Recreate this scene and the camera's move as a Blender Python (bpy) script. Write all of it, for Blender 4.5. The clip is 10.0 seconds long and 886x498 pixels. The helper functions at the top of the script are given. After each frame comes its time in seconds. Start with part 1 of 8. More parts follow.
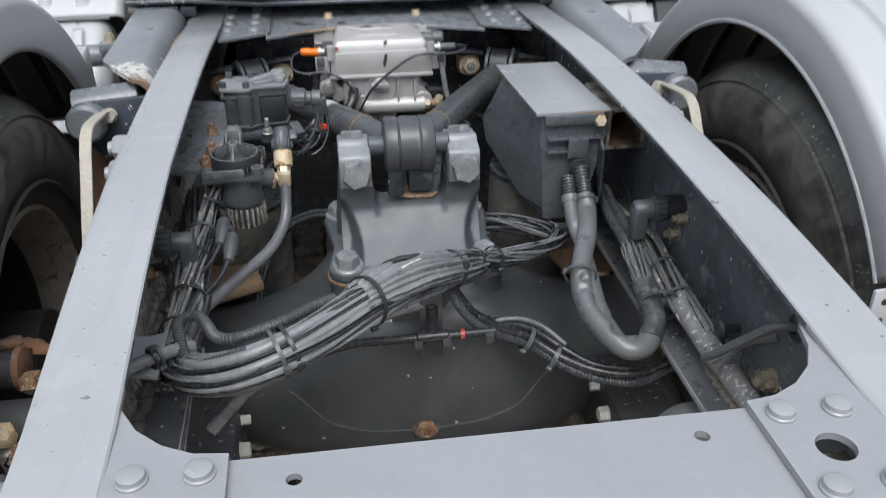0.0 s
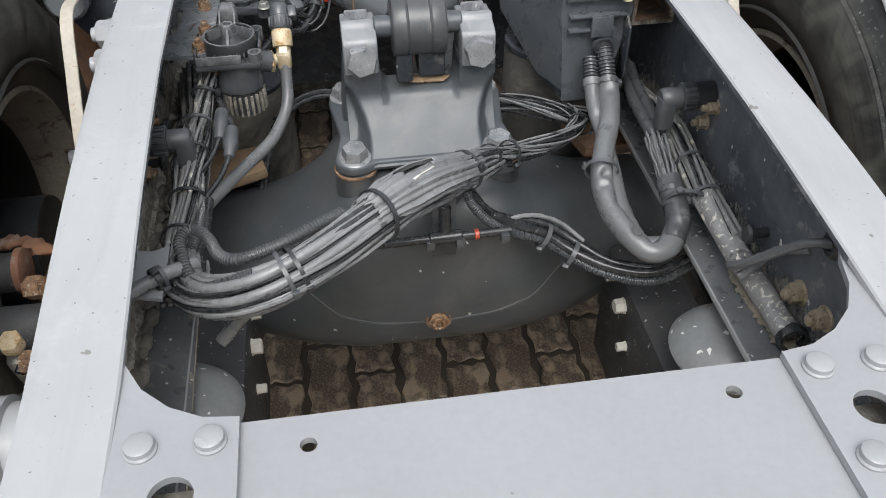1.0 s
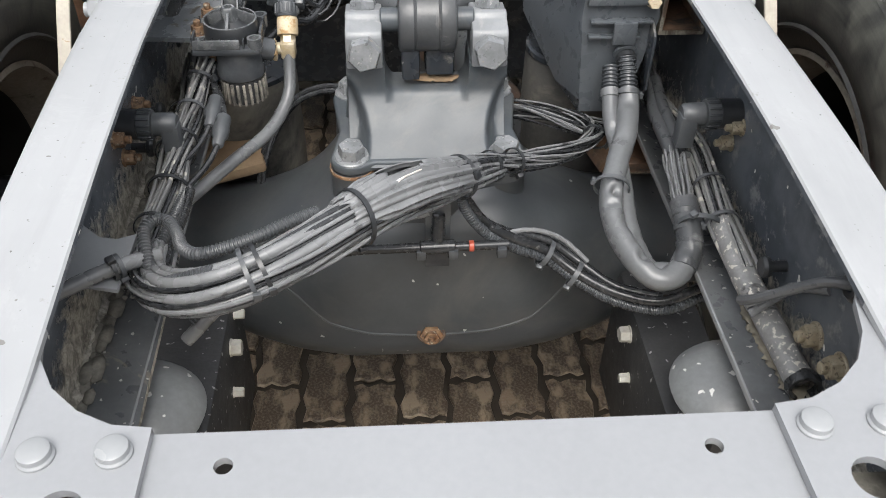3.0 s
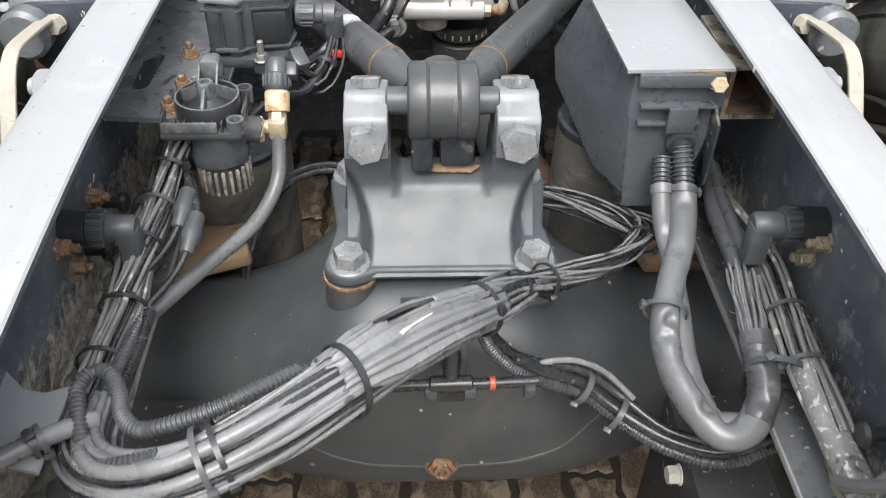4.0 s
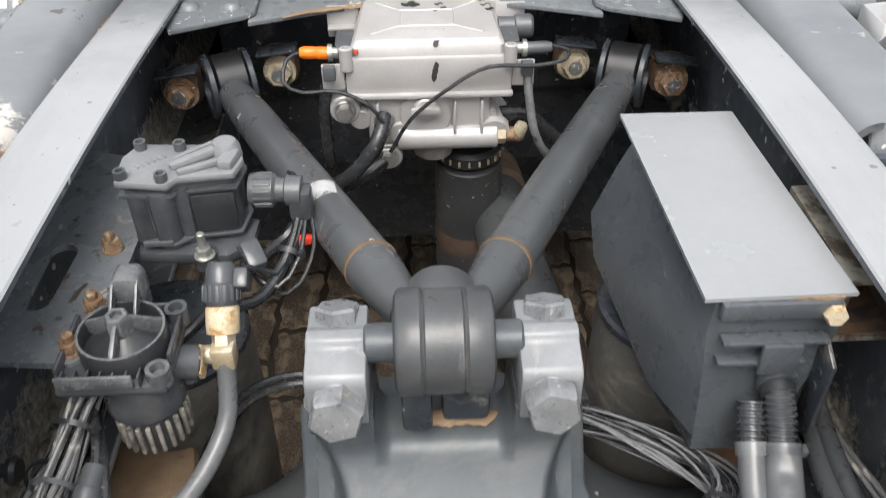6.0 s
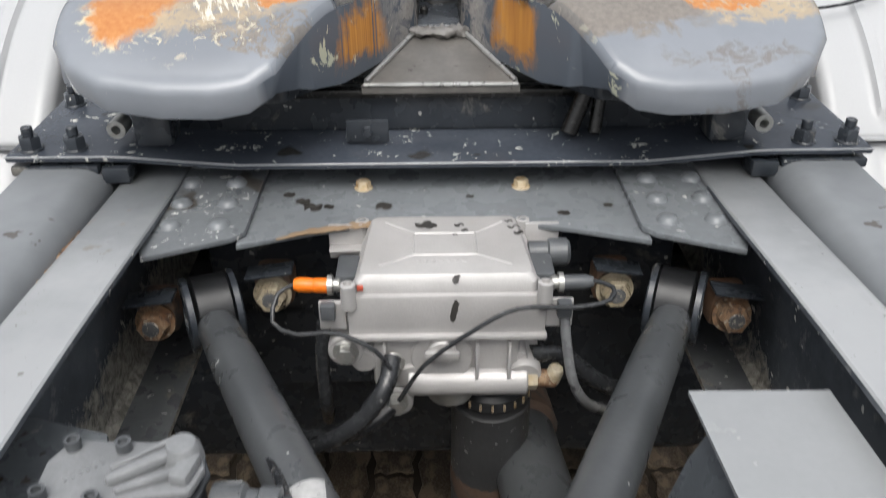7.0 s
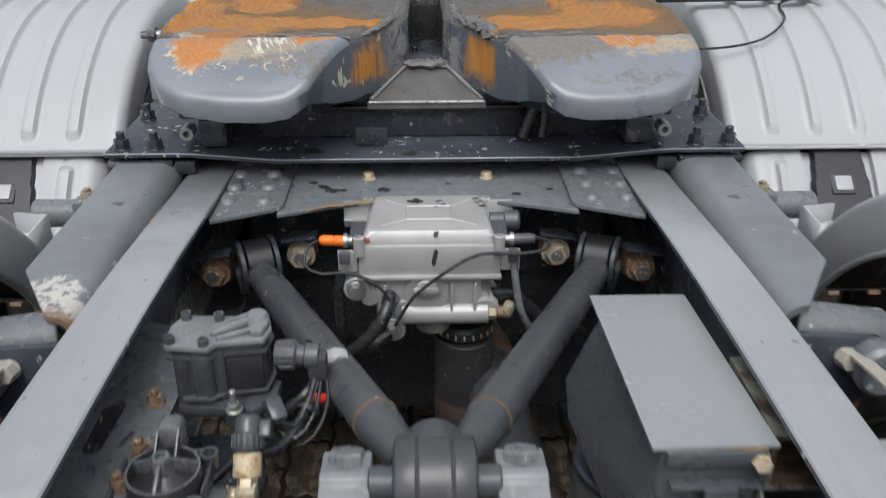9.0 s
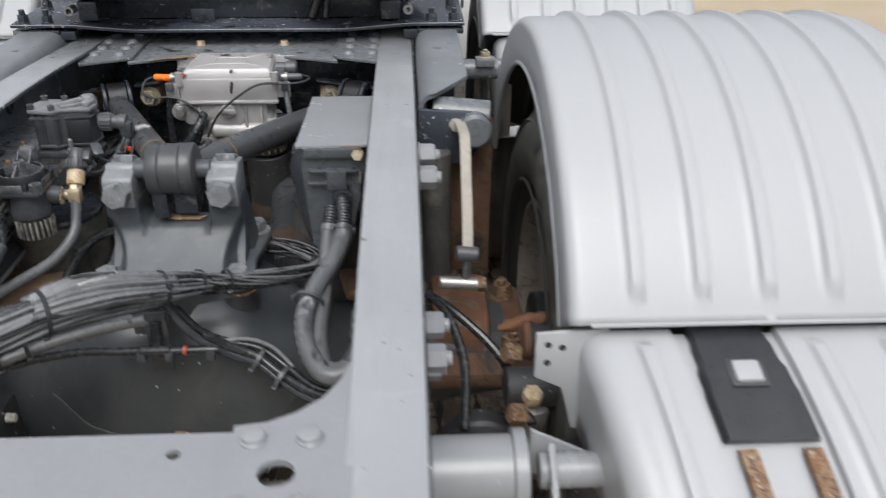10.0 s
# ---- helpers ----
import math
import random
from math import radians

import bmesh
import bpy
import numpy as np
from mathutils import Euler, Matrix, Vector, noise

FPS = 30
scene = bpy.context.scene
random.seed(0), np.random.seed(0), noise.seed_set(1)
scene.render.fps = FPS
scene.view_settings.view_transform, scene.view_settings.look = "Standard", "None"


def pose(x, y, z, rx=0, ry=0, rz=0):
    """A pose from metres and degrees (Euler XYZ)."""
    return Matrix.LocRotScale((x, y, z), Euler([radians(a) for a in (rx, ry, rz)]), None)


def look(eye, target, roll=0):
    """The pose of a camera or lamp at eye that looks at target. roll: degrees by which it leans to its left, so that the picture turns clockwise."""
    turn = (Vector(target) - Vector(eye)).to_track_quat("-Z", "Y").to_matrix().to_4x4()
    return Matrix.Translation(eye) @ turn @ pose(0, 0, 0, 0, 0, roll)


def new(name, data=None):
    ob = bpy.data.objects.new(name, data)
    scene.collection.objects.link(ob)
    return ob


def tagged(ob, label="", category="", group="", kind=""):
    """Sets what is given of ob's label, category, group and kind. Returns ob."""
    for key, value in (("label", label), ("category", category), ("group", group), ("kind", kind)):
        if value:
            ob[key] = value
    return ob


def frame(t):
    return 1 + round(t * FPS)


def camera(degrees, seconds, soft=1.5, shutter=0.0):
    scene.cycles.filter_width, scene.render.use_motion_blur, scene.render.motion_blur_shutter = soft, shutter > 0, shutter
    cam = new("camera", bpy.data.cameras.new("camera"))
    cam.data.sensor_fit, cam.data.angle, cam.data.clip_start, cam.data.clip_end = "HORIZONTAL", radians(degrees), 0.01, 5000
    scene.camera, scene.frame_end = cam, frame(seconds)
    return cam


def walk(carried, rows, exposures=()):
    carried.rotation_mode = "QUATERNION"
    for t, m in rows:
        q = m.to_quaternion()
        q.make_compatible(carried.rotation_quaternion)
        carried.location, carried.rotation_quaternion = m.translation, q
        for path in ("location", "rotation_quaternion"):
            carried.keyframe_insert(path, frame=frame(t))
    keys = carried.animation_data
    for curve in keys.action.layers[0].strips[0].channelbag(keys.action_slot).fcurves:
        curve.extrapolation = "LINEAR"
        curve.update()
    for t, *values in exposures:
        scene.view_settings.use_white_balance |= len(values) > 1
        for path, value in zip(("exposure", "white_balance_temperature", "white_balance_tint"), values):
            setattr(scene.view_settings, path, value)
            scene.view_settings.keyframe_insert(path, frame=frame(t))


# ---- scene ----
cam = camera(55.0, 10.0, soft=0.6, shutter=0.25)
PATH = [
    (0, (-0.132, -1.206, 1.471), (0.123, 0.511, 0.478), 0.0),
    (0.5, (-0.131, -1.087, 1.499), (0.099, 0.443, 0.232), -0.2),
    (1, (-0.126, -1.094, 1.521), (0.08, 0.392, 0.197), -0.6),
    (1.5, (-0.101, -1.081, 1.523), (0.11, 0.407, 0.203), 0.2),
    (2, (-0.078, -1.089, 1.516), (0.108, 0.412, 0.207), 1.0),
    (3.3, (-0.049, -0.985, 1.458), (0.045, 0.529, 0.156), 1.1),
    (3.5, (-0.05, -0.928, 1.453), (0.039, 0.599, 0.165), 1.2),
    (4, (-0.04, -0.795, 1.438), (0.04, 0.734, 0.152), 1.3),
    (4.5, (-0.059, -0.69, 1.44), (0.001, 0.824, 0.135), 0.6),
    (5, (-0.04, -0.607, 1.436), (0.012, 0.904, 0.126), 0.2),
    (5.5, (-0.015, -0.522, 1.439), (0.035, 0.989, 0.13), -0.3),
    (5.7, (-0.013, -0.486, 1.443), (0.036, 1.03, 0.14), -0.6),
    (6.8, (-0.015, -0.233, 1.426), (0.016, 1.464, 0.368), -0.4),
    (7, (-0.017, -0.184, 1.444), (0.013, 1.543, 0.436), -0.2),
    (7.5, (-0.021, -0.139, 1.557), (0.011, 1.641, 0.646), -0.2),
    (8, (-0.03, -0.175, 1.58), (0.007, 1.614, 0.686), -0.1),
    (8.5, (-0.027, -0.312, 1.559), (0.015, 1.475, 0.661), -0.1),
    (9, (-0.006, -0.57, 1.523), (0.036, 1.209, 0.61), -0.1),
    (9.5, (0.13, -0.968, 1.52), (0.199, 0.796, 0.58), 0.3),
    (10, (0.406, -1.308, 1.518), (0.487, 0.447, 0.563), 0.3),
]
walk(cam, [(t, look(eye, target, roll)) for t, eye, target, roll in PATH], exposures=[(0, 0.55, 6200, 9), (0.5, 0.5, 6350, 9), (1, 0.81, 6500, 9.5), (2, 0.8, 6600, 10), (3.5, 1.19, 6600, 9), (4, 1.28, 6600, 9.5), (4.5, 1.08, 6650, 10), (5.5, 1.12, 6700, 10), (7, 0.65, 6600, 9), (7.5, 0.46, 6700, 10), (8, 0.26, 6650, 10), (8.5, 0.14, 6550, 10), (9, 0.22, 6300, 9), (9.5, 0.5, 6350, 9), (10, 0.38, 6400, 10)])

# ---- light ----
world = bpy.data.worlds.new("world")
scene.world = world
world.use_nodes = True
wn, wl = world.node_tree.nodes, world.node_tree.links
sky = wn.new("ShaderNodeTexSky")
sky.sky_type, sky.sun_disc = "NISHITA", False
sky.sun_elevation, sky.sun_rotation = radians(57), radians(186)
sky.air_density, sky.dust_density = 1.0, 3.0
pale = wn.new("ShaderNodeHueSaturation")
pale.inputs["Saturation"].default_value = 0.22
wl.new(sky.outputs["Color"], pale.inputs["Color"])
# overcast: far brighter overhead than at the horizon, which trucks and halls close off
way = wn.new("ShaderNodeTexCoord")
parts_of_way = wn.new("ShaderNodeSeparateXYZ")
wl.new(way.outputs["Generated"], parts_of_way.inputs[0])
shade = wn.new("ShaderNodeMapRange")
shade.inputs["From Min"].default_value, shade.inputs["From Max"].default_value = 0.0, 1.0
shade.inputs["To Min"].default_value, shade.inputs["To Max"].default_value = 0.36, 1.62
wl.new(parts_of_way.outputs["Z"], shade.inputs["Value"])
veil = wn.new("ShaderNodeMix")
veil.data_type, veil.blend_type = "RGBA", "MULTIPLY"
veil.inputs[0].default_value = 1.0
wl.new(pale.outputs["Color"], veil.inputs[6])
wl.new(shade.outputs["Result"], veil.inputs[7])
wl.new(veil.outputs[2], wn["Background"].inputs["Color"])
wn["Background"].inputs["Strength"].default_value = 0.15
sun_data = bpy.data.lights.new("sun", "SUN")
sun_data.energy, sun_data.angle, sun_data.color = 0.9, radians(40), (1.0, 0.97, 0.93)
sun = new("sun", sun_data)
sun.matrix_world = look((-0.3, -2.8, 6.0), (0, 0.3, 0.5))


# ---- materials ----
def nodes_of(name):
    m = bpy.data.materials.new(name)
    m.use_nodes = True
    return m, m.node_tree.nodes, m.node_tree.links, m.node_tree.nodes["Principled BSDF"]


def noise_node(n, l, co, scale, detail=4.0, rough=0.55, dist=0.0):
    t = n.new("ShaderNodeTexNoise")
    t.inputs["Scale"].default_value = scale
    t.inputs["Detail"].default_value = detail
    t.inputs["Roughness"].default_value = rough
    t.inputs["Distortion"].default_value = dist
    l.new(co, t.inputs["Vector"])
    return t.outputs["Fac"]


def ramp_node(n, l, fac, lo, hi):
    r = n.new("ShaderNodeMapRange")
    r.inputs["From Min"].default_value, r.inputs["From Max"].default_value = lo, hi
    l.new(fac, r.inputs["Value"])
    return r.outputs["Result"]


def mix_node(n, l, fac, a, b):
    m = n.new("ShaderNodeMix")
    m.data_type = "RGBA"
    if isinstance(fac, float):
        m.inputs[0].default_value = fac
    else:
        l.new(fac, m.inputs[0])
    for s, v in ((6, a), (7, b)):
        if isinstance(v, tuple):
            m.inputs[s].default_value = (*v, 1)
        else:
            l.new(v, m.inputs[s])
    return m.outputs[2]


def math_node(n, l, op, a, b=0.0, c=0.0):
    k = n.new("ShaderNodeMath")
    k.operation = op
    for q, v in enumerate((a, b, c)):
        if isinstance(v, (int, float)):
            k.inputs[q].default_value = v
        else:
            l.new(v, k.inputs[q])
    return k.outputs[0]


def bump_node(n, l, bsdf, height, strength, distance=0.002):
    b = n.new("ShaderNodeBump")
    b.inputs["Strength"].default_value, b.inputs["Distance"].default_value = strength, distance
    l.new(height, b.inputs["Height"])
    l.new(b.outputs["Normal"], bsdf.inputs["Normal"])


def coords(n, kind="Object"):
    return n.new("ShaderNodeTexCoord").outputs[kind]


def surface(name, col, col2, rough=0.5, metal=0.0, scale=9.0, fine=140.0, bump=0.15, spots=None, spot_at=(0.66, 0.7), spot_scale=70.0,
            stains=None, stain_at=(0.56, 0.66), stain_scale=6.0, rough_var=0.12, coat=0.0, speckle=1.0):
    """Two tones at a large scale, fine grain, optional spots (splashes) and stains (larger worn patches)."""
    m, n, l, b = nodes_of(name)
    co = coords(n)
    c = mix_node(n, l, ramp_node(n, l, noise_node(n, l, co, scale, 5.0, 0.6), 0.35, 0.65), col, col2)
    grain = noise_node(n, l, co, fine, 3.0)
    c = mix_node(n, l, ramp_node(n, l, grain, 0.3, 0.3 + 1.1 / speckle), c, tuple(0.55 * v for v in col))
    rg = n.new("ShaderNodeMath")
    rg.operation = "MULTIPLY_ADD"
    l.new(noise_node(n, l, co, scale * 3.1, 4.0), rg.inputs[0])
    rg.inputs[1].default_value, rg.inputs[2].default_value = rough_var * 2, rough - rough_var
    if stains:
        f = ramp_node(n, l, noise_node(n, l, co, stain_scale, 7.0, 0.68, 0.6), *stain_at)
        c = mix_node(n, l, f, c, stains)
    if spots:
        f = ramp_node(n, l, noise_node(n, l, co, spot_scale, 2.0, 0.4), *spot_at)
        c = mix_node(n, l, f, c, spots)
    l.new(c, b.inputs["Base Color"])
    l.new(rg.outputs[0], b.inputs["Roughness"])
    b.inputs["Metallic"].default_value = metal
    b.inputs["Coat Weight"].default_value = coat
    bump_node(n, l, b, grain, bump, 0.001)
    return m



def rail_material():
    """Fresh pale grey at the rear of the rails, older darker grey ahead, with scuffs."""
    m, n, l, b = nodes_of("rail_top_paint")
    co = coords(n)
    xyz = n.new("ShaderNodeSeparateXYZ")
    l.new(co, xyz.inputs[0])
    big = noise_node(n, l, co, 4.0, 5.0, 0.6)
    k = n.new("ShaderNodeMath")
    k.operation, k.inputs[1].default_value = "MULTIPLY_ADD", 0.5
    l.new(big, k.inputs[0])
    l.new(xyz.outputs["Y"], k.inputs[2])
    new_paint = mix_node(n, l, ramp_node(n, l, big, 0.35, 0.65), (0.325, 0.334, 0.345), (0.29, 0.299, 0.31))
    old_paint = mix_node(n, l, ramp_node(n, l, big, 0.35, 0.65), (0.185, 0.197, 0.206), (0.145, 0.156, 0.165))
    c = mix_node(n, l, ramp_node(n, l, k.outputs[0], 0.2, 0.56), new_paint, old_paint)
    run = n.new("ShaderNodeMapping")
    run.inputs["Scale"].default_value = (14.0, 1.1, 14.0)
    l.new(co, run.inputs["Vector"])
    film = noise_node(n, l, run.outputs[0], 1.6, 6.0, 0.65, 0.4)
    c = mix_node(n, l, math_node(n, l, "MULTIPLY", ramp_node(n, l, film, 0.5, 0.72), 0.26), c, (0.2, 0.205, 0.212))
    c = mix_node(n, l, math_node(n, l, "MULTIPLY", ramp_node(n, l, noise_node(n, l, co, 7.0, 6.0, 0.7, 0.6), 0.56, 0.7), 0.35), c, (0.42, 0.425, 0.43))
    c = mix_node(n, l, ramp_node(n, l, noise_node(n, l, co, 13.0, 7.0, 0.65), 0.66, 0.7), c, (0.2, 0.192, 0.182))
    c = mix_node(n, l, ramp_node(n, l, noise_node(n, l, co, 230.0, 2.0, 0.5), 0.73, 0.76), c, (0.12, 0.118, 0.115))
    c = mix_node(n, l, ramp_node(n, l, noise_node(n, l, co, 70.0, 2.0, 0.4), 0.75, 0.765), c, (0.18, 0.175, 0.17))
    l.new(c, b.inputs["Base Color"])
    b.inputs["Roughness"].default_value = 0.24
    bump_node(n, l, b, noise_node(n, l, co, 160.0), 0.03, 0.001)
    return m


RAILTOP = rail_material()


def web_material():
    """Inner side of the rails: slate paint, darker than the tops for shade, in patches, splashes, and dried mud crusted
    along its foot.
    """
    m, n, l, b = nodes_of("shaded_rail_web_paint")
    co = coords(n)
    xyz = n.new("ShaderNodeSeparateXYZ")
    l.new(co, xyz.inputs[0])
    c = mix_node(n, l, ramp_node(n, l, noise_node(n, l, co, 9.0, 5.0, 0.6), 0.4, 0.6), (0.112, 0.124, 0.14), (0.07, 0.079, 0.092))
    c = mix_node(n, l, ramp_node(n, l, noise_node(n, l, co, 24.0, 7.0, 0.7), 0.56, 0.68), c, (0.19, 0.197, 0.205))
    c = mix_node(n, l, ramp_node(n, l, noise_node(n, l, co, 46.0, 2.0, 0.4), 0.715, 0.73), c, (0.6, 0.6, 0.57))
    grit = noise_node(n, l, co, 70.0, 6.0, 0.75, 0.6)
    # height over the lower flange, raised where the web is on the muddier side
    low = math_node(n, l, "MULTIPLY_ADD", xyz.outputs["Z"], -5.5, math_node(n, l, "MULTIPLY", ramp_node(n, l, xyz.outputs["X"], 0.05, -0.05), 0.2))
    k = math_node(n, l, "ADD", low, math_node(n, l, "MULTIPLY_ADD", noise_node(n, l, co, 10.0, 6.0, 0.65), 1.3, math_node(n, l, "MULTIPLY", grit, 0.7)))
    mud = ramp_node(n, l, k, 0.66, 0.78)
    c = mix_node(n, l, mud, c, mix_node(n, l, ramp_node(n, l, grit, 0.4, 0.62), (0.17, 0.16, 0.14), (0.48, 0.455, 0.4)))
    l.new(c, b.inputs["Base Color"])
    l.new(math_node(n, l, "MULTIPLY_ADD", mud, 0.55, 0.27), b.inputs["Roughness"])
    bump_node(n, l, b, math_node(n, l, "MULTIPLY", grit, math_node(n, l, "MULTIPLY_ADD", mud, 0.95, 0.05)), 0.9, 0.006)
    return m


WEB = web_material()
# lower flange: dust and mud over a base lightened for the sky it reflects
FLANGE = surface("sky_lit_dusty_flange", (0.14, 0.147, 0.154), (0.085, 0.091, 0.097), 0.3, scale=12, spots=(0.5, 0.49, 0.46), spot_at=(0.7, 0.72), spot_scale=110, stains=(0.24, 0.22, 0.18), stain_at=(0.58, 0.68), stain_scale=14, bump=0.4)
TANRUST = surface("tan_rust", (0.29, 0.21, 0.13), (0.2, 0.13, 0.075), 0.8, scale=18, fine=180, bump=0.6, stains=(0.12, 0.08, 0.05), stain_at=(0.6, 0.7), stain_scale=25)
LIDPAINT = surface("lid_paint", (0.28, 0.29, 0.3), (0.25, 0.26, 0.27), 0.24, scale=4, stains=(0.16, 0.16, 0.155), stain_at=(0.7, 0.715), stain_scale=13, bump=0.02, speckle=0.2)
PAINT = surface("grey_chassis_paint", (0.17, 0.183, 0.195), (0.135, 0.146, 0.157), 0.28, spots=(0.5, 0.5, 0.48), spot_at=(0.735, 0.75), spot_scale=60, stains=(0.075, 0.07, 0.065), stain_at=(0.655, 0.69), stain_scale=15, bump=0.08)
RAILPAINT = surface("rail_paint", (0.272, 0.281, 0.295), (0.25, 0.258, 0.271), 0.25, scale=3.5, bump=0.03, speckle=0.25, rough_var=0.03, spots=(0.2, 0.2, 0.2), spot_at=(0.78, 0.79), spot_scale=60)
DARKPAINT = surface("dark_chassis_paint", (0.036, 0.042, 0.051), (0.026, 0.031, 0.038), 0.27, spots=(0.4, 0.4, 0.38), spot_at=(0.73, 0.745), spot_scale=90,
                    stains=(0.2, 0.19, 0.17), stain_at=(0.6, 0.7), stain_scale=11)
AXLEPAINT = surface("axle_paint", (0.06, 0.066, 0.072), (0.044, 0.049, 0.054), 0.34, spots=(0.45, 0.45, 0.43), spot_at=(0.76, 0.775), spot_scale=70, stains=(0.1, 0.098, 0.094), stain_at=(0.5, 0.9), stain_scale=6, bump=0.08, speckle=0.5)
CASTPAINT = surface("cast_bracket_paint", (0.072, 0.083, 0.093), (0.056, 0.065, 0.074), 0.42, fine=260, bump=0.12, stains=(0.16, 0.16, 0.155), stain_at=(0.5, 0.95), stain_scale=9, speckle=0.4)
STEEL = surface("dull_zinc_steel", (0.5, 0.5, 0.48), (0.36, 0.36, 0.34), 0.38, 0.75, 40, 300, 0.3, stains=(0.3, 0.2, 0.11), stain_at=(0.64, 0.74), stain_scale=60)
RUSTY = surface("rusty_steel", (0.19, 0.09, 0.042), (0.3, 0.21, 0.13), 0.7, 0.1, 60, 260, 0.6, stains=(0.08, 0.05, 0.035), stain_at=(0.5, 0.6), stain_scale=110, spots=(0.36, 0.31, 0.24), spot_at=(0.62, 0.7), spot_scale=160)
DARKRUST = surface("dark_brown_rust", (0.07, 0.04, 0.026), (0.11, 0.075, 0.055), 0.8, 0.0, 14, 160, 0.5, stains=(0.035, 0.032, 0.03), stain_at=(0.48, 0.6), stain_scale=16)
RUSTPLATE = surface("rust_brown_plate", (0.15, 0.075, 0.04), (0.2, 0.13, 0.085), 0.8, 0.0, 14, 160, 0.5, stains=(0.045, 0.04, 0.038), stain_at=(0.5, 0.62), stain_scale=12)
BRASS = surface("dirty_brass", (0.45, 0.36, 0.22), (0.6, 0.54, 0.43), 0.4, 0.35, 60, 300, 0.3)
ALU = surface("cast_aluminium", (0.45, 0.44, 0.435), (0.385, 0.376, 0.37), 0.42, 0.25, 12, 420, 0.25, stains=(0.4, 0.38, 0.36), stain_at=(0.6, 0.75), stain_scale=14, speckle=0.4)
BLACK = surface("black_plastic", (0.022, 0.024, 0.027), (0.034, 0.036, 0.039), 0.32, scale=25, fine=300, bump=0.15)
GREYPL = surface("dusty_grey_plastic", (0.095, 0.101, 0.108), (0.055, 0.06, 0.065), 0.36, scale=22, fine=320, bump=0.15, stains=(0.3, 0.3, 0.29), stain_at=(0.66, 0.75), stain_scale=50)
CONDUIT = surface("dark_conduit", (0.075, 0.079, 0.084), (0.045, 0.048, 0.052), 0.32, scale=14, fine=240, bump=0.1, stains=(0.2, 0.2, 0.2), stain_at=(0.6, 0.75), stain_scale=30)
CABLE = surface("overpainted_cable", (0.2, 0.205, 0.211), (0.12, 0.124, 0.129), 0.28, scale=11, fine=240, bump=0.15, spots=(0.05, 0.05, 0.052), spot_at=(0.7, 0.73), spot_scale=45, speckle=0.5)
MUDCABLE = surface("muddy_cable", (0.23, 0.23, 0.225), (0.14, 0.142, 0.143), 0.34, scale=16, fine=240, bump=0.25, spots=(0.45, 0.43, 0.38), spot_at=(0.64, 0.7), spot_scale=50, stains=(0.06, 0.06, 0.06), stain_at=(0.6, 0.66), stain_scale=22)
DARKCABLE = surface("dark_cable", (0.032, 0.034, 0.037), (0.018, 0.019, 0.021), 0.26, scale=30, fine=240, bump=0.2, spots=(0.2, 0.2, 0.19), spot_at=(0.7, 0.8), spot_scale=120)
HOSE = surface("grey_hose", (0.14, 0.146, 0.152), (0.115, 0.12, 0.126), 0.3, scale=7, fine=200, bump=0.1)
RUBBER = surface("tyre_rubber", (0.03, 0.031, 0.032), (0.055, 0.055, 0.053), 0.45, scale=7, fine=120, bump=0.3, stains=(0.2, 0.19, 0.165), stain_at=(0.42, 0.66), stain_scale=7)
BUSH = surface("bush_rubber", (0.068, 0.071, 0.075), (0.05, 0.053, 0.056), 0.32, scale=30, fine=260, bump=0.2, stains=(0.15, 0.145, 0.14), stain_at=(0.62, 0.75), stain_scale=26)
FENDER = surface("pale_fender_plastic", (0.4, 0.408, 0.42), (0.375, 0.383, 0.394), 0.33, scale=1.2, fine=300, bump=0.015, stains=(0.4, 0.4, 0.4), stain_at=(0.62, 0.85), stain_scale=5, speckle=0.15)
WHITE = surface("white_paint", (0.76, 0.76, 0.76), (0.7, 0.7, 0.7), 0.4, scale=3, fine=200, bump=0.05)
ORANGE = surface("orange_plastic", (0.85, 0.2, 0.01), (0.8, 0.17, 0.01), 0.4, scale=30, bump=0.05)
RED = surface("red_plastic", (0.5, 0.09, 0.05), (0.35, 0.07, 0.04), 0.4, scale=30, bump=0.05)
BEIGE = surface("beige_lever_paint", (0.42, 0.39, 0.33), (0.36, 0.33, 0.28), 0.5, scale=30, bump=0.2, stains=(0.25, 0.16, 0.09), stain_at=(0.64, 0.7), stain_scale=40)
COPPER = surface("bare_wire", (0.75, 0.72, 0.68), (0.6, 0.55, 0.5), 0.4, 0.2, 60, 300, 0.1)
SEAL = surface("thread_sealant", (0.5, 0.38, 0.22), (0.56, 0.49, 0.37), 0.45, 0.0, 70, 300, 0.6, stains=(0.3, 0.17, 0.06), stain_at=(0.5, 0.62), stain_scale=90)
JOINT = surface("wet_joint_sand", (0.05, 0.038, 0.026), (0.035, 0.027, 0.019), 0.6, scale=12, fine=120, bump=0.8)
ORANGEBROWN = surface("orange_brown_plastic", (0.4, 0.13, 0.03), (0.35, 0.11, 0.03), 0.5, scale=20, bump=0.1)
BLUE = surface("blue_print", (0.02, 0.07, 0.35), (0.02, 0.06, 0.3), 0.4, scale=20, bump=0.05)
GREYBOX = surface("grey_box_plastic", (0.36, 0.365, 0.37), (0.32, 0.325, 0.33), 0.5, scale=6, fine=200, bump=0.1)
TANDIRT = surface("tan_dirt", (0.3, 0.27, 0.21), (0.16, 0.145, 0.115), 0.9, scale=50, fine=220, bump=1.0)
MUD = surface("caked_dirt", (0.13, 0.125, 0.11), (0.24, 0.23, 0.2), 0.9, scale=60, fine=200, bump=1.0)


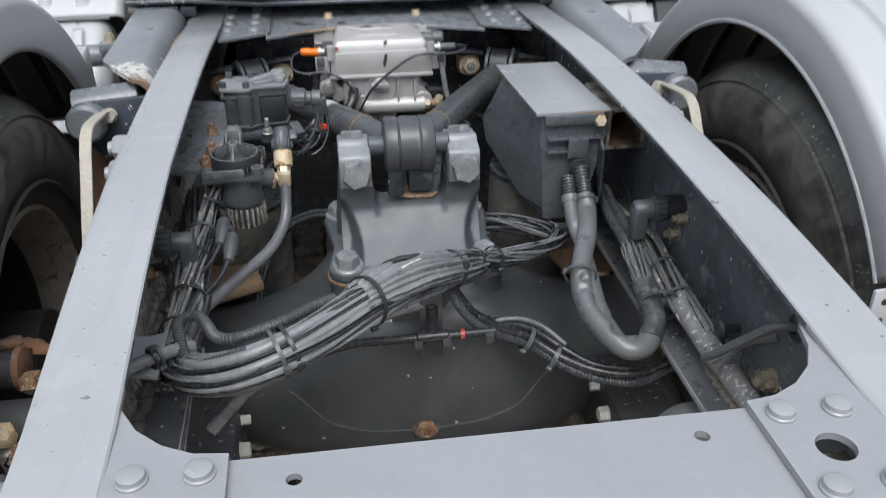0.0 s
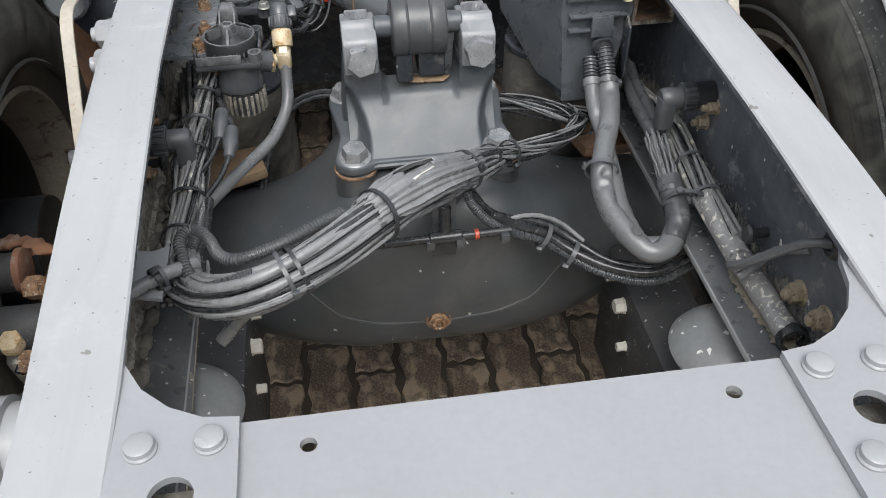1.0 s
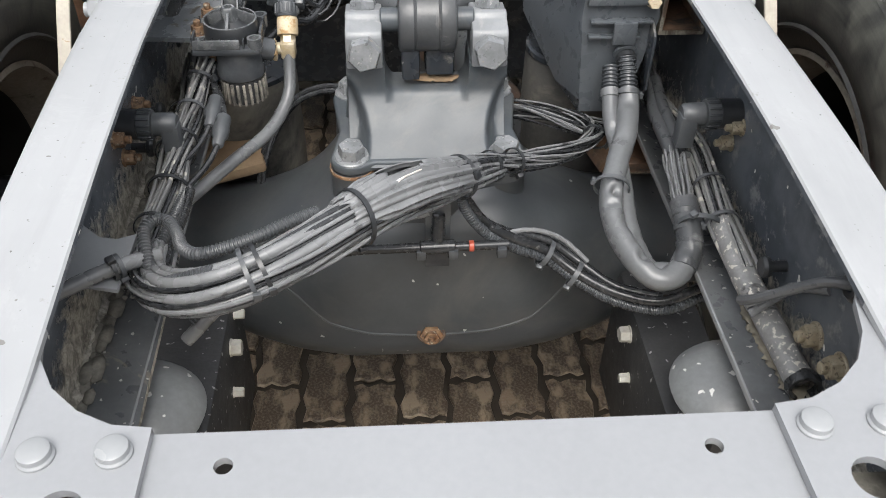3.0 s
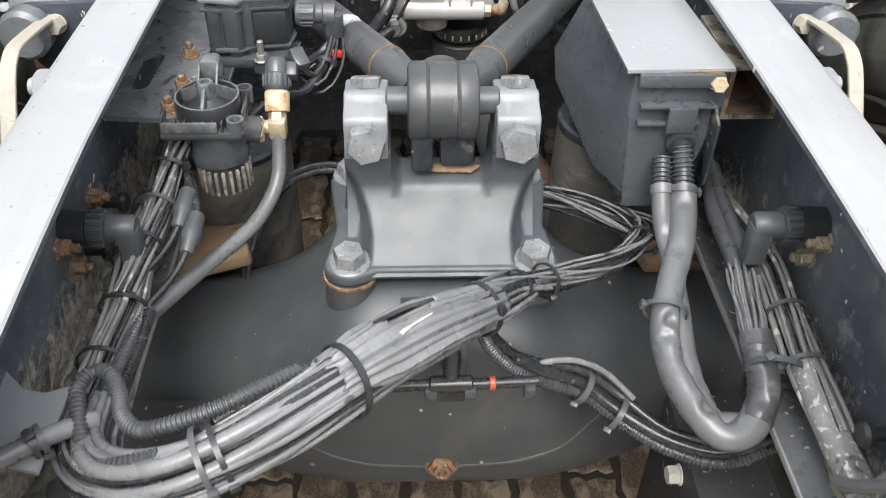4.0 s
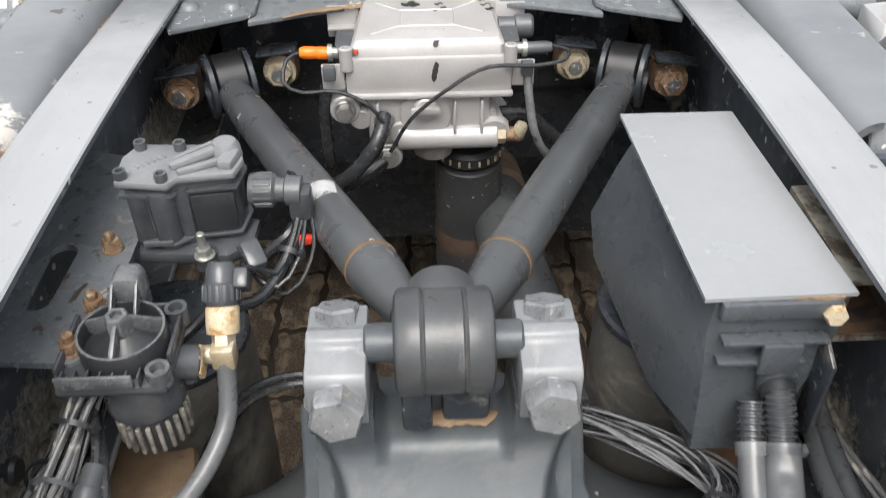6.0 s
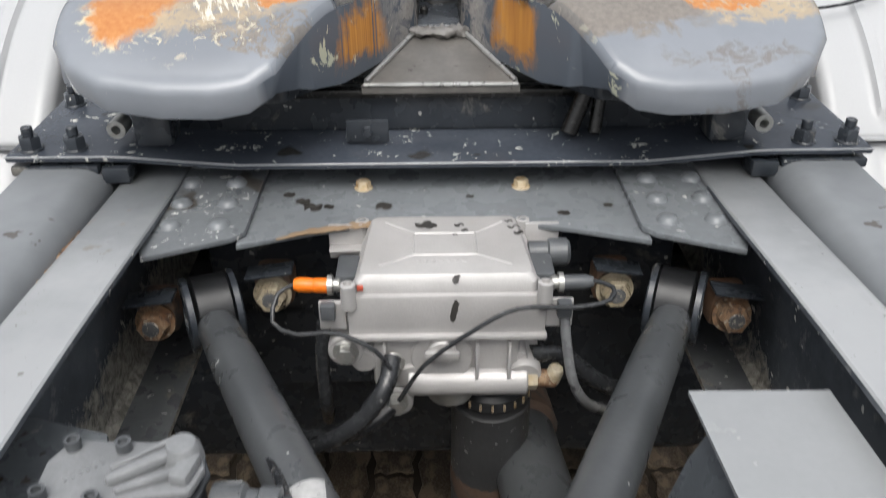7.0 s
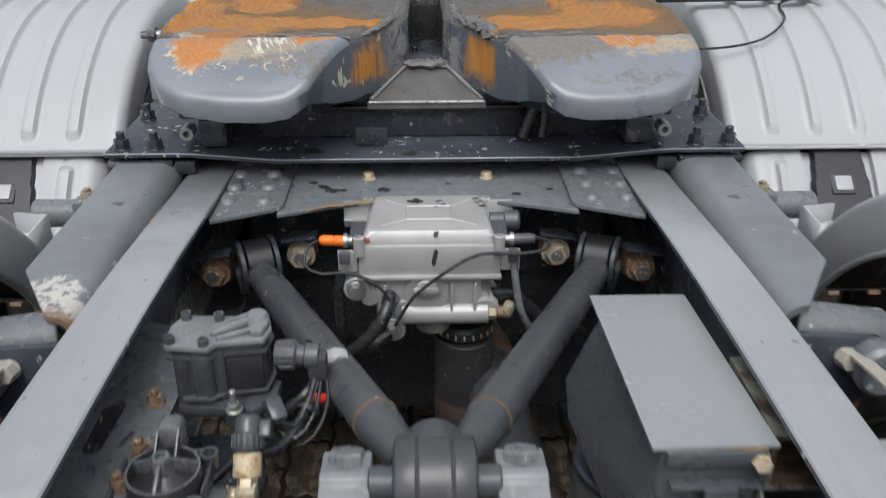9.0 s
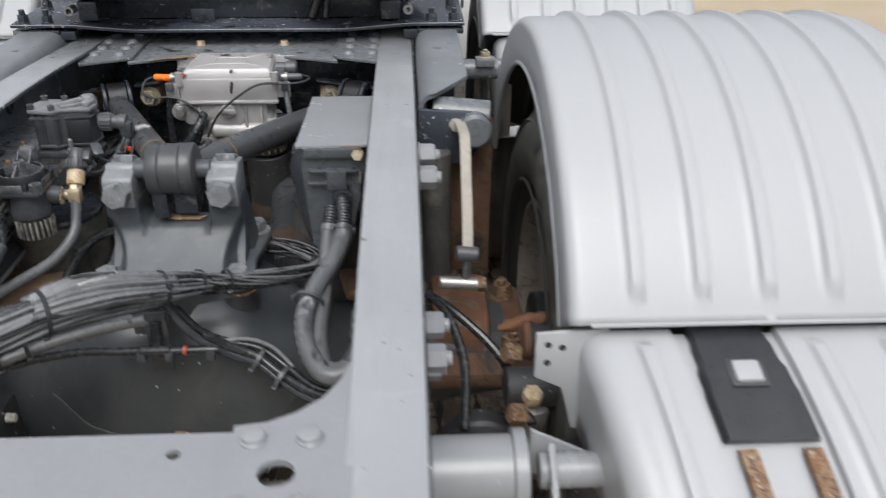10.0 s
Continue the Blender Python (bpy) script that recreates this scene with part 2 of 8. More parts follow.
def paver_material():
    m, n, l, b = nodes_of("wet_paver")
    rnd = n.new("ShaderNodeObjectInfo").outputs["Random"]
    co = coords(n)
    base = mix_node(n, l, rnd, (0.22, 0.165, 0.112), (0.3, 0.235, 0.165))
    wet = ramp_node(n, l, noise_node(n, l, coords(n, "Generated"), 1.9, 6.0, 0.65), 0.4, 0.5)
    c = mix_node(n, l, wet, base, (0.075, 0.053, 0.034))
    g = noise_node(n, l, co, 180.0, 3.0)
    c = mix_node(n, l, ramp_node(n, l, g, 0.45, 1.0), c, (0.29, 0.25, 0.2))
    l.new(c, b.inputs["Base Color"])
    b.inputs["Roughness"].default_value = 0.5
    bump_node(n, l, b, g, 0.5, 0.002)
    return m


def ground_material():
    """Block paving at full size, sand between; a bare sandy yard on the far right."""
    m, n, l, b = nodes_of("paved_yard")
    co = coords(n)
    brick = n.new("ShaderNodeTexBrick")
    brick.inputs["Scale"].default_value = 1.0
    brick.inputs["Brick Width"].default_value, brick.inputs["Row Height"].default_value = 0.21, 0.105
    brick.inputs["Mortar Size"].default_value = 0.007
    brick.inputs["Color1"].default_value, brick.inputs["Color2"].default_value = (0.34, 0.3, 0.25, 1), (0.27, 0.235, 0.19, 1)
    brick.inputs["Mortar"].default_value = (0.1, 0.085, 0.065, 1)
    l.new(co, brick.inputs["Vector"])
    tone = mix_node(n, l, ramp_node(n, l, noise_node(n, l, co, 0.8, 5.0), 0.35, 0.7), brick.outputs["Color"], (0.3, 0.27, 0.225))
    sand = mix_node(n, l, ramp_node(n, l, noise_node(n, l, co, 1.5, 6.0), 0.3, 0.7), (0.42, 0.34, 0.24), (0.37, 0.3, 0.21))
    xyz = n.new("ShaderNodeSeparateXYZ")
    l.new(co, xyz.inputs[0])
    c = mix_node(n, l, ramp_node(n, l, xyz.outputs["X"], 1.6, 1.7), tone, sand)
    l.new(c, b.inputs["Base Color"])
    b.inputs["Roughness"].default_value = 0.85
    bump_node(n, l, b, noise_node(n, l, co, 60.0), 0.4, 0.004)
    return m


def wheel_plate_material():
    """Fifth wheel plate: slate paint on the ramps, orange rust wiped in arcs, grey grease, scraped pale primer."""
    m, n, l, b = nodes_of("greased_rusty_plate")
    co = coords(n)
    xyz = n.new("ShaderNodeSeparateXYZ")
    l.new(co, xyz.inputs[0])
    x, y, z = xyz.outputs
    y = math_node(n, l, "ADD", y, 1.12)
    big = noise_node(n, l, co, 6.0, 6.0, 0.62, 0.6)
    mid = noise_node(n, l, co, 19.0, 6.0, 0.65, 0.5)
    fine = noise_node(n, l, co, 130.0, 4.0, 0.7)
    pits = noise_node(n, l, co, 60.0, 5.0, 0.7, 1.0)
    # edges of every stain wander at two scales
    other = n.new("ShaderNodeMapping")
    other.inputs["Location"].default_value = (3.1, 1.7, 0.4)
    l.new(co, other.inputs["Vector"])
    shift = noise_node(n, l, other.outputs[0], 14.0, 7.0, 0.68, 0.4)
    wx = math_node(n, l, "MULTIPLY_ADD", shift, 0.11, math_node(n, l, "ADD", x, -0.055))
    wy = math_node(n, l, "MULTIPLY_ADD", mid, 0.11, math_node(n, l, "ADD", y, -0.055))

    def both(p, q):
        return math_node(n, l, "MULTIPLY", p, q)

    def either(*masks):
        out = masks[0]
        for q in masks[1:]:
            out = math_node(n, l, "MAXIMUM", out, q)
        return out

    def less(p, q):
        return math_node(n, l, "MULTIPLY", p, math_node(n, l, "SUBTRACT", 1.0, q))

    def inside(v, lo, hi, soft=0.006):
        return both(ramp_node(n, l, v, lo - soft, lo + soft), ramp_node(n, l, v, hi + soft, hi - soft))

    def blob(cx, cy, rx, ry, turn=0.0, soft=0.16):
        """A rounded stain about a point of the plate."""
        dx, dy = math_node(n, l, "SUBTRACT", wx, cx), math_node(n, l, "SUBTRACT", wy, cy)
        c, q = math.cos(radians(turn)), math.sin(radians(turn))
        u = math_node(n, l, "MULTIPLY_ADD", dx, c / rx, math_node(n, l, "MULTIPLY", dy, q / rx))
        v = math_node(n, l, "MULTIPLY_ADD", dy, c / ry, math_node(n, l, "MULTIPLY", dx, -q / ry))
        d = math_node(n, l, "ADD", math_node(n, l, "MULTIPLY", u, u), math_node(n, l, "MULTIPLY", v, v))
        return ramp_node(n, l, d, 1 + soft, 1 - soft)

    # streaks wiped in arcs about the middle of the plate
    ry = math_node(n, l, "SUBTRACT", y, 1.14)
    rad = math_node(n, l, "SQRT", math_node(n, l, "MULTIPLY_ADD", x, x, math_node(n, l, "MULTIPLY", ry, ry)))
    comb = n.new("ShaderNodeCombineXYZ")
    l.new(math_node(n, l, "MULTIPLY", rad, 190.0), comb.inputs[0])
    l.new(math_node(n, l, "MULTIPLY", math_node(n, l, "ARCTAN2", x, ry), 4.0), comb.inputs[1])
    arcs = noise_node(n, l, comb.outputs[0], 1.0, 6.0, 0.65)
    # streaks that run down the ramps
    comb2 = n.new("ShaderNodeCombineXYZ")
    l.new(math_node(n, l, "MULTIPLY_ADD", y, 0.35, x), comb2.inputs[0])
    l.new(math_node(n, l, "MULTIPLY", y, 0.16), comb2.inputs[1])
    scr = noise_node(n, l, comb2.outputs[0], 150.0, 3.0, 0.6)

    grease = mix_node(n, l, ramp_node(n, l, fine, 0.3, 0.75), (0.19, 0.18, 0.173), (0.3, 0.286, 0.273))
    grease = mix_node(n, l, ramp_node(n, l, big, 0.45, 0.7), grease, (0.165, 0.155, 0.148))
    grease = mix_node(n, l, ramp_node(n, l, pits, 0.6, 0.66), grease, (0.05, 0.047, 0.045))
    rust = mix_node(n, l, ramp_node(n, l, arcs, 0.36, 0.64), (0.35, 0.125, 0.02), (0.57, 0.25, 0.045))
    rust = mix_node(n, l, ramp_node(n, l, noise_node(n, l, co, 26.0, 7.0, 0.75), 0.46, 0.7), rust, (0.38, 0.205, 0.08))
    rust = mix_node(n, l, both(ramp_node(n, l, big, 0.5, 0.68), ramp_node(n, l, fine, 0.35, 0.65)), rust, (0.33, 0.21, 0.115))
    rust = mix_node(n, l, ramp_node(n, l, shift, 0.58, 0.7), rust, (0.56, 0.2, 0.03))
    rust = mix_node(n, l, ramp_node(n, l, pits, 0.57, 0.65), rust, (0.18, 0.105, 0.055))
    rust = mix_node(n, l, ramp_node(n, l, noise_node(n, l, co, 95.0, 3.0, 0.6), 0.68, 0.72), rust, (0.13, 0.105, 0.09))
    film = mix_node(n, l, ramp_node(n, l, arcs, 0.36, 0.7), (0.27, 0.19, 0.115), (0.42, 0.225, 0.075))
    film = mix_node(n, l, ramp_node(n, l, fine, 0.5, 0.9), film, (0.28, 0.25, 0.2))
    films = either(blob(-0.33, 0.99, 0.23, 0.13, 0, 0.5), blob(-0.37, 1.2, 0.13, 0.12, 0, 0.5), blob(0.3, 1.0, 0.2, 0.12, 0, 0.5), blob(-0.37, 1.33, 0.16, 0.14), blob(-0.42, 1.1, 0.1, 0.16), blob(0.4, 1.35, 0.14, 0.17), blob(0.44, 1.05, 0.09, 0.2), blob(0.4, 0.92, 0.1, 0.06))
    rusts = either(blob(-0.24, 0.963, 0.17, 0.05), blob(-0.38, 0.96, 0.1, 0.085, 0, 0.3), blob(-0.425, 1.07, 0.06, 0.1, 0, 0.5), blob(-0.31, 1.14, 0.065, 0.1, 15), blob(-0.35, 0.9, 0.1, 0.045, 0, 0.3), blob(-0.365, 0.88, 0.05, 0.1),
                   blob(0.2, 0.955, 0.125, 0.062), blob(0.335, 1.03, 0.095, 0.115, 0, 0.3), blob(0.27, 1.15, 0.03, 0.09, -15), blob(0.36, 1.44, 0.07, 0.045, 20),
                   both(inside(wy, 1.365, 1.4), inside(wx, -0.28, 0.27, 0.02)))
    covered = either(blob(0.42, 1.2, 0.06, 0.022), blob(-0.4, 1.22, 0.05, 0.018, 15))
    top = mix_node(n, l, less(films, covered), grease, film)
    top = mix_node(n, l, less(rusts, covered), top, rust)

    # ramps: slate paint, scraped to tan and pale primer, with rust and smeared grease
    paint = mix_node(n, l, ramp_node(n, l, noise_node(n, l, co, 5.0, 5.0), 0.35, 0.65), (0.22, 0.238, 0.266), (0.17, 0.185, 0.21))
    paint = mix_node(n, l, ramp_node(n, l, pits, 0.72, 0.735), paint, (0.4, 0.39, 0.33))
    smear = mix_node(n, l, ramp_node(n, l, fine, 0.3, 0.7), (0.15, 0.135, 0.122), (0.21, 0.19, 0.17))
    tan = mix_node(n, l, ramp_node(n, l, fine, 0.3, 0.7), (0.33, 0.26, 0.17), (0.43, 0.37, 0.27))
    pale = mix_node(n, l, ramp_node(n, l, fine, 0.3, 0.7), (0.36, 0.33, 0.25), (0.52, 0.49, 0.39))
    ochre = mix_node(n, l, ramp_node(n, l, fine, 0.35, 0.65), (0.4, 0.155, 0.045), (0.47, 0.21, 0.07))
    c = paint
    c = mix_node(n, l, both(blob(-0.19, 0.79, 0.085, 0.03), ramp_node(n, l, pits, 0.46, 0.52)), c, smear)
    haze = mix_node(n, l, ramp_node(n, l, shift, 0.4, 0.6), (0.27, 0.235, 0.19), (0.36, 0.29, 0.2))
    left_edge, left_zone = blob(-0.305, 0.815, 0.125, 0.06, 8, 0.3), blob(-0.29, 0.836, 0.125, 0.05, 8, 0.3)
    c = mix_node(n, l, both(left_edge, ramp_node(n, l, pits, 0.56, 0.6)), c, pale)
    c = mix_node(n, l, both(left_zone, ramp_node(n, l, pits, 0.34, 0.48)), c, haze)
    c = mix_node(n, l, both(blob(-0.33, 0.82, 0.09, 0.04), ramp_node(n, l, mid, 0.54, 0.6)), c, tan)
    c = mix_node(n, l, both(blob(-0.255, 0.84, 0.045, 0.035), ramp_node(n, l, scr, 0.5, 0.58)), c, (0.6, 0.57, 0.48))
    c = mix_node(n, l, both(blob(-0.395, 0.79, 0.03, 0.03), ramp_node(n, l, shift, 0.46, 0.52)), c, (0.58, 0.55, 0.4))
    c = mix_node(n, l, either(blob(-0.36, 0.845, 0.048, 0.068, -22, 0.3), blob(-0.205, 0.845, 0.026, 0.014), blob(-0.165, 0.853, 0.012, 0.014)), c, ochre)
    c = mix_node(n, l, blob(-0.405, 0.868, 0.03, 0.009), c, pale)
    c = mix_node(n, l, both(blob(0.36, 0.834, 0.1, 0.036, -6, 0.3), ramp_node(n, l, pits, 0.38, 0.48)), c, haze)
    c = mix_node(n, l, both(blob(0.38, 0.83, 0.07, 0.03), ramp_node(n, l, mid, 0.55, 0.6)), c, tan)
    c = mix_node(n, l, blob(0.215, 0.832, 0.1, 0.046, -8, 0.25), c, smear)
    c = mix_node(n, l, both(blob(0.335, 0.848, 0.055, 0.028), ramp_node(n, l, pits, 0.36, 0.44)), c, mix_node(n, l, ramp_node(n, l, scr, 0.54, 0.64), ochre, tan))
    c = mix_node(n, l, math_node(n, l, "MULTIPLY", both(blob(0.33, 0.752, 0.075, 0.014, 0, 0.5), ramp_node(n, l, pits, 0.42, 0.56)), 0.75), c, (0.14, 0.127, 0.117))
    on_top = ramp_node(n, l, math_node(n, l, "MULTIPLY_ADD", mid, 0.05, y), 0.884, 0.889)
    tongue = blob(-0.37, 0.875, 0.06, 0.05, 0, 0.3)
    c = mix_node(n, l, less(on_top, tongue), c, top)
    # upright walls of the throat: darker slate paint, one rubbed rusty patch, strings of grease
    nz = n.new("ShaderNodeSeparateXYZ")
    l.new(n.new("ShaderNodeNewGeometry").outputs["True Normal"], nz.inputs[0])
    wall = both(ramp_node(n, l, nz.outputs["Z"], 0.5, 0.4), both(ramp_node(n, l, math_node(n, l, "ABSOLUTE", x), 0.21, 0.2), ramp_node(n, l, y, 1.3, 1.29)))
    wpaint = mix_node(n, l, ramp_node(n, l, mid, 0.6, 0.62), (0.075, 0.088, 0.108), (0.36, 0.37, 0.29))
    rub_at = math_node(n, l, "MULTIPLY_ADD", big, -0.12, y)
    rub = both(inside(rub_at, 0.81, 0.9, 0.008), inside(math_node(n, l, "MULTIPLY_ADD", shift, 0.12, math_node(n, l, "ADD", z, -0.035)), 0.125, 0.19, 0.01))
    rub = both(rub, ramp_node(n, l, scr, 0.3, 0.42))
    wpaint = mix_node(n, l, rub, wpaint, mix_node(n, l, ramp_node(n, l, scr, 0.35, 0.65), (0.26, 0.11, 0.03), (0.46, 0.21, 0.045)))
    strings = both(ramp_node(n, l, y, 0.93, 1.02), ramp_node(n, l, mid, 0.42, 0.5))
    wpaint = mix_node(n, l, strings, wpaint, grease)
    # deep in the slot the colour drops to near black, as painted shade
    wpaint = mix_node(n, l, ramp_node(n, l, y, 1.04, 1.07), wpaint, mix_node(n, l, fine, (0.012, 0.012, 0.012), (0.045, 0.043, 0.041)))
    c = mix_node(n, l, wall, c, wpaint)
    l.new(c, b.inputs["Base Color"])
    dull = both(on_top, math_node(n, l, "SUBTRACT", 1.0, wall))
    l.new(math_node(n, l, "MULTIPLY_ADD", dull, 0.36, 0.24), b.inputs["Roughness"])
    lumps = math_node(n, l, "MULTIPLY_ADD", noise_node(n, l, co, 45.0, 7.0, 0.75), math_node(n, l, "SUBTRACT", 1.25, rusts), math_node(n, l, "MULTIPLY", arcs, 0.3))
    bump_node(n, l, b, both(lumps, dull), 1.0, 0.022)
    return m


def tyre_material():
    """Black rubber with olive dust on the sidewall, wiped and run in streaks, and a scuffed shoulder."""
    m, n, l, b = nodes_of("dusty_tyre")
    co = coords(n)
    xyz = n.new("ShaderNodeSeparateXYZ")
    l.new(co, xyz.inputs[0])
    y, z = xyz.outputs[1], xyz.outputs[2]
    rad = math_node(n, l, "SQRT", math_node(n, l, "MULTIPLY_ADD", y, y, math_node(n, l, "MULTIPLY", z, z)))
    ang = math_node(n, l, "ARCTAN2", y, z)
    run = n.new("ShaderNodeCombineXYZ")
    l.new(math_node(n, l, "MULTIPLY", ang, 4.0), run.inputs[0])
    l.new(math_node(n, l, "MULTIPLY", rad, 5.0), run.inputs[1])
    streak = noise_node(n, l, run.outputs[0], 1.3, 4.0, 0.5, 1.6)
    ring = n.new("ShaderNodeCombineXYZ")
    l.new(math_node(n, l, "MULTIPLY", rad, 90.0), ring.inputs[0])
    l.new(math_node(n, l, "MULTIPLY", ang, 1.5), ring.inputs[1])
    rings = noise_node(n, l, ring.outputs[0], 1.0, 4.0, 0.6)
    c = mix_node(n, l, noise_node(n, l, co, 14.0, 5.0), (0.02, 0.021, 0.022), (0.045, 0.045, 0.044))
    band = math_node(n, l, "MULTIPLY", ramp_node(n, l, rad, 0.33, 0.38), ramp_node(n, l, rad, 0.5, 0.46))
    dust = math_node(n, l, "MULTIPLY", band, ramp_node(n, l, math_node(n, l, "MULTIPLY_ADD", rings, 0.35, streak), 0.5, 0.82))
    c = mix_node(n, l, dust, c, mix_node(n, l, rings, (0.1, 0.1, 0.085), (0.16, 0.158, 0.137)))
    edge = math_node(n, l, "MULTIPLY", ramp_node(n, l, rad, 0.452, 0.462), ramp_node(n, l, rad, 0.482, 0.472))
    c = mix_node(n, l, math_node(n, l, "MULTIPLY", edge, ramp_node(n, l, noise_node(n, l, co, 110.0, 5.0, 0.7), 0.6, 0.66)), c, (0.4, 0.39, 0.35))
    l.new(c, b.inputs["Base Color"])
    l.new(math_node(n, l, "MULTIPLY_ADD", dust, 0.25, 0.36), b.inputs["Roughness"])
    bump_node(n, l, b, math_node(n, l, "MULTIPLY_ADD", rings, 0.5, noise_node(n, l, co, 120.0)), 0.25, 0.002)
    return m


TYRE = tyre_material()
PAVER, GROUND, FIFTH = paver_material(), ground_material(), wheel_plate_material()
GREASE = surface("lumpy_grease", (0.12, 0.115, 0.11), (0.2, 0.193, 0.186), 0.5, 0.0, 30, 90, 1.0)


# ---- mesh helpers ----
ORIGIN = {}


def thing(name, label, category, at=(0, 0, 0), group="", kind=""):
    ob = new(name)
    ob.location = at
    ob.empty_display_size = 0.05
    ORIGIN[ob.name] = Vector(at)
    return tagged(ob, label, category, group, kind)


def part(name, bm, material, parent=None, label="", angle=35, recalc=True):
    if recalc:
        bmesh.ops.recalc_face_normals(bm, faces=bm.faces)
    origin = ORIGIN[parent.name] if parent else Vector()
    bm.transform(Matrix.Translation(-origin))
    me = bpy.data.meshes.new(name)
    bm.to_mesh(me)
    bm.free()
    me.shade_smooth()
    me.set_sharp_from_angle(angle=radians(angle))
    me.materials.append(material)
    ob = new(name, me)
    ob.parent = parent
    ORIGIN[ob.name] = origin
    if label:
        ob["label"] = label
    return ob


def join(bm, other):
    me = bpy.data.meshes.new("tmp")
    other.to_mesh(me)
    other.free()
    bm.from_mesh(me)
    bpy.data.meshes.remove(me)
    return bm


def rounded(bm, width, segments=2, angle=30):
    es = [e for e in bm.edges if len(e.link_faces) == 2 and e.calc_face_angle(0) > radians(angle)]
    if width > 0 and es:
        bmesh.ops.bevel(bm, geom=es, offset=width, segments=segments, affect="EDGES", profile=0.5, clamp_overlap=True)
    return bm


def box(c, s, bevel=0.003, turn=None, bm=None, segments=2):
    b = bmesh.new()
    bmesh.ops.create_cube(b, size=1.0)
    b.transform(Matrix.Diagonal((*s, 1)))
    rounded(b, min(bevel, 0.45 * min(s)), segments)
    if turn:
        b.transform(Euler([radians(a) for a in turn]).to_matrix().to_4x4())
    b.transform(Matrix.Translation(c))
    return join(bm, b) if bm else b


def prism(points, axis, lo, hi, bevel=0.0, bm=None, segments=2):
    """An outline in the plane across the axis, pulled from lo to hi. Outline axes: x -> (y, z), y -> (x, z), z -> (x, y)."""
    b = bmesh.new()
    put = {"x": lambda p, h: (h, p[0], p[1]), "y": lambda p, h: (p[0], h, p[1]), "z": lambda p, h: (p[0], p[1], h)}[axis]
    one = [b.verts.new(put(p, lo)) for p in points]
    two = [b.verts.new(put(p, hi)) for p in points]
    n = len(points)
    b.faces.new(one)
    b.faces.new(two)
    for i in range(n):
        b.faces.new((one[i], one[(i + 1) % n], two[(i + 1) % n], two[i]))
    bmesh.ops.recalc_face_normals(b, faces=b.faces)
    rounded(b, bevel, segments)
    return join(bm, b) if bm else b


def frame_of(direction):
    return Vector(direction).normalized().to_track_quat("Z", "Y").to_matrix().to_4x4()


def lathe(profile, at, direction, seg=28, bm=None, closed=False):
    """(radius, height) rings about a direction from a point."""
    b = bmesh.new()
    rings = []
    for r, h in profile:
        if r < 1e-6:
            rings.append([b.verts.new((0, 0, h))])
        else:
            rings.append([b.verts.new((r * math.cos(2 * math.pi * i / seg), r * math.sin(2 * math.pi * i / seg), h)) for i in range(seg)])
    for one, two in zip(rings, rings[1:] + (rings[:1] if closed else [])):
        for i in range(seg):
            j = (i + 1) % seg
            if len(one) == 1 and len(two) == 1:
                continue
            if len(one) == 1:
                b.faces.new((one[0], two[j], two[i]))
            elif len(two) == 1:
                b.faces.new((one[i], one[j], two[0]))
            else:
                b.faces.new((one[i], one[j], two[j], two[i]))
    b.transform(Matrix.Translation(at) @ frame_of(direction))
    return join(bm, b) if bm else b


def rod(p, q, r, r2=None, seg=24, chamfer=0.002, bm=None):
    p, q = Vector(p), Vector(q)
    h, r2 = (q - p).length, r if r2 is None else r2
    c = min(chamfer, 0.4 * h, 0.4 * min(r, r2))
    return lathe([(0, 0), (r - c, 0), (r, c), (r2, h - c), (r2 - c, h), (0, h)], p, q - p, seg, bm)


def smooth_path(points, step=0.012):
    """Points along a Catmull-Rom curve through the given ones."""
    p = [Vector(v) for v in points]
    p = [2 * p[0] - p[1], *p, 2 * p[-1] - p[-2]]
    out = []
    for a, b, c, d in zip(p, p[1:], p[2:], p[3:]):
        n = max(2, int((c - b).length / step))
        for i in range(n):
            t = i / n
            out.append(0.5 * (2 * b + (c - a) * t + (2 * a - 5 * b + 4 * c - d) * t * t + (3 * b - a - 3 * c + d) * t ** 3))
    return out + [p[-2]]


def frames_along(pts):
    tang = [(pts[min(i + 1, len(pts) - 1)] - pts[max(i - 1, 0)]).normalized() for i in range(len(pts))]
    side = tang[0].orthogonal().normalized()
    out = []
    for t in tang:
        side = (side - t * side.dot(t)).normalized()
        out.append((side.copy(), t.cross(side)))
    return out


def tube(points, r, seg=10, corrugated=0.0, bm=None, step=0.012, path=False):
    """A round tube; corrugated: the pitch of its rings."""
    pts = points if path else smooth_path(points, min(step, corrugated / 3) if corrugated else step)
    if corrugated:
        fine = [pts[0]]
        for v in pts[1:]:
            while (v - fine[-1]).length > corrugated / 4:
                fine.append(fine[-1] + (v - fine[-1]).normalized() * corrugated / 4)
        pts = fine
    b = bmesh.new()
    rings = []
    for k, (v, (s, u)) in enumerate(zip(pts, frames_along(pts))):
        q = r * (1.0, 1.0, 0.8, 0.8)[k % 4] if corrugated else r
        rings.append([b.verts.new(v + q * (math.cos(2 * math.pi * i / seg) * s + math.sin(2 * math.pi * i / seg) * u)) for i in range(seg)])
    for one, two in zip(rings, rings[1:]):
        for i in range(seg):
            b.faces.new((one[i], one[(i + 1) % seg], two[(i + 1) % seg], two[i]))
    b.faces.new(rings[0][::-1])
    b.faces.new(rings[-1])
    return join(bm, b) if bm else b


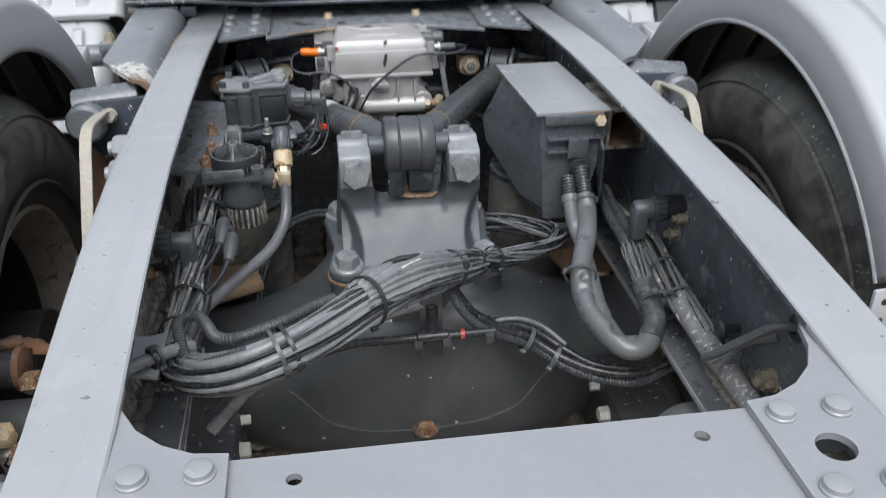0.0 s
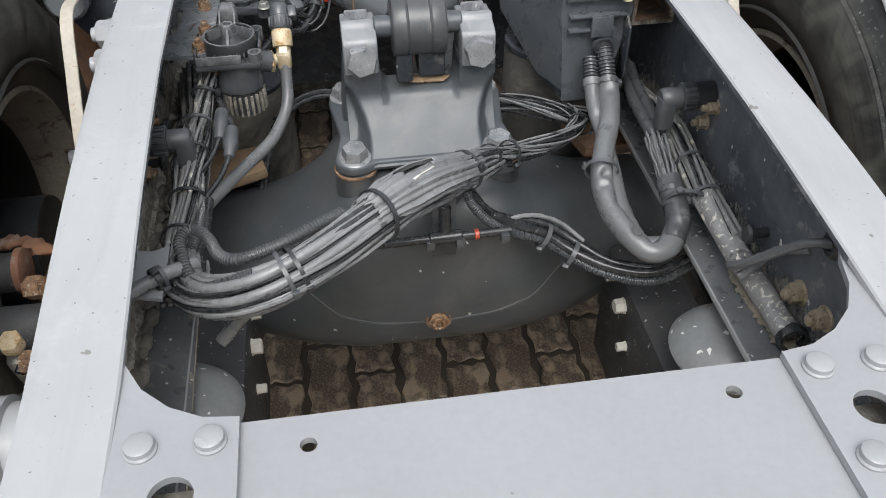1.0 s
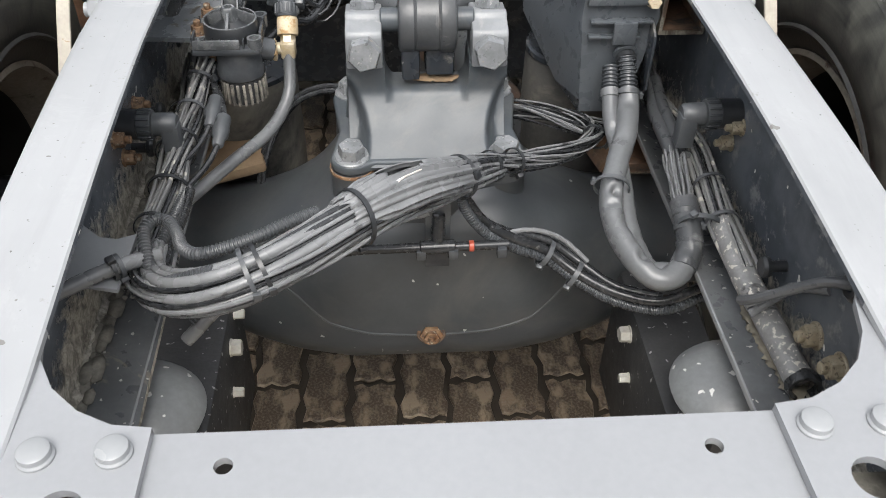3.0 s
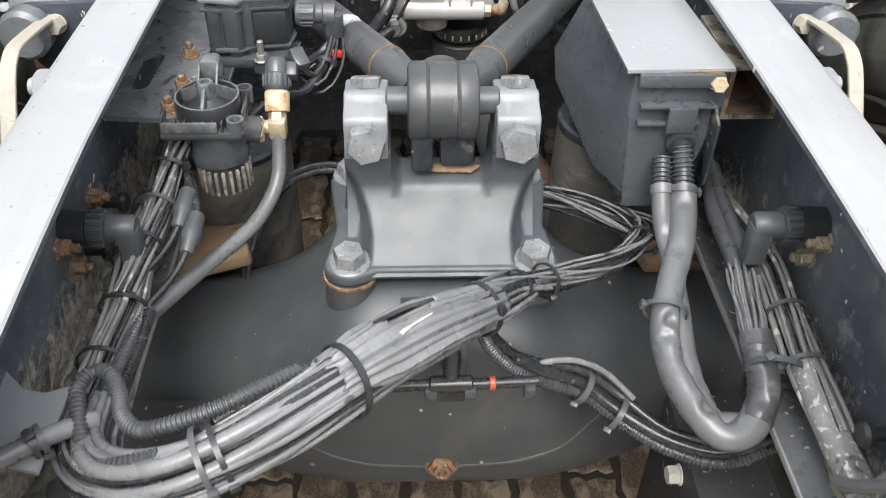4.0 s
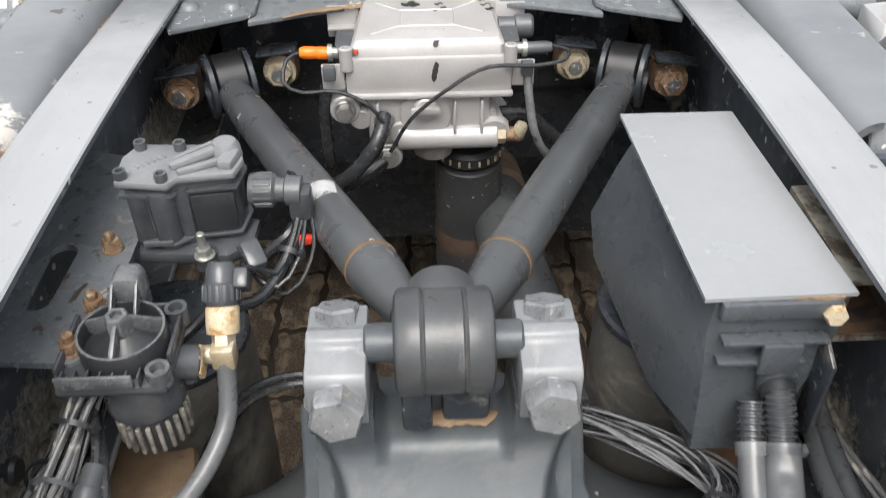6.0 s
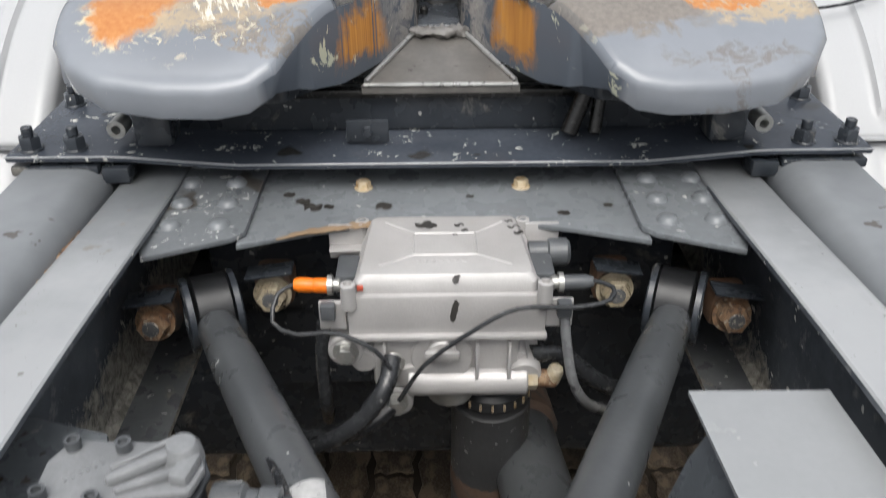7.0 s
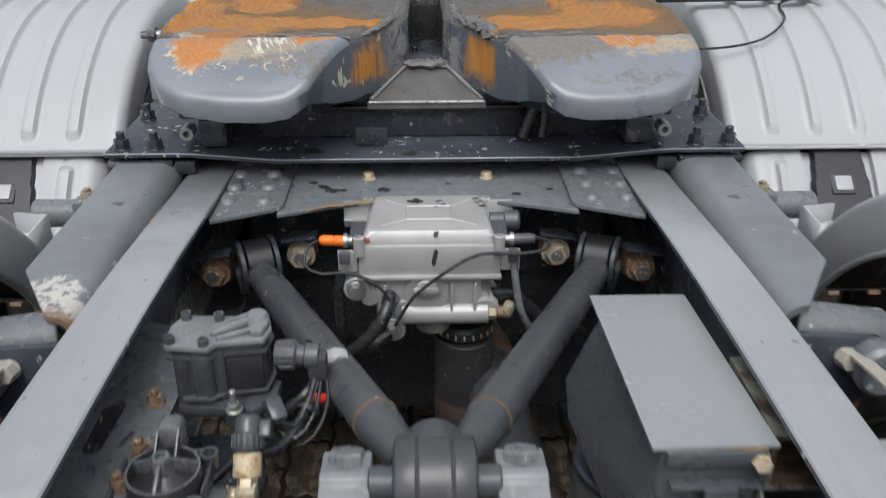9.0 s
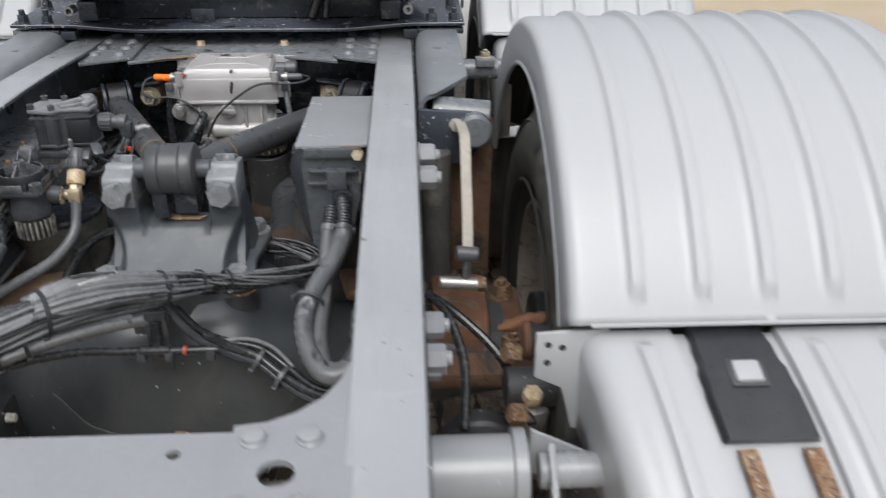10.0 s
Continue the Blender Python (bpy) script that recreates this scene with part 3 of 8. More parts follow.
def flat_strip(points, across, width, thick):
    """A flat bar bent along a line, its width in one fixed direction."""
    pts = smooth_path(points, 0.008)
    a = Vector(across).normalized()
    b = bmesh.new()
    rings = []
    for k, v in enumerate(pts):
        t = (pts[min(k + 1, len(pts) - 1)] - pts[max(k - 1, 0)]).normalized()
        up = t.cross(a).normalized()
        rings.append([b.verts.new(v + a * (width / 2 * p) + up * (thick / 2 * q)) for p, q in ((-1, -0.6), (-0.9, -1), (0.9, -1), (1, -0.6), (1, 0.6), (0.9, 1), (-0.9, 1), (-1, 0.6))])
    for one, two in zip(rings, rings[1:]):
        for i in range(8):
            b.faces.new((one[i], one[(i + 1) % 8], two[(i + 1) % 8], two[i]))
    b.faces.new(rings[0][::-1])
    b.faces.new(rings[-1])
    return b


def hexagon(at, direction, across, height, bm=None, chamfer=True):
    """A hexagon head with chamfered corners."""
    r = across / math.sqrt(3)
    b = bmesh.new()
    lev = [(r, 0.0), (r, height * 0.82), (r * 0.9, height)] if chamfer else [(r, 0.0), (r, height)]
    rings = [[b.verts.new((q * math.cos(math.pi * i / 3), q * math.sin(math.pi * i / 3), h)) for i in range(6)] for q, h in lev]
    b.faces.new(rings[0][::-1])
    b.faces.new(rings[-1])
    for one, two in zip(rings, rings[1:]):
        for i in range(6):
            b.faces.new((one[i], one[(i + 1) % 6], two[(i + 1) % 6], two[i]))
    b.transform(Matrix.Translation(at) @ frame_of(direction))
    return join(bm, b) if bm else b


def bolt(parent, at, direction, across, material, height=None, washer=1.25, stub=0.0, name="bolt", spin=0.0, label=""):
    """A flange washer and a hexagon head, with an optional thread end."""
    d = Vector(direction).normalized()
    h = height or across * 0.62
    w = across * 0.12
    b = lathe([(0, 0), (across * washer / 2, 0), (across * washer / 2, w * 0.6), (across * washer / 2.15, w), (0, w)], at, d, 20)
    x = hexagon((0, 0, 0), (0, 0, 1), across, h)
    x.transform(Matrix.Rotation(spin, 4, "Z"))
    x.transform(Matrix.Translation(Vector(at) + d * w) @ frame_of(d))
    join(b, x)
    if stub:
        rod(Vector(at) + d * (w + h), Vector(at) + d * (w + h + stub), across * 0.3, seg=12, chamfer=0.001, bm=b)
    return part(name, b, material, parent, label)


def rivet(parent, at, r, h, material, direction=(0, 0, 1)):
    return part("rivet", lathe([(r * 1.12, 0), (r, h * 0.35), (r * 0.8, h * 0.8), (r * 0.45, h), (0, h * 1.03)], at, direction, 18), material, parent)


def strand_paths(points, count, spread, seed, twist=1.5, squash=1.0, step=0.014, loose=0.22, taper=0.0):
    """Paths of wires that run side by side in a bundle, each wandering a little; taper draws them together at the start."""
    rnd = random.Random(seed)
    mid = smooth_path(points, step)
    fr = frames_along(mid)
    out = []
    for k in range(count):
        a0, q = 2 * math.pi * k / count * 2.4, spread * math.sqrt((k + 0.5) / count)
        ph, am, fq, tw = rnd.uniform(0, 6.3), rnd.uniform(0.25, 1.0) * loose * spread, rnd.uniform(7, 13), twist * rnd.uniform(1 - loose, 1 + loose)
        pts = []
        for i, (v, (s, u)) in enumerate(zip(mid, fr)):
            f = i / max(1, len(mid) - 1)
            a = a0 + tw * f
            w = (q + am * math.sin(ph + fq * f)) * (1 - taper * max(0.0, 1 - f / 0.22) ** 1.5)
            pts.append(v + s * (w * math.cos(a)) + u * (w * math.sin(a) * squash))
        out.append(pts)
    return out


def cable_tie(parent, at, along, r, material, width=0.005, tail=(0, 0, 1), name="cable_tie"):
    a = Vector(along).normalized()
    b = lathe([(r, -width / 2), (r + 0.0016, -width / 2), (r + 0.0016, width / 2), (r, width / 2)], at, a, 20, closed=True)
    t = Vector(tail).normalized()
    t = (t - a * t.dot(a)).normalized()
    bb = box((0, 0, 0), (0.009, 0.009, 0.006), 0.001)
    bb.transform(Matrix.Translation(Vector(at) + t * (r + 0.003)) @ frame_of(t))
    join(b, bb)
    return part(name, b, material, parent)


def lumpy(points, r, seed, squash=0.55, step=0.006, amount=0.55):
    """A ragged roll of grease or mud along a line."""
    pts = smooth_path(points, step)
    b = bmesh.new()
    rings = []
    n = len(pts)
    for k, (v, (sd, up)) in enumerate(zip(pts, frames_along(pts))):
        t = (pts[min(k + 1, n - 1)] - pts[max(k - 1, 0)]).normalized()
        side = Vector((0, 0, 1)).cross(t).normalized()
        up = t.cross(side)
        end = min(1.0, 0.25 + 4 * min(k, n - 1 - k) / n)
        ring = []
        for i in range(10):
            a = 2 * math.pi * i / 10
            q = r * end * max(0.3, 1 + 1.3 * amount * noise.noise(v * 75 + Vector((math.cos(a), math.sin(a), seed)) * 1.2) + amount * noise.noise(v * 230 + Vector((seed, i * 0.9, 0))))
            ring.append(b.verts.new(v + side * (q * math.cos(a)) + up * (q * squash * math.sin(a))))
        rings.append(ring)
    for one, two in zip(rings, rings[1:]):
        for i in range(10):
            b.faces.new((one[i], one[(i + 1) % 10], two[(i + 1) % 10], two[i]))
    b.faces.new(rings[0])
    b.faces.new(rings[-1])
    return b


# ---- ground ----
b = bmesh.new()
bmesh.ops.create_grid(b, x_segments=8, y_segments=8, size=300.0)
b.transform(Matrix.Translation((0, 0, -0.012)))
ground = part("ground", b, GROUND)
tagged(ground, "paved yard of beige-brown concrete blocks, sandy on one side", "ground", kind="structure")


# ---- chassis frame ----
RAIL_IN, RAIL_OUT = 0.342, 0.425
RAIL_Z = ((-1.1, 0.956), (-0.75, 0.961), (-0.6, 0.967), (-0.45, 0.985), (-0.2, 0.997), (0.2, 0.997), (0.45, 0.988), (0.65, 0.972), (0.85, 0.958), (1.2, 0.952), (3.0, 0.945))


def rail_top(y):
    return float(np.interp(y, [p[0] for p in RAIL_Z], [p[1] for p in RAIL_Z]))


chassis = thing("chassis_frame", "grey-painted steel truck chassis frame with riveted crossmembers", "chassis frame", (0, 0.5, 0.7))


def side_rail(s):
    """A channel rail, open to the middle, that rises a little over the axle."""
    b = bmesh.new()
    t, r = 0.008, 0.012
    rings = []
    ys = [-1.1 + 0.05 * i for i in range(83)]
    for y in ys:
        # softened height
        z = sum(rail_top(y + d) for d in (-0.12, -0.06, 0, 0.06, 0.12)) / 5
        lo = 0.712
        prof = [(RAIL_IN, z - t), (RAIL_IN, z - 0.002), (RAIL_IN + 0.002, z), (RAIL_OUT - r, z), (RAIL_OUT - r * 0.3, z - r * 0.3), (RAIL_OUT, z - r),
                (RAIL_OUT, lo + r), (RAIL_OUT - r * 0.3, lo + r * 0.3), (RAIL_OUT - r, lo), (RAIL_IN, lo), (RAIL_IN, lo + t), (RAIL_OUT - r - t, lo + t), (RAIL_OUT - t, lo + t + r),
                (RAIL_OUT - t, z - t - r), (RAIL_OUT - t - r, z - t)]
        dx = 0.011 * min(1.0, max(0.0, (-0.1 - y) / 0.5)) if s < 0 else 0.0
        rings.append([b.verts.new((s * (x - dx), y, zz)) for x, zz in prof])
    n = len(rings[0])
    for one, two in zip(rings, rings[1:]):
        for i in range(n):
            b.faces.new((one[i], one[(i + 1) % n], two[(i + 1) % n], two[i]))
    b.faces.new(rings[0])
    b.faces.new(rings[-1])
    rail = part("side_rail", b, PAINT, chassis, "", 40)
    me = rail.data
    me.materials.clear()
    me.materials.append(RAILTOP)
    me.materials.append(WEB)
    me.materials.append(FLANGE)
    # colour by face: tops pale as under open sky, webs darkened as in shade
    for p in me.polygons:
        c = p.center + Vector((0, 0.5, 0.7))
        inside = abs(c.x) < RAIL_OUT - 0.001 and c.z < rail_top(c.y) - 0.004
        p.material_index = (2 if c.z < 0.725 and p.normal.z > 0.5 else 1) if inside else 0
    return rail


for s in (-1, 1):
    side_rail(s)


def arc(cx, cy, r, a0, a1, n=8):
    return [(cx + r * math.cos(radians(a0 + (a1 - a0) * i / n)), cy + r * math.sin(radians(a0 + (a1 - a0) * i / n))) for i in range(n + 1)]


def holed_plate(edge, holes, z0, z1):
    """A flat plate with holes right through it."""
    b = bmesh.new()
    loops = [[[b.verts.new((x, y, z)) for x, y in q] for z in (z0, z1)] for q in (edge, *holes)]
    for side in (0, 1):
        es = [b.edges.new((q[side][k], q[side][(k + 1) % len(q[side])])) for q in loops for k in range(len(q[side]))]
        bmesh.ops.triangle_fill(b, use_beauty=True, edges=es)
    for lo, hi in loops:
        n = len(lo)
        for k in range(n):
            b.faces.new((lo[k], lo[(k + 1) % n], hi[(k + 1) % n], hi[k]))
    return b


def rear_crossmember():
    """Middle plate, and a gusset at each end with a rounded inner corner and a large hole."""
    part("crossmember_plate", holed_plate([(-0.236, -0.646), (0.236, -0.646), (0.236, -0.95), (-0.236, -0.95)], [arc(x, -0.676, 0.007, 0, 360, 20)[:-1] for x in (-0.178, 0.178)], 0.948, 0.955), RAILPAINT, chassis, "", 30)
    for s in (-1, 1):
        edge = [(s * 0.232, -0.95), (s * 0.232, -0.646)] + [(s * x, y) for x, y in [(0.262, -0.642), (0.29, -0.628), (0.315, -0.605), (0.332, -0.575), (0.341, -0.54)]] + [(s * 0.352, -0.52), (s * 0.352, -0.95)]
        hole = arc(s * 0.281, -0.714, 0.0175, 0, 360, 24)[:-1]
        b = holed_plate(edge, [hole], 0.956, 0.9635)
        g = part("gusset_plate", b, RAILPAINT, chassis, "", 30)
        part("lower_tray", box((s * 0.281, -0.72, 0.925), (0.07, 0.07, 0.004), 0.001), MUD, g, "dirty plate under the hole")
        for x, y in ((0.308, -0.668), (0.254, -0.668), (0.254, -0.76), (0.308, -0.76), (0.308, -0.85), (0.254, -0.85)):
            part("flange_bolt", lathe([(0.0135, 0), (0.0135, 0.002), (0.012, 0.0035), (0.0116, 0.008), (0.0098, 0.0092), (0, 0.0095)], (s * x, y, 0.9635), (0, 0, 1), 22), LIDPAINT, g)


rear_crossmember()
# pale strips along the edges of the rails' lower flanges
for s in (-1, 1):
    part("flange_lip", box((s * 0.3425, -0.15, 0.7165), (0.003, 1.5, 0.0095), 0.001), LIDPAINT, chassis, "pale edge strip of the lower flange")
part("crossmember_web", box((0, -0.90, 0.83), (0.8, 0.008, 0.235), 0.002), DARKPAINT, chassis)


SCUFFED = surface("scuffed_rivet_plate", (0.15, 0.162, 0.173), (0.12, 0.13, 0.14), 0.3, stains=(0.6, 0.6, 0.57), stain_at=(0.6, 0.615), stain_scale=62, spots=(0.06, 0.055, 0.05), spot_at=(0.6, 0.64), spot_scale=18)
TAR = surface("old_tar", (0.03, 0.028, 0.026), (0.05, 0.046, 0.042), 0.4, scale=50, bump=0.8)


def arched_crossmember():
    line = [(-0.245, 0.682), (-0.16, 0.713), (-0.07, 0.737), (0, 0.743), (0.07, 0.737), (0.16, 0.713), (0.245, 0.682)]
    part("arched_plate", prism(line + [(0.245, 1.6), (-0.245, 1.6)], "z", 0.940, 0.947, 0.001), PAINT, chassis)
    for s in (-1, 1):
        pts = [(0.236, 1.5), (0.236, 0.70), (0.25, 0.684), (0.343, 0.642), (0.35, 0.66), (0.35, 1.5)]
        g = part("rivet_plate", prism([(s * x, y) for x, y in pts], "z", 0.9485, 0.956, 0.0015), PAINT, chassis)
        for x in (0.328, 0.27):
            for y in (0.715, 0.772, 0.83, 0.888):
                rivet(g, (s * x, y, 0.9558), 0.0125, 0.0075, PAINT)
        g.data.materials[0] = SCUFFED if s < 0 else PAINT
    part("rust_edge", lumpy([(-0.2, 0.697, 0.946), (-0.16, 0.7125, 0.947), (-0.11, 0.7255, 0.947), (-0.06, 0.7375, 0.9465)], 0.006, 2.0, 0.25, 0.005, 0.7), TANRUST, chassis, "flaking rust along the arch's edge")
    for k, (x, y, a) in enumerate(((-0.075, 0.772, 0.7), (-0.18, 0.79, 0.6), (-0.165, 0.772, 0.8), (-0.145, 0.775, 0.4), (0.035, 0.80, 0.4), (0.15, 0.752, 0.5), (-0.2, 0.81, 0.5), (0.21, 0.77, 0.4))):
        w = 0.012 * a
        part("tar_patch", lumpy([(x - w, y - 0.5 * w, 0.9472), (x - 0.3 * w, y + w, 0.9473), (x + 0.4 * w, y - 0.2 * w, 0.9474), (x + w, y + 1.3 * w, 0.9472)], 0.0045 * a + 0.0015, k * 2.3, 0.07, 0.001, 0.9), TAR, chassis, "dark smear of old grease")
    for s in (-1, 1):
        bolt(chassis, (s * 0.104, 0.83, 0.947), (0, 0, 1), 0.017, SEAL, 0.009, 1.45, name="nut")


arched_crossmember()
# cross channel behind the arch, that carries the rod ends; made taller to close off light
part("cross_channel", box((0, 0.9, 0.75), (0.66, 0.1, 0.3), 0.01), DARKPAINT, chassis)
# unseen block and floor, added to keep sky light off the paving below
part("shading_block", prism([(-0.5, 0.3), (-0.5, 0.72), (0.5, 0.72), (0.5, 0.3)], "y", 1.0, 2.6, 0.03), DARKPAINT, chassis)
part("shading_floor", box((0, 1.2, 0.74), (0.68, 0.7, 0.02), 0.004), DARKPAINT, chassis)
for s in (-1, 1):
    # stiffener tab on the web at the rear left, cable grommets and bolts
    for y, z in ((0.42, 0.93), (0.33, 0.78)):
        part("grommet", lathe([(0.006, -0.004), (0.014, -0.004), (0.016, 0), (0.012, 0.005), (0.006, 0.005)], (s * 0.416, y, z), (-s, 0, 0), 18), BLACK, chassis)
part("web_tab", prism([(-0.415, -0.345), (-0.35, -0.362), (-0.349, -0.268), (-0.37, -0.276), (-0.39, -0.272), (-0.415, -0.248)], "z", 0.831, 0.837, 0.001), RAILPAINT, chassis, "pale grey welded tab")


# ---- outer subframe angles ----
def subframe_angle(s):
    th = thing("subframe_angle", "grey-painted steel angle beam with a cut-off end, scuffed paint", "beam", (s * 0.48, 0.9, 0.95), "subframe angles")
    t, r, z = 0.009, 0.034, 0.985
    outer = [(0.535, z)] + [(0.43 + r + r * math.cos(radians(a)), z - r + r * math.sin(radians(a))) for a in range(90, 181, 15)] + [(0.43, 0.86)]
    inner = [(0.535, z - t)] + [(0.43 + r + (r - t) * math.cos(radians(a)), z - r + (r - t) * math.sin(radians(a))) for a in range(90, 181, 15)] + [(0.43 + t, 0.86)]
    prof = outer + inner[::-1]
    b = bmesh.new()
    rings = []
    for y in (0.315, 0.5, 0.8, 1.2, 1.7):
        ring = []
        for x, zz in prof:
            y0 = max(y, 0.315 + max(0.0, (x - 0.468)) * 1.75) if y < 0.45 else y
            ring.append(b.verts.new((s * x, y0, zz)))
        rings.append(ring)
    n = len(prof)
    for one, two in zip(rings, rings[1:]):
        for i in range(n):
            b.faces.new((one[i], one[(i + 1) % n], two[(i + 1) % n], two[i]))
    b.faces.new(rings[0])
    b.faces.new(rings[-1])
    part("angle", b, angle_paint(s < 0), th, "", 40)
    # dark sheet added inside the open end, standing for the shade of its hollow
    part("end_shade", box((s * 0.478, 0.42, 0.915), (0.06, 0.006, 0.11), 0.002), DARKPAINT, th)
    return th


def angle_paint(peeled):
    """Grey paint with a few long scuffs; on one beam it has peeled to pale primer and rust at the cut end."""
    m, n, l, b = nodes_of("angle_paint")
    co = coords(n)
    c = mix_node(n, l, ramp_node(n, l, noise_node(n, l, co, 5.0, 5.0, 0.6), 0.35, 0.65), (0.2, 0.213, 0.225), (0.15, 0.16, 0.17))
    xyz = n.new("ShaderNodeSeparateXYZ")
    l.new(co, xyz.inputs[0])
    c = mix_node(n, l, ramp_node(n, l, noise_node(n, l, co, 13.0, 4.0, 0.6), 0.7, 0.712), c, (0.09, 0.085, 0.08))
    c = mix_node(n, l, ramp_node(n, l, noise_node(n, l, co, 9.0, 7.0, 0.7), 0.68, 0.69), c, (0.3, 0.3, 0.29))
    if peeled:
        w = math_node(n, l, "MULTIPLY_ADD", noise_node(n, l, co, 20.0, 6.0, 0.7), 0.16, xyz.outputs["Y"])
        f = math_node(n, l, "MULTIPLY", ramp_node(n, l, w, -0.415, -0.425), ramp_node(n, l, noise_node(n, l, co, 60.0, 5.0, 0.7), 0.44, 0.5))
        c = mix_node(n, l, f, c, (0.5, 0.48, 0.44))
        c = mix_node(n, l, ramp_node(n, l, w, -0.475, -0.5), c, (0.22, 0.15, 0.1))
    l.new(c, b.inputs["Base Color"])
    b.inputs["Roughness"].default_value = 0.27
    bump_node(n, l, b, noise_node(n, l, co, 140.0), 0.04, 0.001)
    return m


for s in (-1, 1):
    beam = subframe_angle(s)
    if s < 0:
        part("joint_rust", lumpy([(-0.4295, 0.44, 0.9575), (-0.4285, 0.5, 0.958), (-0.4295, 0.56, 0.958), (-0.4285, 0.63, 0.958), (-0.4295, 0.7, 0.958)], 0.0042, 1.3, 1.1, 0.004, 0.8), RUSTY, beam, "rust scale in the joint beside the rail", 80)


# ---- fifth wheel and its mounting plate ----
def mounting_plate():
    th = thing("mounting_plate", "dark grey steel fifth wheel mounting plate with end bolts", "mounting plate", (0, 1.2, 1.0))
    b = bmesh.new()
    xs = [-0.556, -0.43, -0.40, -0.30, -0.26, 0.26, 0.30, 0.40, 0.43, 0.556]
    zs = [1.003, 1.003, 1.002, 0.994, 0.991, 0.991, 0.994, 1.002, 1.003, 1.003]
    fr = [0.816, 0.816, 0.8155, 0.813, 0.8125, 0.8125, 0.813, 0.8155, 0.816, 0.816]
    rows = []
    for y in (None, 1.3, 1.75):
        rows.append([[b.verts.new((x, f if y is None else y, z - d)) for x, z, f in zip(xs, zs, fr)] for d in (0, 0.009)])
    for (t0, b0), (t1, b1) in zip(rows, rows[1:]):
        for i in range(len(xs) - 1):
            b.faces.new((t0[i], t0[i + 1], t1[i + 1], t1[i]))
            b.faces.new((b0[i], b0[i + 1], b1[i + 1], b1[i]))
        for i in (0, -1):
            b.faces.new((t0[i], t1[i], b1[i], b0[i]))
    for t0, b0 in (rows[0], rows[-1]):
        for i in range(len(xs) - 1):
            b.faces.new((t0[i], t0[i + 1], b0[i + 1], b0[i]))
    bmesh.ops.recalc_face_normals(b, faces=b.faces)
    part("plate", rounded(b, 0.003, 2, 50), PLATEPAINT, th)
    # thin pale tube that paints the sky highlight along the front edge
    part("edge_glint", tube([Vector((x, f + 0.0004, z - 0.0015)) for x, z, f in zip(xs, zs, fr)], 0.0013, 6, path=True), LIDPAINT, th, "pale line drawn for the sky's glint on the plate edge")
    for s in (-1, 1):
        part("clamp_bar", box((s * 0.497, 0.842, 0.981), (0.112, 0.05, 0.0135), 0.003), DARKPAINT, th)
        part("clamp_end", box((s * 0.42, 0.835, 0.975), (0.035, 0.04, 0.022), 0.003), DARKPAINT, th)
        for x in (0.53, 0.473):
            bolt(th, (s * x, 0.84, 1.003), (0, 0, 1), 0.024, DARKPAINT, 0.016, 1.3, 0.012)
        for y in (1.0, 1.25):
            bolt(th, (s * 0.53, y, 1.003), (0, 0, 1), 0.024, DARKPAINT, 0.016, 1.3, 0.012)
        # bearing blocks under the plate
        part("bearing_block", prism([(0.93, 1.0), (1.27, 1.0), (1.22, 1.1), (0.98, 1.1)], "x", s * 0.28 - 0.06, s * 0.28 + 0.06, 0.01), DARKPAINT, th)
        part("block_lug", box((s * 0.37, 0.86, 1.03), (0.05, 0.05, 0.05), 0.008), DARKPAINT, th)
        part("lug_eye", lathe([(0.006, 0), (0.012, 0), (0.012, 0.03), (0.006, 0.03)], (s * 0.415, 0.835, 1.03), (0, 1, 0), 16, closed=True), STEEL, th)
    part("cross_rib", box((0, 0.93, 1.022), (0.74, 0.02, 0.06), 0.004), DARKPAINT, th)
    tag = part("small_tag", box((-0.098, 0.87, 1.012), (0.056, 0.005, 0.03), 0.001), DARKPAINT, th)
    bolt(tag, (-0.098, 0.867, 1.012), (0, -1, 0), 0.012, DARKPAINT, 0.006, 1.3)
    # locking linkage that shows under the plate
    part("link_bar", box((0.0, 0.915, 1.048), (0.5, 0.016, 0.012), 0.003), OILED, th)
    part("link_rod", rod((0.17, 0.88, 1.0), (0.2, 0.9, 1.075), 0.012), OILED, th)
    part("link_rod", rod((0.205, 0.88, 1.0), (0.215, 0.9, 1.07), 0.009), OILED, th)
    return th


OILED = surface("oily_black_steel", (0.02, 0.02, 0.02), (0.035, 0.034, 0.033), 0.25, 0.4, 30, 200, 0.3)
PLATEPAINT = surface("slate_plate_paint", (0.056, 0.065, 0.082), (0.03, 0.036, 0.047), 0.19, scale=5, stains=(0.5, 0.5, 0.46), stain_at=(0.62, 0.64), stain_scale=55, spots=(0.02, 0.02, 0.02), spot_at=(0.66, 0.7), spot_scale=16)
mounting_plate()


def plate_height(x, y):
    """Flat top, ramps that fall towards the rear."""
    f = max(0.0, (0.87 - y) / 0.15)
    return 1.19 - 0.064 * f ** 1.8 - 3.0 * max(0.0, 0.775 - y) ** 2


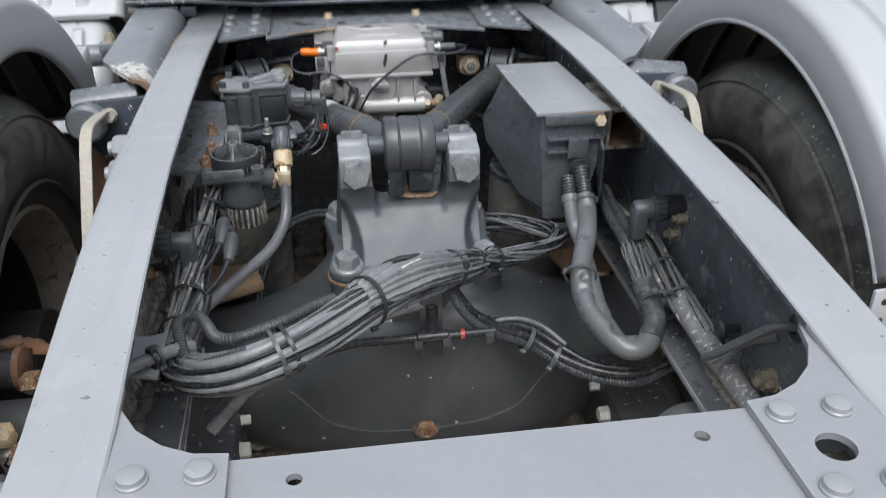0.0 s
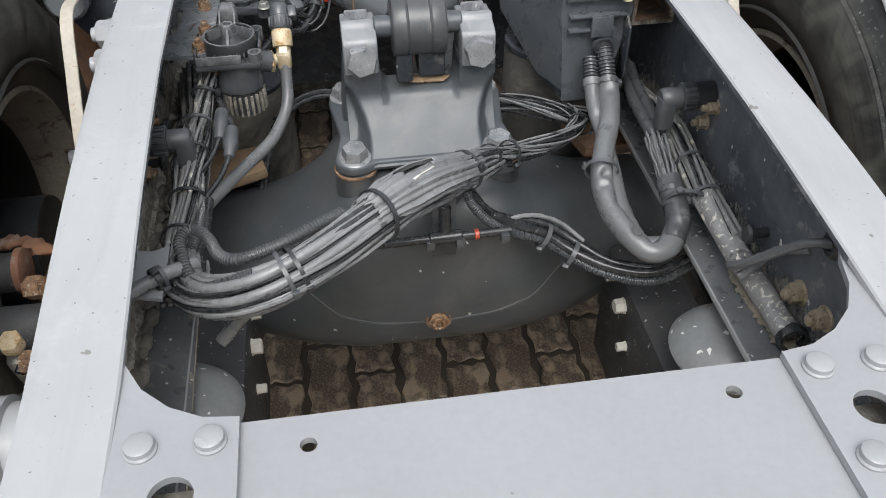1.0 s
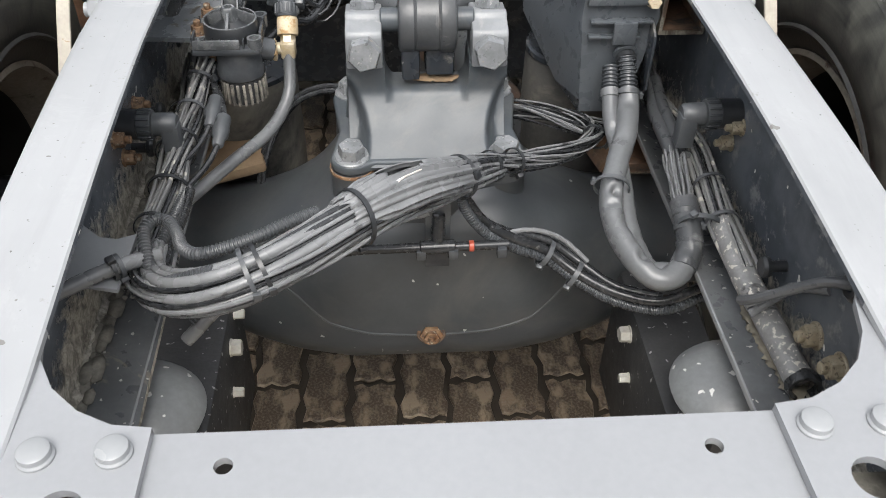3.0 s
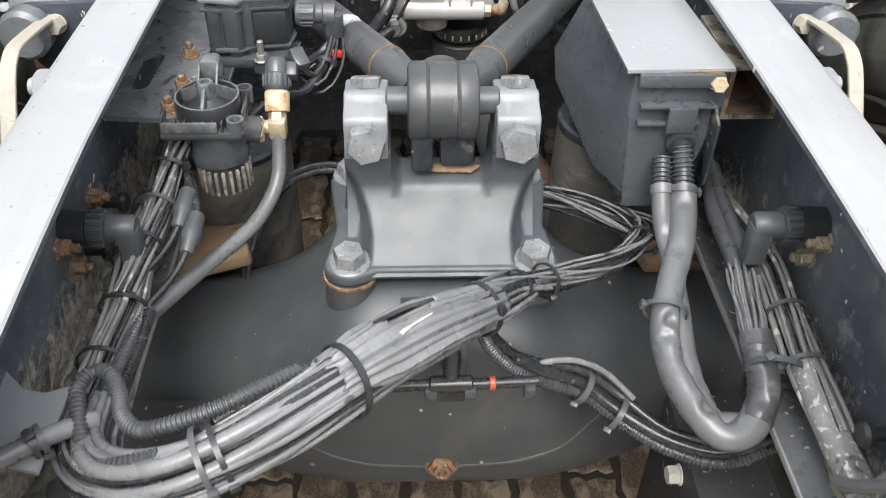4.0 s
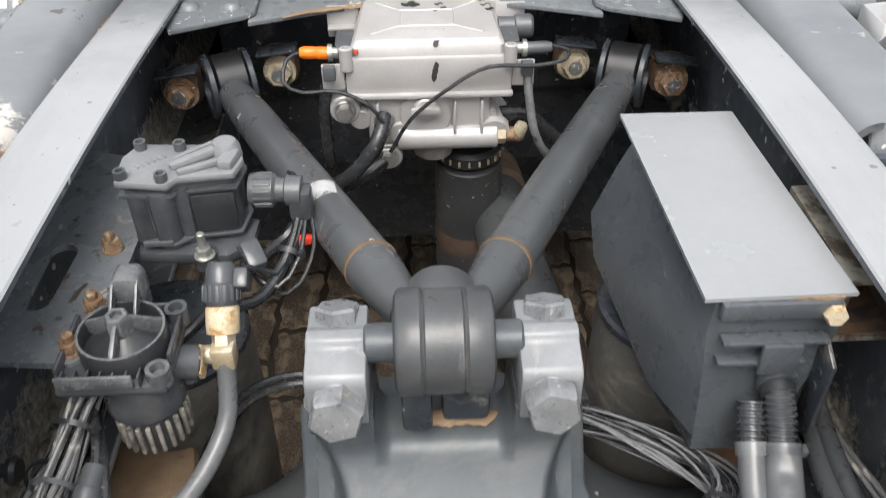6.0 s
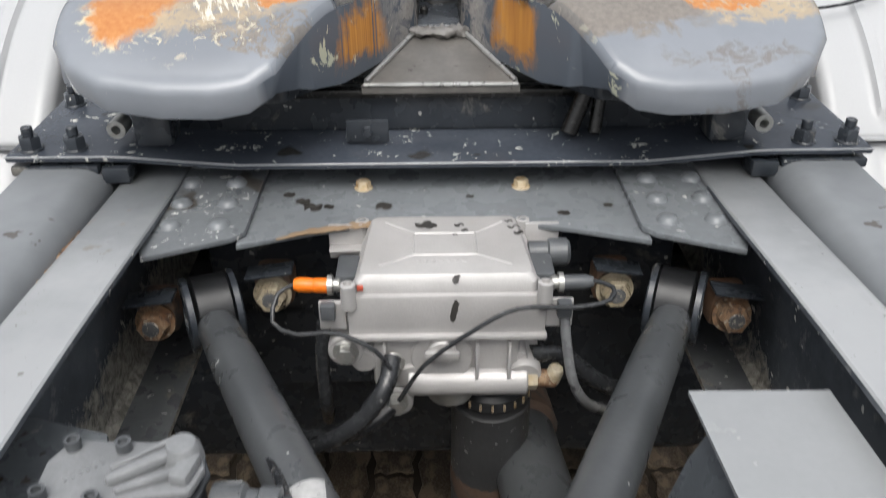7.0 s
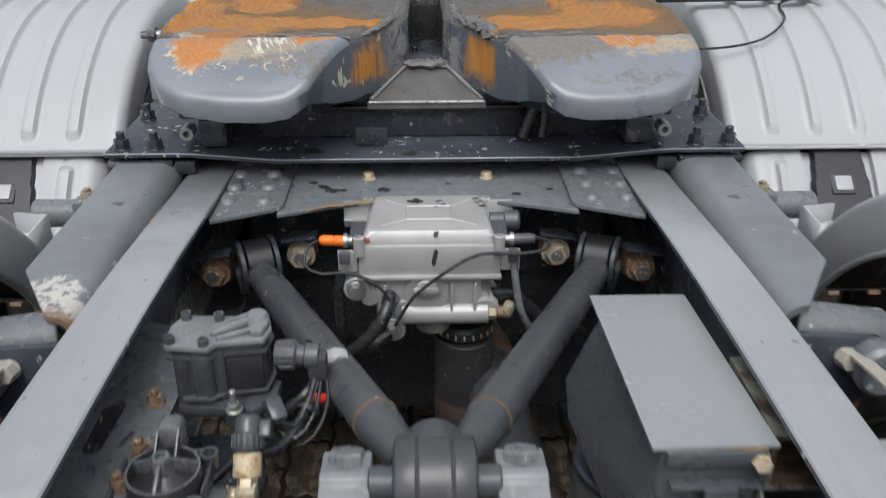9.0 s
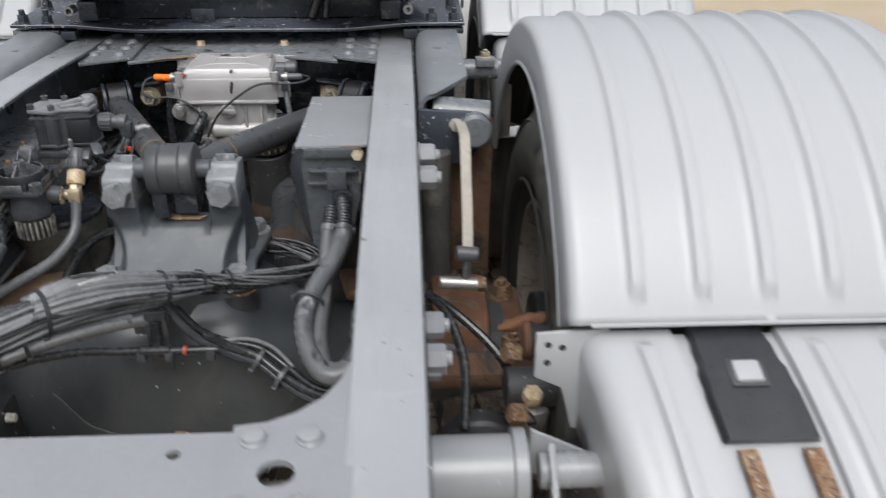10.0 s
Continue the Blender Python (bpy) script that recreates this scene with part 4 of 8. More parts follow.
def fifth_wheel():
    th = thing("fifth_wheel", "fifth wheel plate with orange rust, grey grease and flaking paint", "fifth wheel", (0, 1.12, 1.0))
    half = [(0.0, 1.252), (0.022, 1.25), (0.038, 1.238), (0.044, 1.218), (0.046, 1.06), (0.06, 1.02), (0.085, 0.975), (0.125, 0.895), (0.152, 0.845), (0.178, 0.79), (0.198, 0.752), (0.222, 0.737), (0.26, 0.732),
            (0.33, 0.733), (0.398, 0.741), (0.434, 0.759), (0.455, 0.79), (0.462, 0.83), (0.468, 0.9)]
    for a in range(0, 61, 6):
        half.append((0.472 * math.cos(radians(a)) + 0.008, 1.06 + 0.5 * math.sin(radians(a)) * 1.0))
    half += [(0.18, 1.55), (0.1, 1.556), (0.0, 1.558)]
    half = [(x - max(0.0, x - 0.24) * 0.09, y) for x, y in half]
    outline = half + [(-x, y) for x, y in half[-2:0:-1]]
    b = bmesh.new()
    vs = [b.verts.new((x, y, 1.19)) for x, y in outline]
    b.faces.new(vs)
    for k in range(1, 89):
        y = 0.70 + 0.01 * k
        bmesh.ops.bisect_plane(b, geom=b.verts[:] + b.edges[:] + b.faces[:], plane_co=(0, y, 0), plane_no=(0, 1, 0))
    for k in range(-44, 45):
        bmesh.ops.bisect_plane(b, geom=b.verts[:] + b.edges[:] + b.faces[:], plane_co=(0.01 * k + 0.001, 0, 0), plane_no=(1, 0, 0))
    for v in b.verts:
        x, y = v.co.x, v.co.y
        v.co.z = plate_height(x, y)
        if y > 0.87:
            # caked grease: thick over the middle and the rim, thin where the trailer has wiped it
            thick = 1.0 if (y > 1.02 and abs(x) < 0.27) or y > 1.4 or abs(x) < 0.11 or abs(x) > 0.42 else 0.35
            v.co.z += thick * (0.006 * noise.noise(Vector((x, y, 0)) * 28) + 0.007 * abs(noise.noise(Vector((x, y, 3)) * 60)) + 0.003 * noise.noise(Vector((x, y, 7)) * 140))
    # skirt: the rim rolls over and runs down
    rim = [e for e in b.edges if len(e.link_faces) == 1]
    nrm = {}
    for e in rim:
        f = e.link_faces[0]
        m = (e.verts[0].co + e.verts[1].co) / 2
        d = (e.verts[1].co - e.verts[0].co).cross(Vector((0, 0, 1)))
        d.z = 0
        if d.length < 1e-9:
            continue
        d.normalize()
        if d.dot(m - f.calc_center_median()) < 0:
            d = -d
        for v in e.verts:
            nrm[v] = nrm.get(v, Vector()) + d
    loop = rim
    steps = [(0.007, 0.004), (0.006, 0.011), (0.001, 0.03)]
    for out, down in steps:
        ret = bmesh.ops.extrude_edge_only(b, edges=loop)
        fresh = {}
        newv = [g for g in ret["geom"] if isinstance(g, bmesh.types.BMVert)]
        old = {}
        for v in newv:
            for e in v.link_edges:
                o = e.other_vert(v)
                if o in nrm and o not in newv:
                    old[v] = o
        for v in newv:
            d = nrm[old[v]].normalized()
            deep = 0.0 if down < 0.02 else 1.0 if abs(v.co.x) < 0.215 and v.co.y < 1.26 else min(1.0, max(0.0, (0.95 - v.co.y) / 0.19))
            under = 0.014 if down > 0.02 and v.co.y < 0.8 else 0.0
            v.co += d * (out + 0.002 * deep - under) - Vector((0, 0, down + deep * max(0.0, v.co.z - float(np.interp(v.co.y, [0.74, 0.86], [1.108, 1.08])) - down)))
            fresh[v] = d
        nrm = fresh
        loop = [g for g in ret["geom"] if isinstance(g, bmesh.types.BMEdge) and len(g.link_faces) == 1]
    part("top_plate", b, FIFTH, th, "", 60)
    # throat plate and lock parts
    t = bmesh.new()
    q = [t.verts.new(v) for v in ((-0.106, 0.905, 1.062), (0.106, 0.905, 1.062), (0.037, 1.03, 1.095), (-0.037, 1.03, 1.095))]
    q2 = [t.verts.new(v) for v in ((-0.106, 0.905, 1.05), (0.106, 0.905, 1.05), (0.037, 1.03, 1.08), (-0.037, 1.03, 1.08))]
    t.faces.new(q)
    t.faces.new(q2)
    for i in range(4):
        t.faces.new((q[i], q[(i + 1) % 4], q2[(i + 1) % 4], q2[i]))
    part("throat_plate", rounded(t, 0.003), THROAT, th, "worn bare-steel throat plate")
    for q in (-1, 1):
        part("throat_lip", tube([(q * 0.1, 0.91, 1.0655), (q * 0.034, 1.03, 1.0985)], 0.0035, 8), LIPSTEEL, th, "bright worn lip")
    part("throat_lip", tube([(-0.103, 0.9045, 1.0625), (0.103, 0.9045, 1.0625)], 0.003, 8), LIPSTEEL, th, "bright worn lip")
    # black liner added round the slot to stand for the dark of the pit
    part("slot_shade_back", box((0, 1.237, 1.115), (0.084, 0.012, 0.11), 0.003), OILED, th)
    for q in (-1, 1):
        part("slot_shade_cheek", box((q * 0.0435, 1.15, 1.115), (0.006, 0.17, 0.11), 0.002), OILED, th)
    part("slot_shade_floor", box((0, 1.15, 1.063), (0.09, 0.2, 0.01), 0.002), OILED, th)
    part("lock_jaw", box((0.012, 1.2, 1.085), (0.07, 0.05, 0.04), 0.012, (0, 0, 20)), OILED, th)
    part("lock_bar", box((0, 1.1, 1.078), (0.07, 0.012, 0.012), 0.002), OILED, th)
    part("lock_pin", rod((-0.022, 1.12, 1.08), (-0.022, 1.12, 1.11), 0.006), OILED, th)
    part("under_frame", prism([(-0.42, 0.82), (-0.2, 0.84), (-0.13, 0.93), (-0.06, 1.06), (0.06, 1.06), (0.13, 0.93), (0.2, 0.84), (0.42, 0.82), (0.42, 1.4), (-0.42, 1.4)], "z", 1.06, 1.1, 0.006), DARKPAINT, th)
    # stop bolt on the flank
    part("stop_bolt", rod((-0.47, 1.1, 1.14), (-0.535, 1.1, 1.14), 0.009, seg=14), STEEL, th)
    bolt(th, (-0.52, 1.1, 1.14), (-1, 0, 0), 0.024, DARKPAINT, 0.014, 1.3, 0.014, name="stop_nut")
    # release handle to the right
    part("release_handle", box((0.70, 1.43, 1.14), (0.46, 0.028, 0.012), 0.003, (0, 0, 3)), DARKPAINT, th, "dark steel release handle")
    bolt(th, (0.83, 1.437, 1.145), (0, 0, 1), 0.022, DARKPAINT, 0.014, 1.3, 0.006)
    # rolls of grease along the slot, the throat, the foot of the flat and the rim
    rolls = []
    for q in (-1, 1):
        rolls.append(([(q * 0.05, 1.235, 1.188), (q * 0.054, 1.15, 1.189), (q * 0.055, 1.06, 1.188), (q * 0.066, 1.0, 1.186), (q * 0.092, 0.94, 1.184), (q * 0.118, 0.89, 1.18)], 0.0075))
        line = [(q * 0.125, 0.862, 1.187), (q * 0.17, 0.874, 1.189), (q * 0.2, 0.866, 1.188), (q * 0.24, 0.872, 1.189), (q * 0.27, 0.877, 1.188), (q * 0.31, 0.868, 1.188)]
        if q > 0:
            line += [(0.35, 0.862, 1.187), (0.4, 0.85, 1.184), (0.43, 0.86, 1.184)]
        rolls.append((line, 0.0052))
        rolls.append(([(q * 0.445, 0.87, 1.18), (q * 0.457, 0.97, 1.184), (q * 0.459, 1.08, 1.184), (q * 0.445, 1.2, 1.184), (q * 0.405, 1.33, 1.184)], 0.0075))
        rolls.append(([(q * 0.054, 1.2, 1.17), (q * 0.056, 1.1, 1.155), (q * 0.058, 1.04, 1.14), (q * 0.075, 0.98, 1.115)], 0.008))
    rolls.append(([(0.07, 1.01, 1.188), (0.092, 0.965, 1.188), (0.112, 0.92, 1.184), (0.138, 0.865, 1.172)], 0.016))
    rolls.append(([(-0.35, 1.42, 1.188), (-0.2, 1.525, 1.19), (0, 1.545, 1.19), (0.2, 1.525, 1.19), (0.35, 1.42, 1.188)], 0.008))
    rolls.append(([(-0.05, 1.03, 1.1), (0, 1.02, 1.1), (0.05, 1.03, 1.1)], 0.012))
    for k, (line, r) in enumerate(rolls):
        part("grease_roll", lumpy(line, r, k * 1.7, 0.6, 0.004, 0.7), GREASE, th, "lumpy roll of grey grease", 80)
    return th


LIPSTEEL = surface("bright_worn_steel", (0.45, 0.45, 0.44), (0.3, 0.3, 0.29), 0.3, 0.6, 30, 200, 0.2)
THROAT = surface("worn_throat_steel", (0.13, 0.125, 0.118), (0.2, 0.19, 0.178), 0.32, 0.3, 20, 160, 0.4)
fifth_wheel()


# ---- rear axle ----
# housing sections along x: centre y, centre z, half depth, half height
AXLE = ((0.0, 0.07, 0.56, 0.197, 0.19), (0.085, 0.07, 0.56, 0.197, 0.19), (0.125, 0.055, 0.553, 0.178, 0.182), (0.16, 0.035, 0.54, 0.148, 0.157), (0.21, 0.035, 0.527, 0.133, 0.141), (0.27, 0.045, 0.52, 0.124, 0.12),
        (0.34, 0.065, 0.52, 0.115, 0.1), (0.42, 0.1, 0.515, 0.1, 0.086), (0.6, 0.12, 0.515, 0.085, 0.076))
AXLE_E = 0.72


def axle_section(x):
    return [float(np.interp(abs(x), [r[0] for r in AXLE], [r[k] for r in AXLE])) for k in (1, 2, 3, 4)]


def axle_front(x, z):
    """Where the rear face of the housing lies at a height."""
    yc, zc, a, h = axle_section(x)
    q = min(1.0, abs(z - zc) / h) ** (1 / AXLE_E)
    return yc - a * (1 - q * q) ** (AXLE_E / 2)


def rear_axle():
    th = thing("rear_axle", "dark grey painted drive axle housing with a rusty drain plug", "axle", (0, 0.1, 0.45))
    b = bmesh.new()
    rings = []
    seg = 56
    for k in range(81):
        x = -0.6 + 1.2 * k / 80
        yc, zc, a, h = axle_section(x)
        ring = []
        for i in range(seg):
            t = 2 * math.pi * i / seg
            c, s = math.cos(t), math.sin(t)
            ring.append(b.verts.new((x, yc + a * abs(c) ** AXLE_E * (1 if c > 0 else -1), zc + h * abs(s) ** AXLE_E * (1 if s > 0 else -1))))
        rings.append(ring)
    for one, two in zip(rings, rings[1:]):
        for i in range(seg):
            b.faces.new((one[i], one[(i + 1) % seg], two[(i + 1) % seg], two[i]))
    b.faces.new(rings[0])
    b.faces.new(rings[-1])
    for _ in range(3):
        bmesh.ops.smooth_vert(b, verts=b.verts, factor=0.5, use_axis_x=True, use_axis_y=True, use_axis_z=True)
    part("housing", b, AXLEPAINT, th, "", 80)
    # weld seam of the rear cover, that turns up at both ends
    seam = []
    for k in range(-14, 15):
        x = 0.0157 * k
        z = float(np.interp(abs(x), (0, 0.09, 0.16, 0.185, 0.2, 0.22), (0.497, 0.505, 0.523, 0.548, 0.566, 0.578)))
        seam.append((x, axle_front(x, z) + 0.003, z))
    part("cover_seam", tube(seam, 0.0035, 8), AXLEPAINT, th)
    plug = lathe([(0.018, 0), (0.018, 0.004), (0.012, 0.006), (0.012, 0.012), (0.007, 0.012), (0.006, 0.006), (0, 0.006)], (0.0, -0.126, 0.503), (0, -1, 0.15), 6)
    plug = part("drain_plug", plug, RUSTY, th, "rusty drain plug")
    part("plug_seat", lathe([(0.017, 0), (0.0245, 0), (0.022, 0.004), (0.017, 0.004)], (0.0, -0.121, 0.503), (0, -1, 0.15), 28, closed=True), RUSTPLATE, plug)
    # pads under the bracket's four corners, rust bleeding out of the joint
    for s in (-1, 1):
        for y in (-0.02, 0.155):
            part("pad", lathe([(0.034, -0.06), (0.0305, 0.0), (0.0295, 0.012), (0, 0.012)], (s * 0.111, y, 0.739), (0, 0, 1), 28), AXLEPAINT, th)
    # cast bracket
    br = part("rod_bracket", bracket_mesh(), CASTPAINT, th, "cast grey bracket with two ears", 40)
    for s in (-1, 1):
        clamp = prism([(0.036, 0.876), (0.036, 0.924), (0.041, 0.931), (0.066, 0.937), (0.07, 0.944), (0.082, 0.944), (0.087, 0.94), (0.118, 0.938), (0.118, 0.876)], "x", min(s * 0.0625, s * 0.1135), max(s * 0.0625, s * 0.1135), 0.0035)
        part("pin_end", clamp, CLAMPPAINT, br, "flat clamped pin end")
        bolt(br, (s * 0.111, -0.022, 0.768), (0, -0.1, 1), 0.034, STEELPAINT, 0.017, 1.5, spin=0.2 * s)
        bolt(br, (s * 0.116, 0.158, 0.768), (0, 0, 1), 0.034, STEELPAINT, 0.017, 1.5)
        part("rust_ring", lathe([(0.031, 0), (0.0335, 0), (0.033, 0.004), (0.031, 0.004)], (s * 0.111, -0.02, 0.748), (0, 0, 1), 28, closed=True), RUSTY, br)
        bolt(br, (s * 0.0875, 0.037, 0.904), (0, -1, 0.15), 0.041, STEELPAINT, 0.02, 1.06, spin=0.5 + 0.25 * s)
        bolt(br, (s * 0.0885, 0.101, 0.931), (0, 0.45, 1), 0.034, STEELPAINT, 0.013, 1.05, spin=0.4)
    return th


def bracket_mesh():
    """A saddle between two ears on a broad foot, all in one casting, with a deep hollow round each front bolt."""
    b = bmesh.new()
    right = [(0.111 + 0.031 * math.cos(radians(a)), -0.02 + 0.029 * math.sin(radians(a))) for a in range(-125, 31, 18)]
    left = [(-x, y) for x, y in right]
    outline = [(0.0, -0.036), (0.078, -0.036)] + right + [(0.131, 0.05), (0.145, 0.15), (0.125, 0.19), (-0.125, 0.19), (-0.145, 0.15), (-0.131, 0.05)] + left[::-1] + [(-0.078, -0.036)]
    prism(outline, "z", 0.751, 0.768, 0.005, b, 3)
    xb_z, xb_v = [0.757, 0.764, 0.772, 0.79, 0.81, 0.835, 0.855, 0.868], [0.095, 0.088, 0.083, 0.0815, 0.086, 0.097, 0.108, 0.13]
    cols = 81
    xs = [-0.115 + 0.23 * i / (cols - 1) for i in range(cols)]
    wall = bmesh.new()

    def at(x, z):
        y = 0.043 - 0.077 * (max(0.0, 0.838 - z) / 0.074) ** 1.3
        k = min(1.0, max(0.0, (abs(x) - float(np.interp(z, xb_z, xb_v))) / 0.02))
        y += (0.02 + 0.5 * max(0.0, 0.838 - z)) * k * k * (3 - 2 * k) * min(1.0, max(0.0, (0.868 - z) / 0.02))
        return x, min(y, 0.085), z

    low = 0.76
    grid = [[wall.verts.new(at(x, low + (0.824 - low) * r / 24)) for x in xs] for r in range(25)]
    for one, two in zip(grid, grid[1:]):
        for i in range(cols - 1):
            wall.faces.new((one[i], one[i + 1], two[i + 1], two[i]))
    # the saddle between the ears rolls over to the rear; beside it the front runs on up the ears
    last = grid[-1]
    inner = [i for i in range(cols) if abs(xs[i]) <= 0.0605]
    outer = ([i for i in range(cols) if xs[i] <= -0.06], [i for i in range(cols) if xs[i] >= 0.06])
    prev = {i: last[i] for i in inner}
    for y, z in ((0.0385, 0.829), (0.0425, 0.8335), (0.048, 0.8365), (0.055, 0.838), (0.064, 0.838), (0.1, 0.836)):
        # fillets where the saddle meets the ears
        now = {i: wall.verts.new((last[i].co.x, y, z + 0.022 * max(0.0, (abs(xs[i]) - 0.046) / 0.0145) ** 2.2)) for i in inner}
        for p, q in zip(inner, inner[1:]):
            wall.faces.new((prev[p], prev[q], now[q], now[p]))
        prev = now
    for side_cols in outer:
        prev = {i: last[i] for i in side_cols}
        for z in (0.829, 0.834, 0.84, 0.848, 0.856, 0.864, 0.872, 0.88):
            now = {i: wall.verts.new(at(xs[i], z)) for i in side_cols}
            for p, q in zip(side_cols, side_cols[1:]):
                wall.faces.new((prev[p], prev[q], now[q], now[p]))
            prev = now
    ret = bmesh.ops.extrude_face_region(wall, geom=wall.faces[:])
    for g in ret["geom"]:
        if isinstance(g, bmesh.types.BMVert):
            g.co.y = 0.1
            g.co.z -= 0.004
    bmesh.ops.recalc_face_normals(wall, faces=wall.faces)
    join(b, wall)
    for s in (-1, 1):
        side = [(0.085, 0.757), (0.08, 0.80), (0.066, 0.84), (0.05, 0.864), (0.046, 0.885), (0.115, 0.885), (0.13, 0.84), (0.15, 0.757)]
        e = prism(side, "x", s * 0.0605, s * 0.1145, 0.005, segments=3)
        for v in e.verts:
            # ears widen towards the foot
            if v.co.z < 0.83 and abs(v.co.x) > 0.085:
                v.co.x += s * 0.3 * (0.83 - v.co.z) ** 1.3
        join(b, e)
    return b


CLAMPPAINT = surface("pale_clamp_paint", (0.235, 0.245, 0.255), (0.17, 0.178, 0.187), 0.34, scale=16, fine=260, bump=0.15, stains=(0.34, 0.335, 0.32), stain_at=(0.6, 0.75), stain_scale=20, speckle=0.4)
STEELPAINT = surface("overpainted_bolt_steel", (0.27, 0.28, 0.29), (0.15, 0.158, 0.167), 0.3, 0.2, 40, 300, 0.3, stains=(0.36, 0.3, 0.2), stain_at=(0.66, 0.72), stain_scale=75, spots=(0.46, 0.455, 0.435), spot_at=(0.64, 0.78), spot_scale=170)
rear_axle()


# ---- V-shaped control rod ----
def control_rod():
    th = thing("control_rod", "dark grey V-shaped tubular axle control rod with rubber bushes", "control rod", (0, 0.4, 0.85))
    c = Vector((0.001, 0.076, 0.932))
    prof = [(0.0, -0.041), (0.038, -0.041), (0.0435, -0.039), (0.0455, -0.036), (0.0455, -0.0195), (0.044, -0.018), (0.0432, -0.0165), (0.0445, -0.015), (0.0445, 0.015), (0.0432, 0.0165), (0.044, 0.018), (0.0455, 0.0195), (0.0455, 0.036), (0.0435, 0.039), (0.038, 0.041), (0, 0.041)]
    part("bush", lathe(prof, c, (1, 0, 0), 56), BUSH, th, "dark rubber bush with two grooves")
    part("bush_foot", box(c + Vector((-0.024, -0.004, -0.05)), (0.026, 0.05, 0.062), 0.004), DARKPAINT, th)
    part("bush_foot", box(c + Vector((0.018, 0.002, -0.05)), (0.042, 0.05, 0.056), 0.006), DARKPAINT, th)
    part("pin", rod(c - Vector((0.066, 0, 0)), c + Vector((0.066, 0, 0)), 0.0165), CASTPAINT, th, "grey steel pin")
    part("saddle_rust", lumpy([(-0.02, 0.066, 0.842), (0.005, 0.07, 0.844), (0.03, 0.066, 0.843), (0.048, 0.07, 0.845)], 0.008, 3.3, 0.5, 0.004, 0.6), TANRUST, th, "scaled rust and dirt in the saddle", 80)
    part("eye", lathe([(0.0, 0.0), (0.034, 0.0), (0.036, 0.02), (0.034, 0.05), (0, 0.05)], c + Vector((0, 0.018, -0.005)), (0, 1, -0.15), 28), RODPAINT, th)
    for s in (-1, 1):
        near, far = Vector((s * 0.028, 0.122, 0.92)), Vector((s * 0.285, 0.68, 0.848))
        d = (far - near).normalized()
        arm = lathe([(0.0, 0), (0.019, 0), (0.0225, 0.03), (0.0268, 0.075), (0.0268, 0.092), (0.0272, 0.3), (0.0265, 0.5), (0.0245, 0.57), (0.0235, (far - near).length - 0.032), (0, (far - near).length - 0.03)], near, d, 28)
        a = part("arm", arm, RODPAINT, th)
        part("weld_ring", lathe([(0.0262, -0.003), (0.0278, -0.0022), (0.0284, 0), (0.0278, 0.0022), (0.0262, 0.003)], near + d * 0.088, d, 28), WELD, a, "rusty weld ring")
        if s < 0:
            o = near + d * 0.2
            patch = lathe([(0.0268, 0), (0.0281, 0.001), (0.0281, 0.03), (0.0268, 0.031)], o, d, 28, closed=True)
            bmesh.ops.bisect_plane(patch, geom=patch.verts[:] + patch.edges[:] + patch.faces[:], plane_co=o + Vector((0.012, 0, 0)), plane_no=(1, 0.2, 0.1), clear_outer=True)
            part("label", patch, PAPER, a, "torn white paper label", 40)
        # far bush and collars coloured near black for the shadow they sit in
        part("far_bush", lathe([(0.0, -0.023), (0.038, -0.023), (0.0425, -0.02), (0.0425, 0.02), (0.038, 0.023), (0, 0.023)], (s * 0.287, 0.696, 0.85), (1, -0.42 * s, 0), 36), SHADEBUSH, a)
        part("bush_collar", lathe([(0.03, -0.033), (0.044, -0.033), (0.0465, -0.031), (0.0465, -0.0245), (0.03, -0.0245)], (s * 0.287, 0.692, 0.85), (1, -0.42 * s, 0), 32, closed=True), DARKPAINT, a)
        part("bush_collar", lathe([(0.03, 0.033), (0.044, 0.033), (0.0465, 0.031), (0.0465, 0.0245), (0.03, 0.0245)], (s * 0.287, 0.692, 0.85), (1, -0.42 * s, 0), 32, closed=True), DARKPAINT, a)
        for x, y, z, m in ((0.353, 0.672, 0.845, RUSTY), (0.219, 0.728, 0.847, SEALSTEEL)):
            part("bolt_seat", box((s * x, y + 0.032, z), (0.05, 0.046, 0.05), 0.01), RUSTPLATE, th, "rusty bolt seat")
            bolt(th, (s * x, y, z), (0, -1, 0.15), 0.032, m, 0.014, 1.2)
            part("head_paint", lathe([(0, 0), (0.0105, 0), (0.0095, 0.0012), (0, 0.0014)], Vector((s * x, y, z)) + Vector((0, -1, 0.15)).normalized() * 0.0185, (0, -1, 0.15), 14), BOLTPAINT, th, "dark paint left on the bolt head")
            part("rust_washer", lathe([(0.012, 0), (0.0245, 0), (0.0245, 0.004), (0.012, 0.004)], (s * x, y + 0.005, z), (0, -1, 0.15), 24, closed=True), RUSTY if m is RUSTY else SEALSTEEL, th, "rusty washer")
            part("seat_clip", box((s * x, y, z + 0.036), (0.06, 0.03, 0.004), 0.001, (0, 8 * s, 0)), DARKPAINT, th)
    return th


BOLTPAINT = surface("chipped_bolt_paint", (0.06, 0.066, 0.073), (0.1, 0.1, 0.1), 0.4, scale=90, stains=(0.36, 0.33, 0.27), stain_at=(0.56, 0.6), stain_scale=140)
# bush rubber darkened to carry the shadow under the arch
SHADEBUSH = surface("shaded_bush_rubber", (0.012, 0.0125, 0.014), (0.018, 0.019, 0.021), 0.4, scale=20, bump=0.2)
PAPER = surface("dirty_paper", (0.5, 0.5, 0.5), (0.3, 0.3, 0.3), 0.5, scale=40, stains=(0.06, 0.06, 0.06), stain_at=(0.55, 0.6), stain_scale=40)
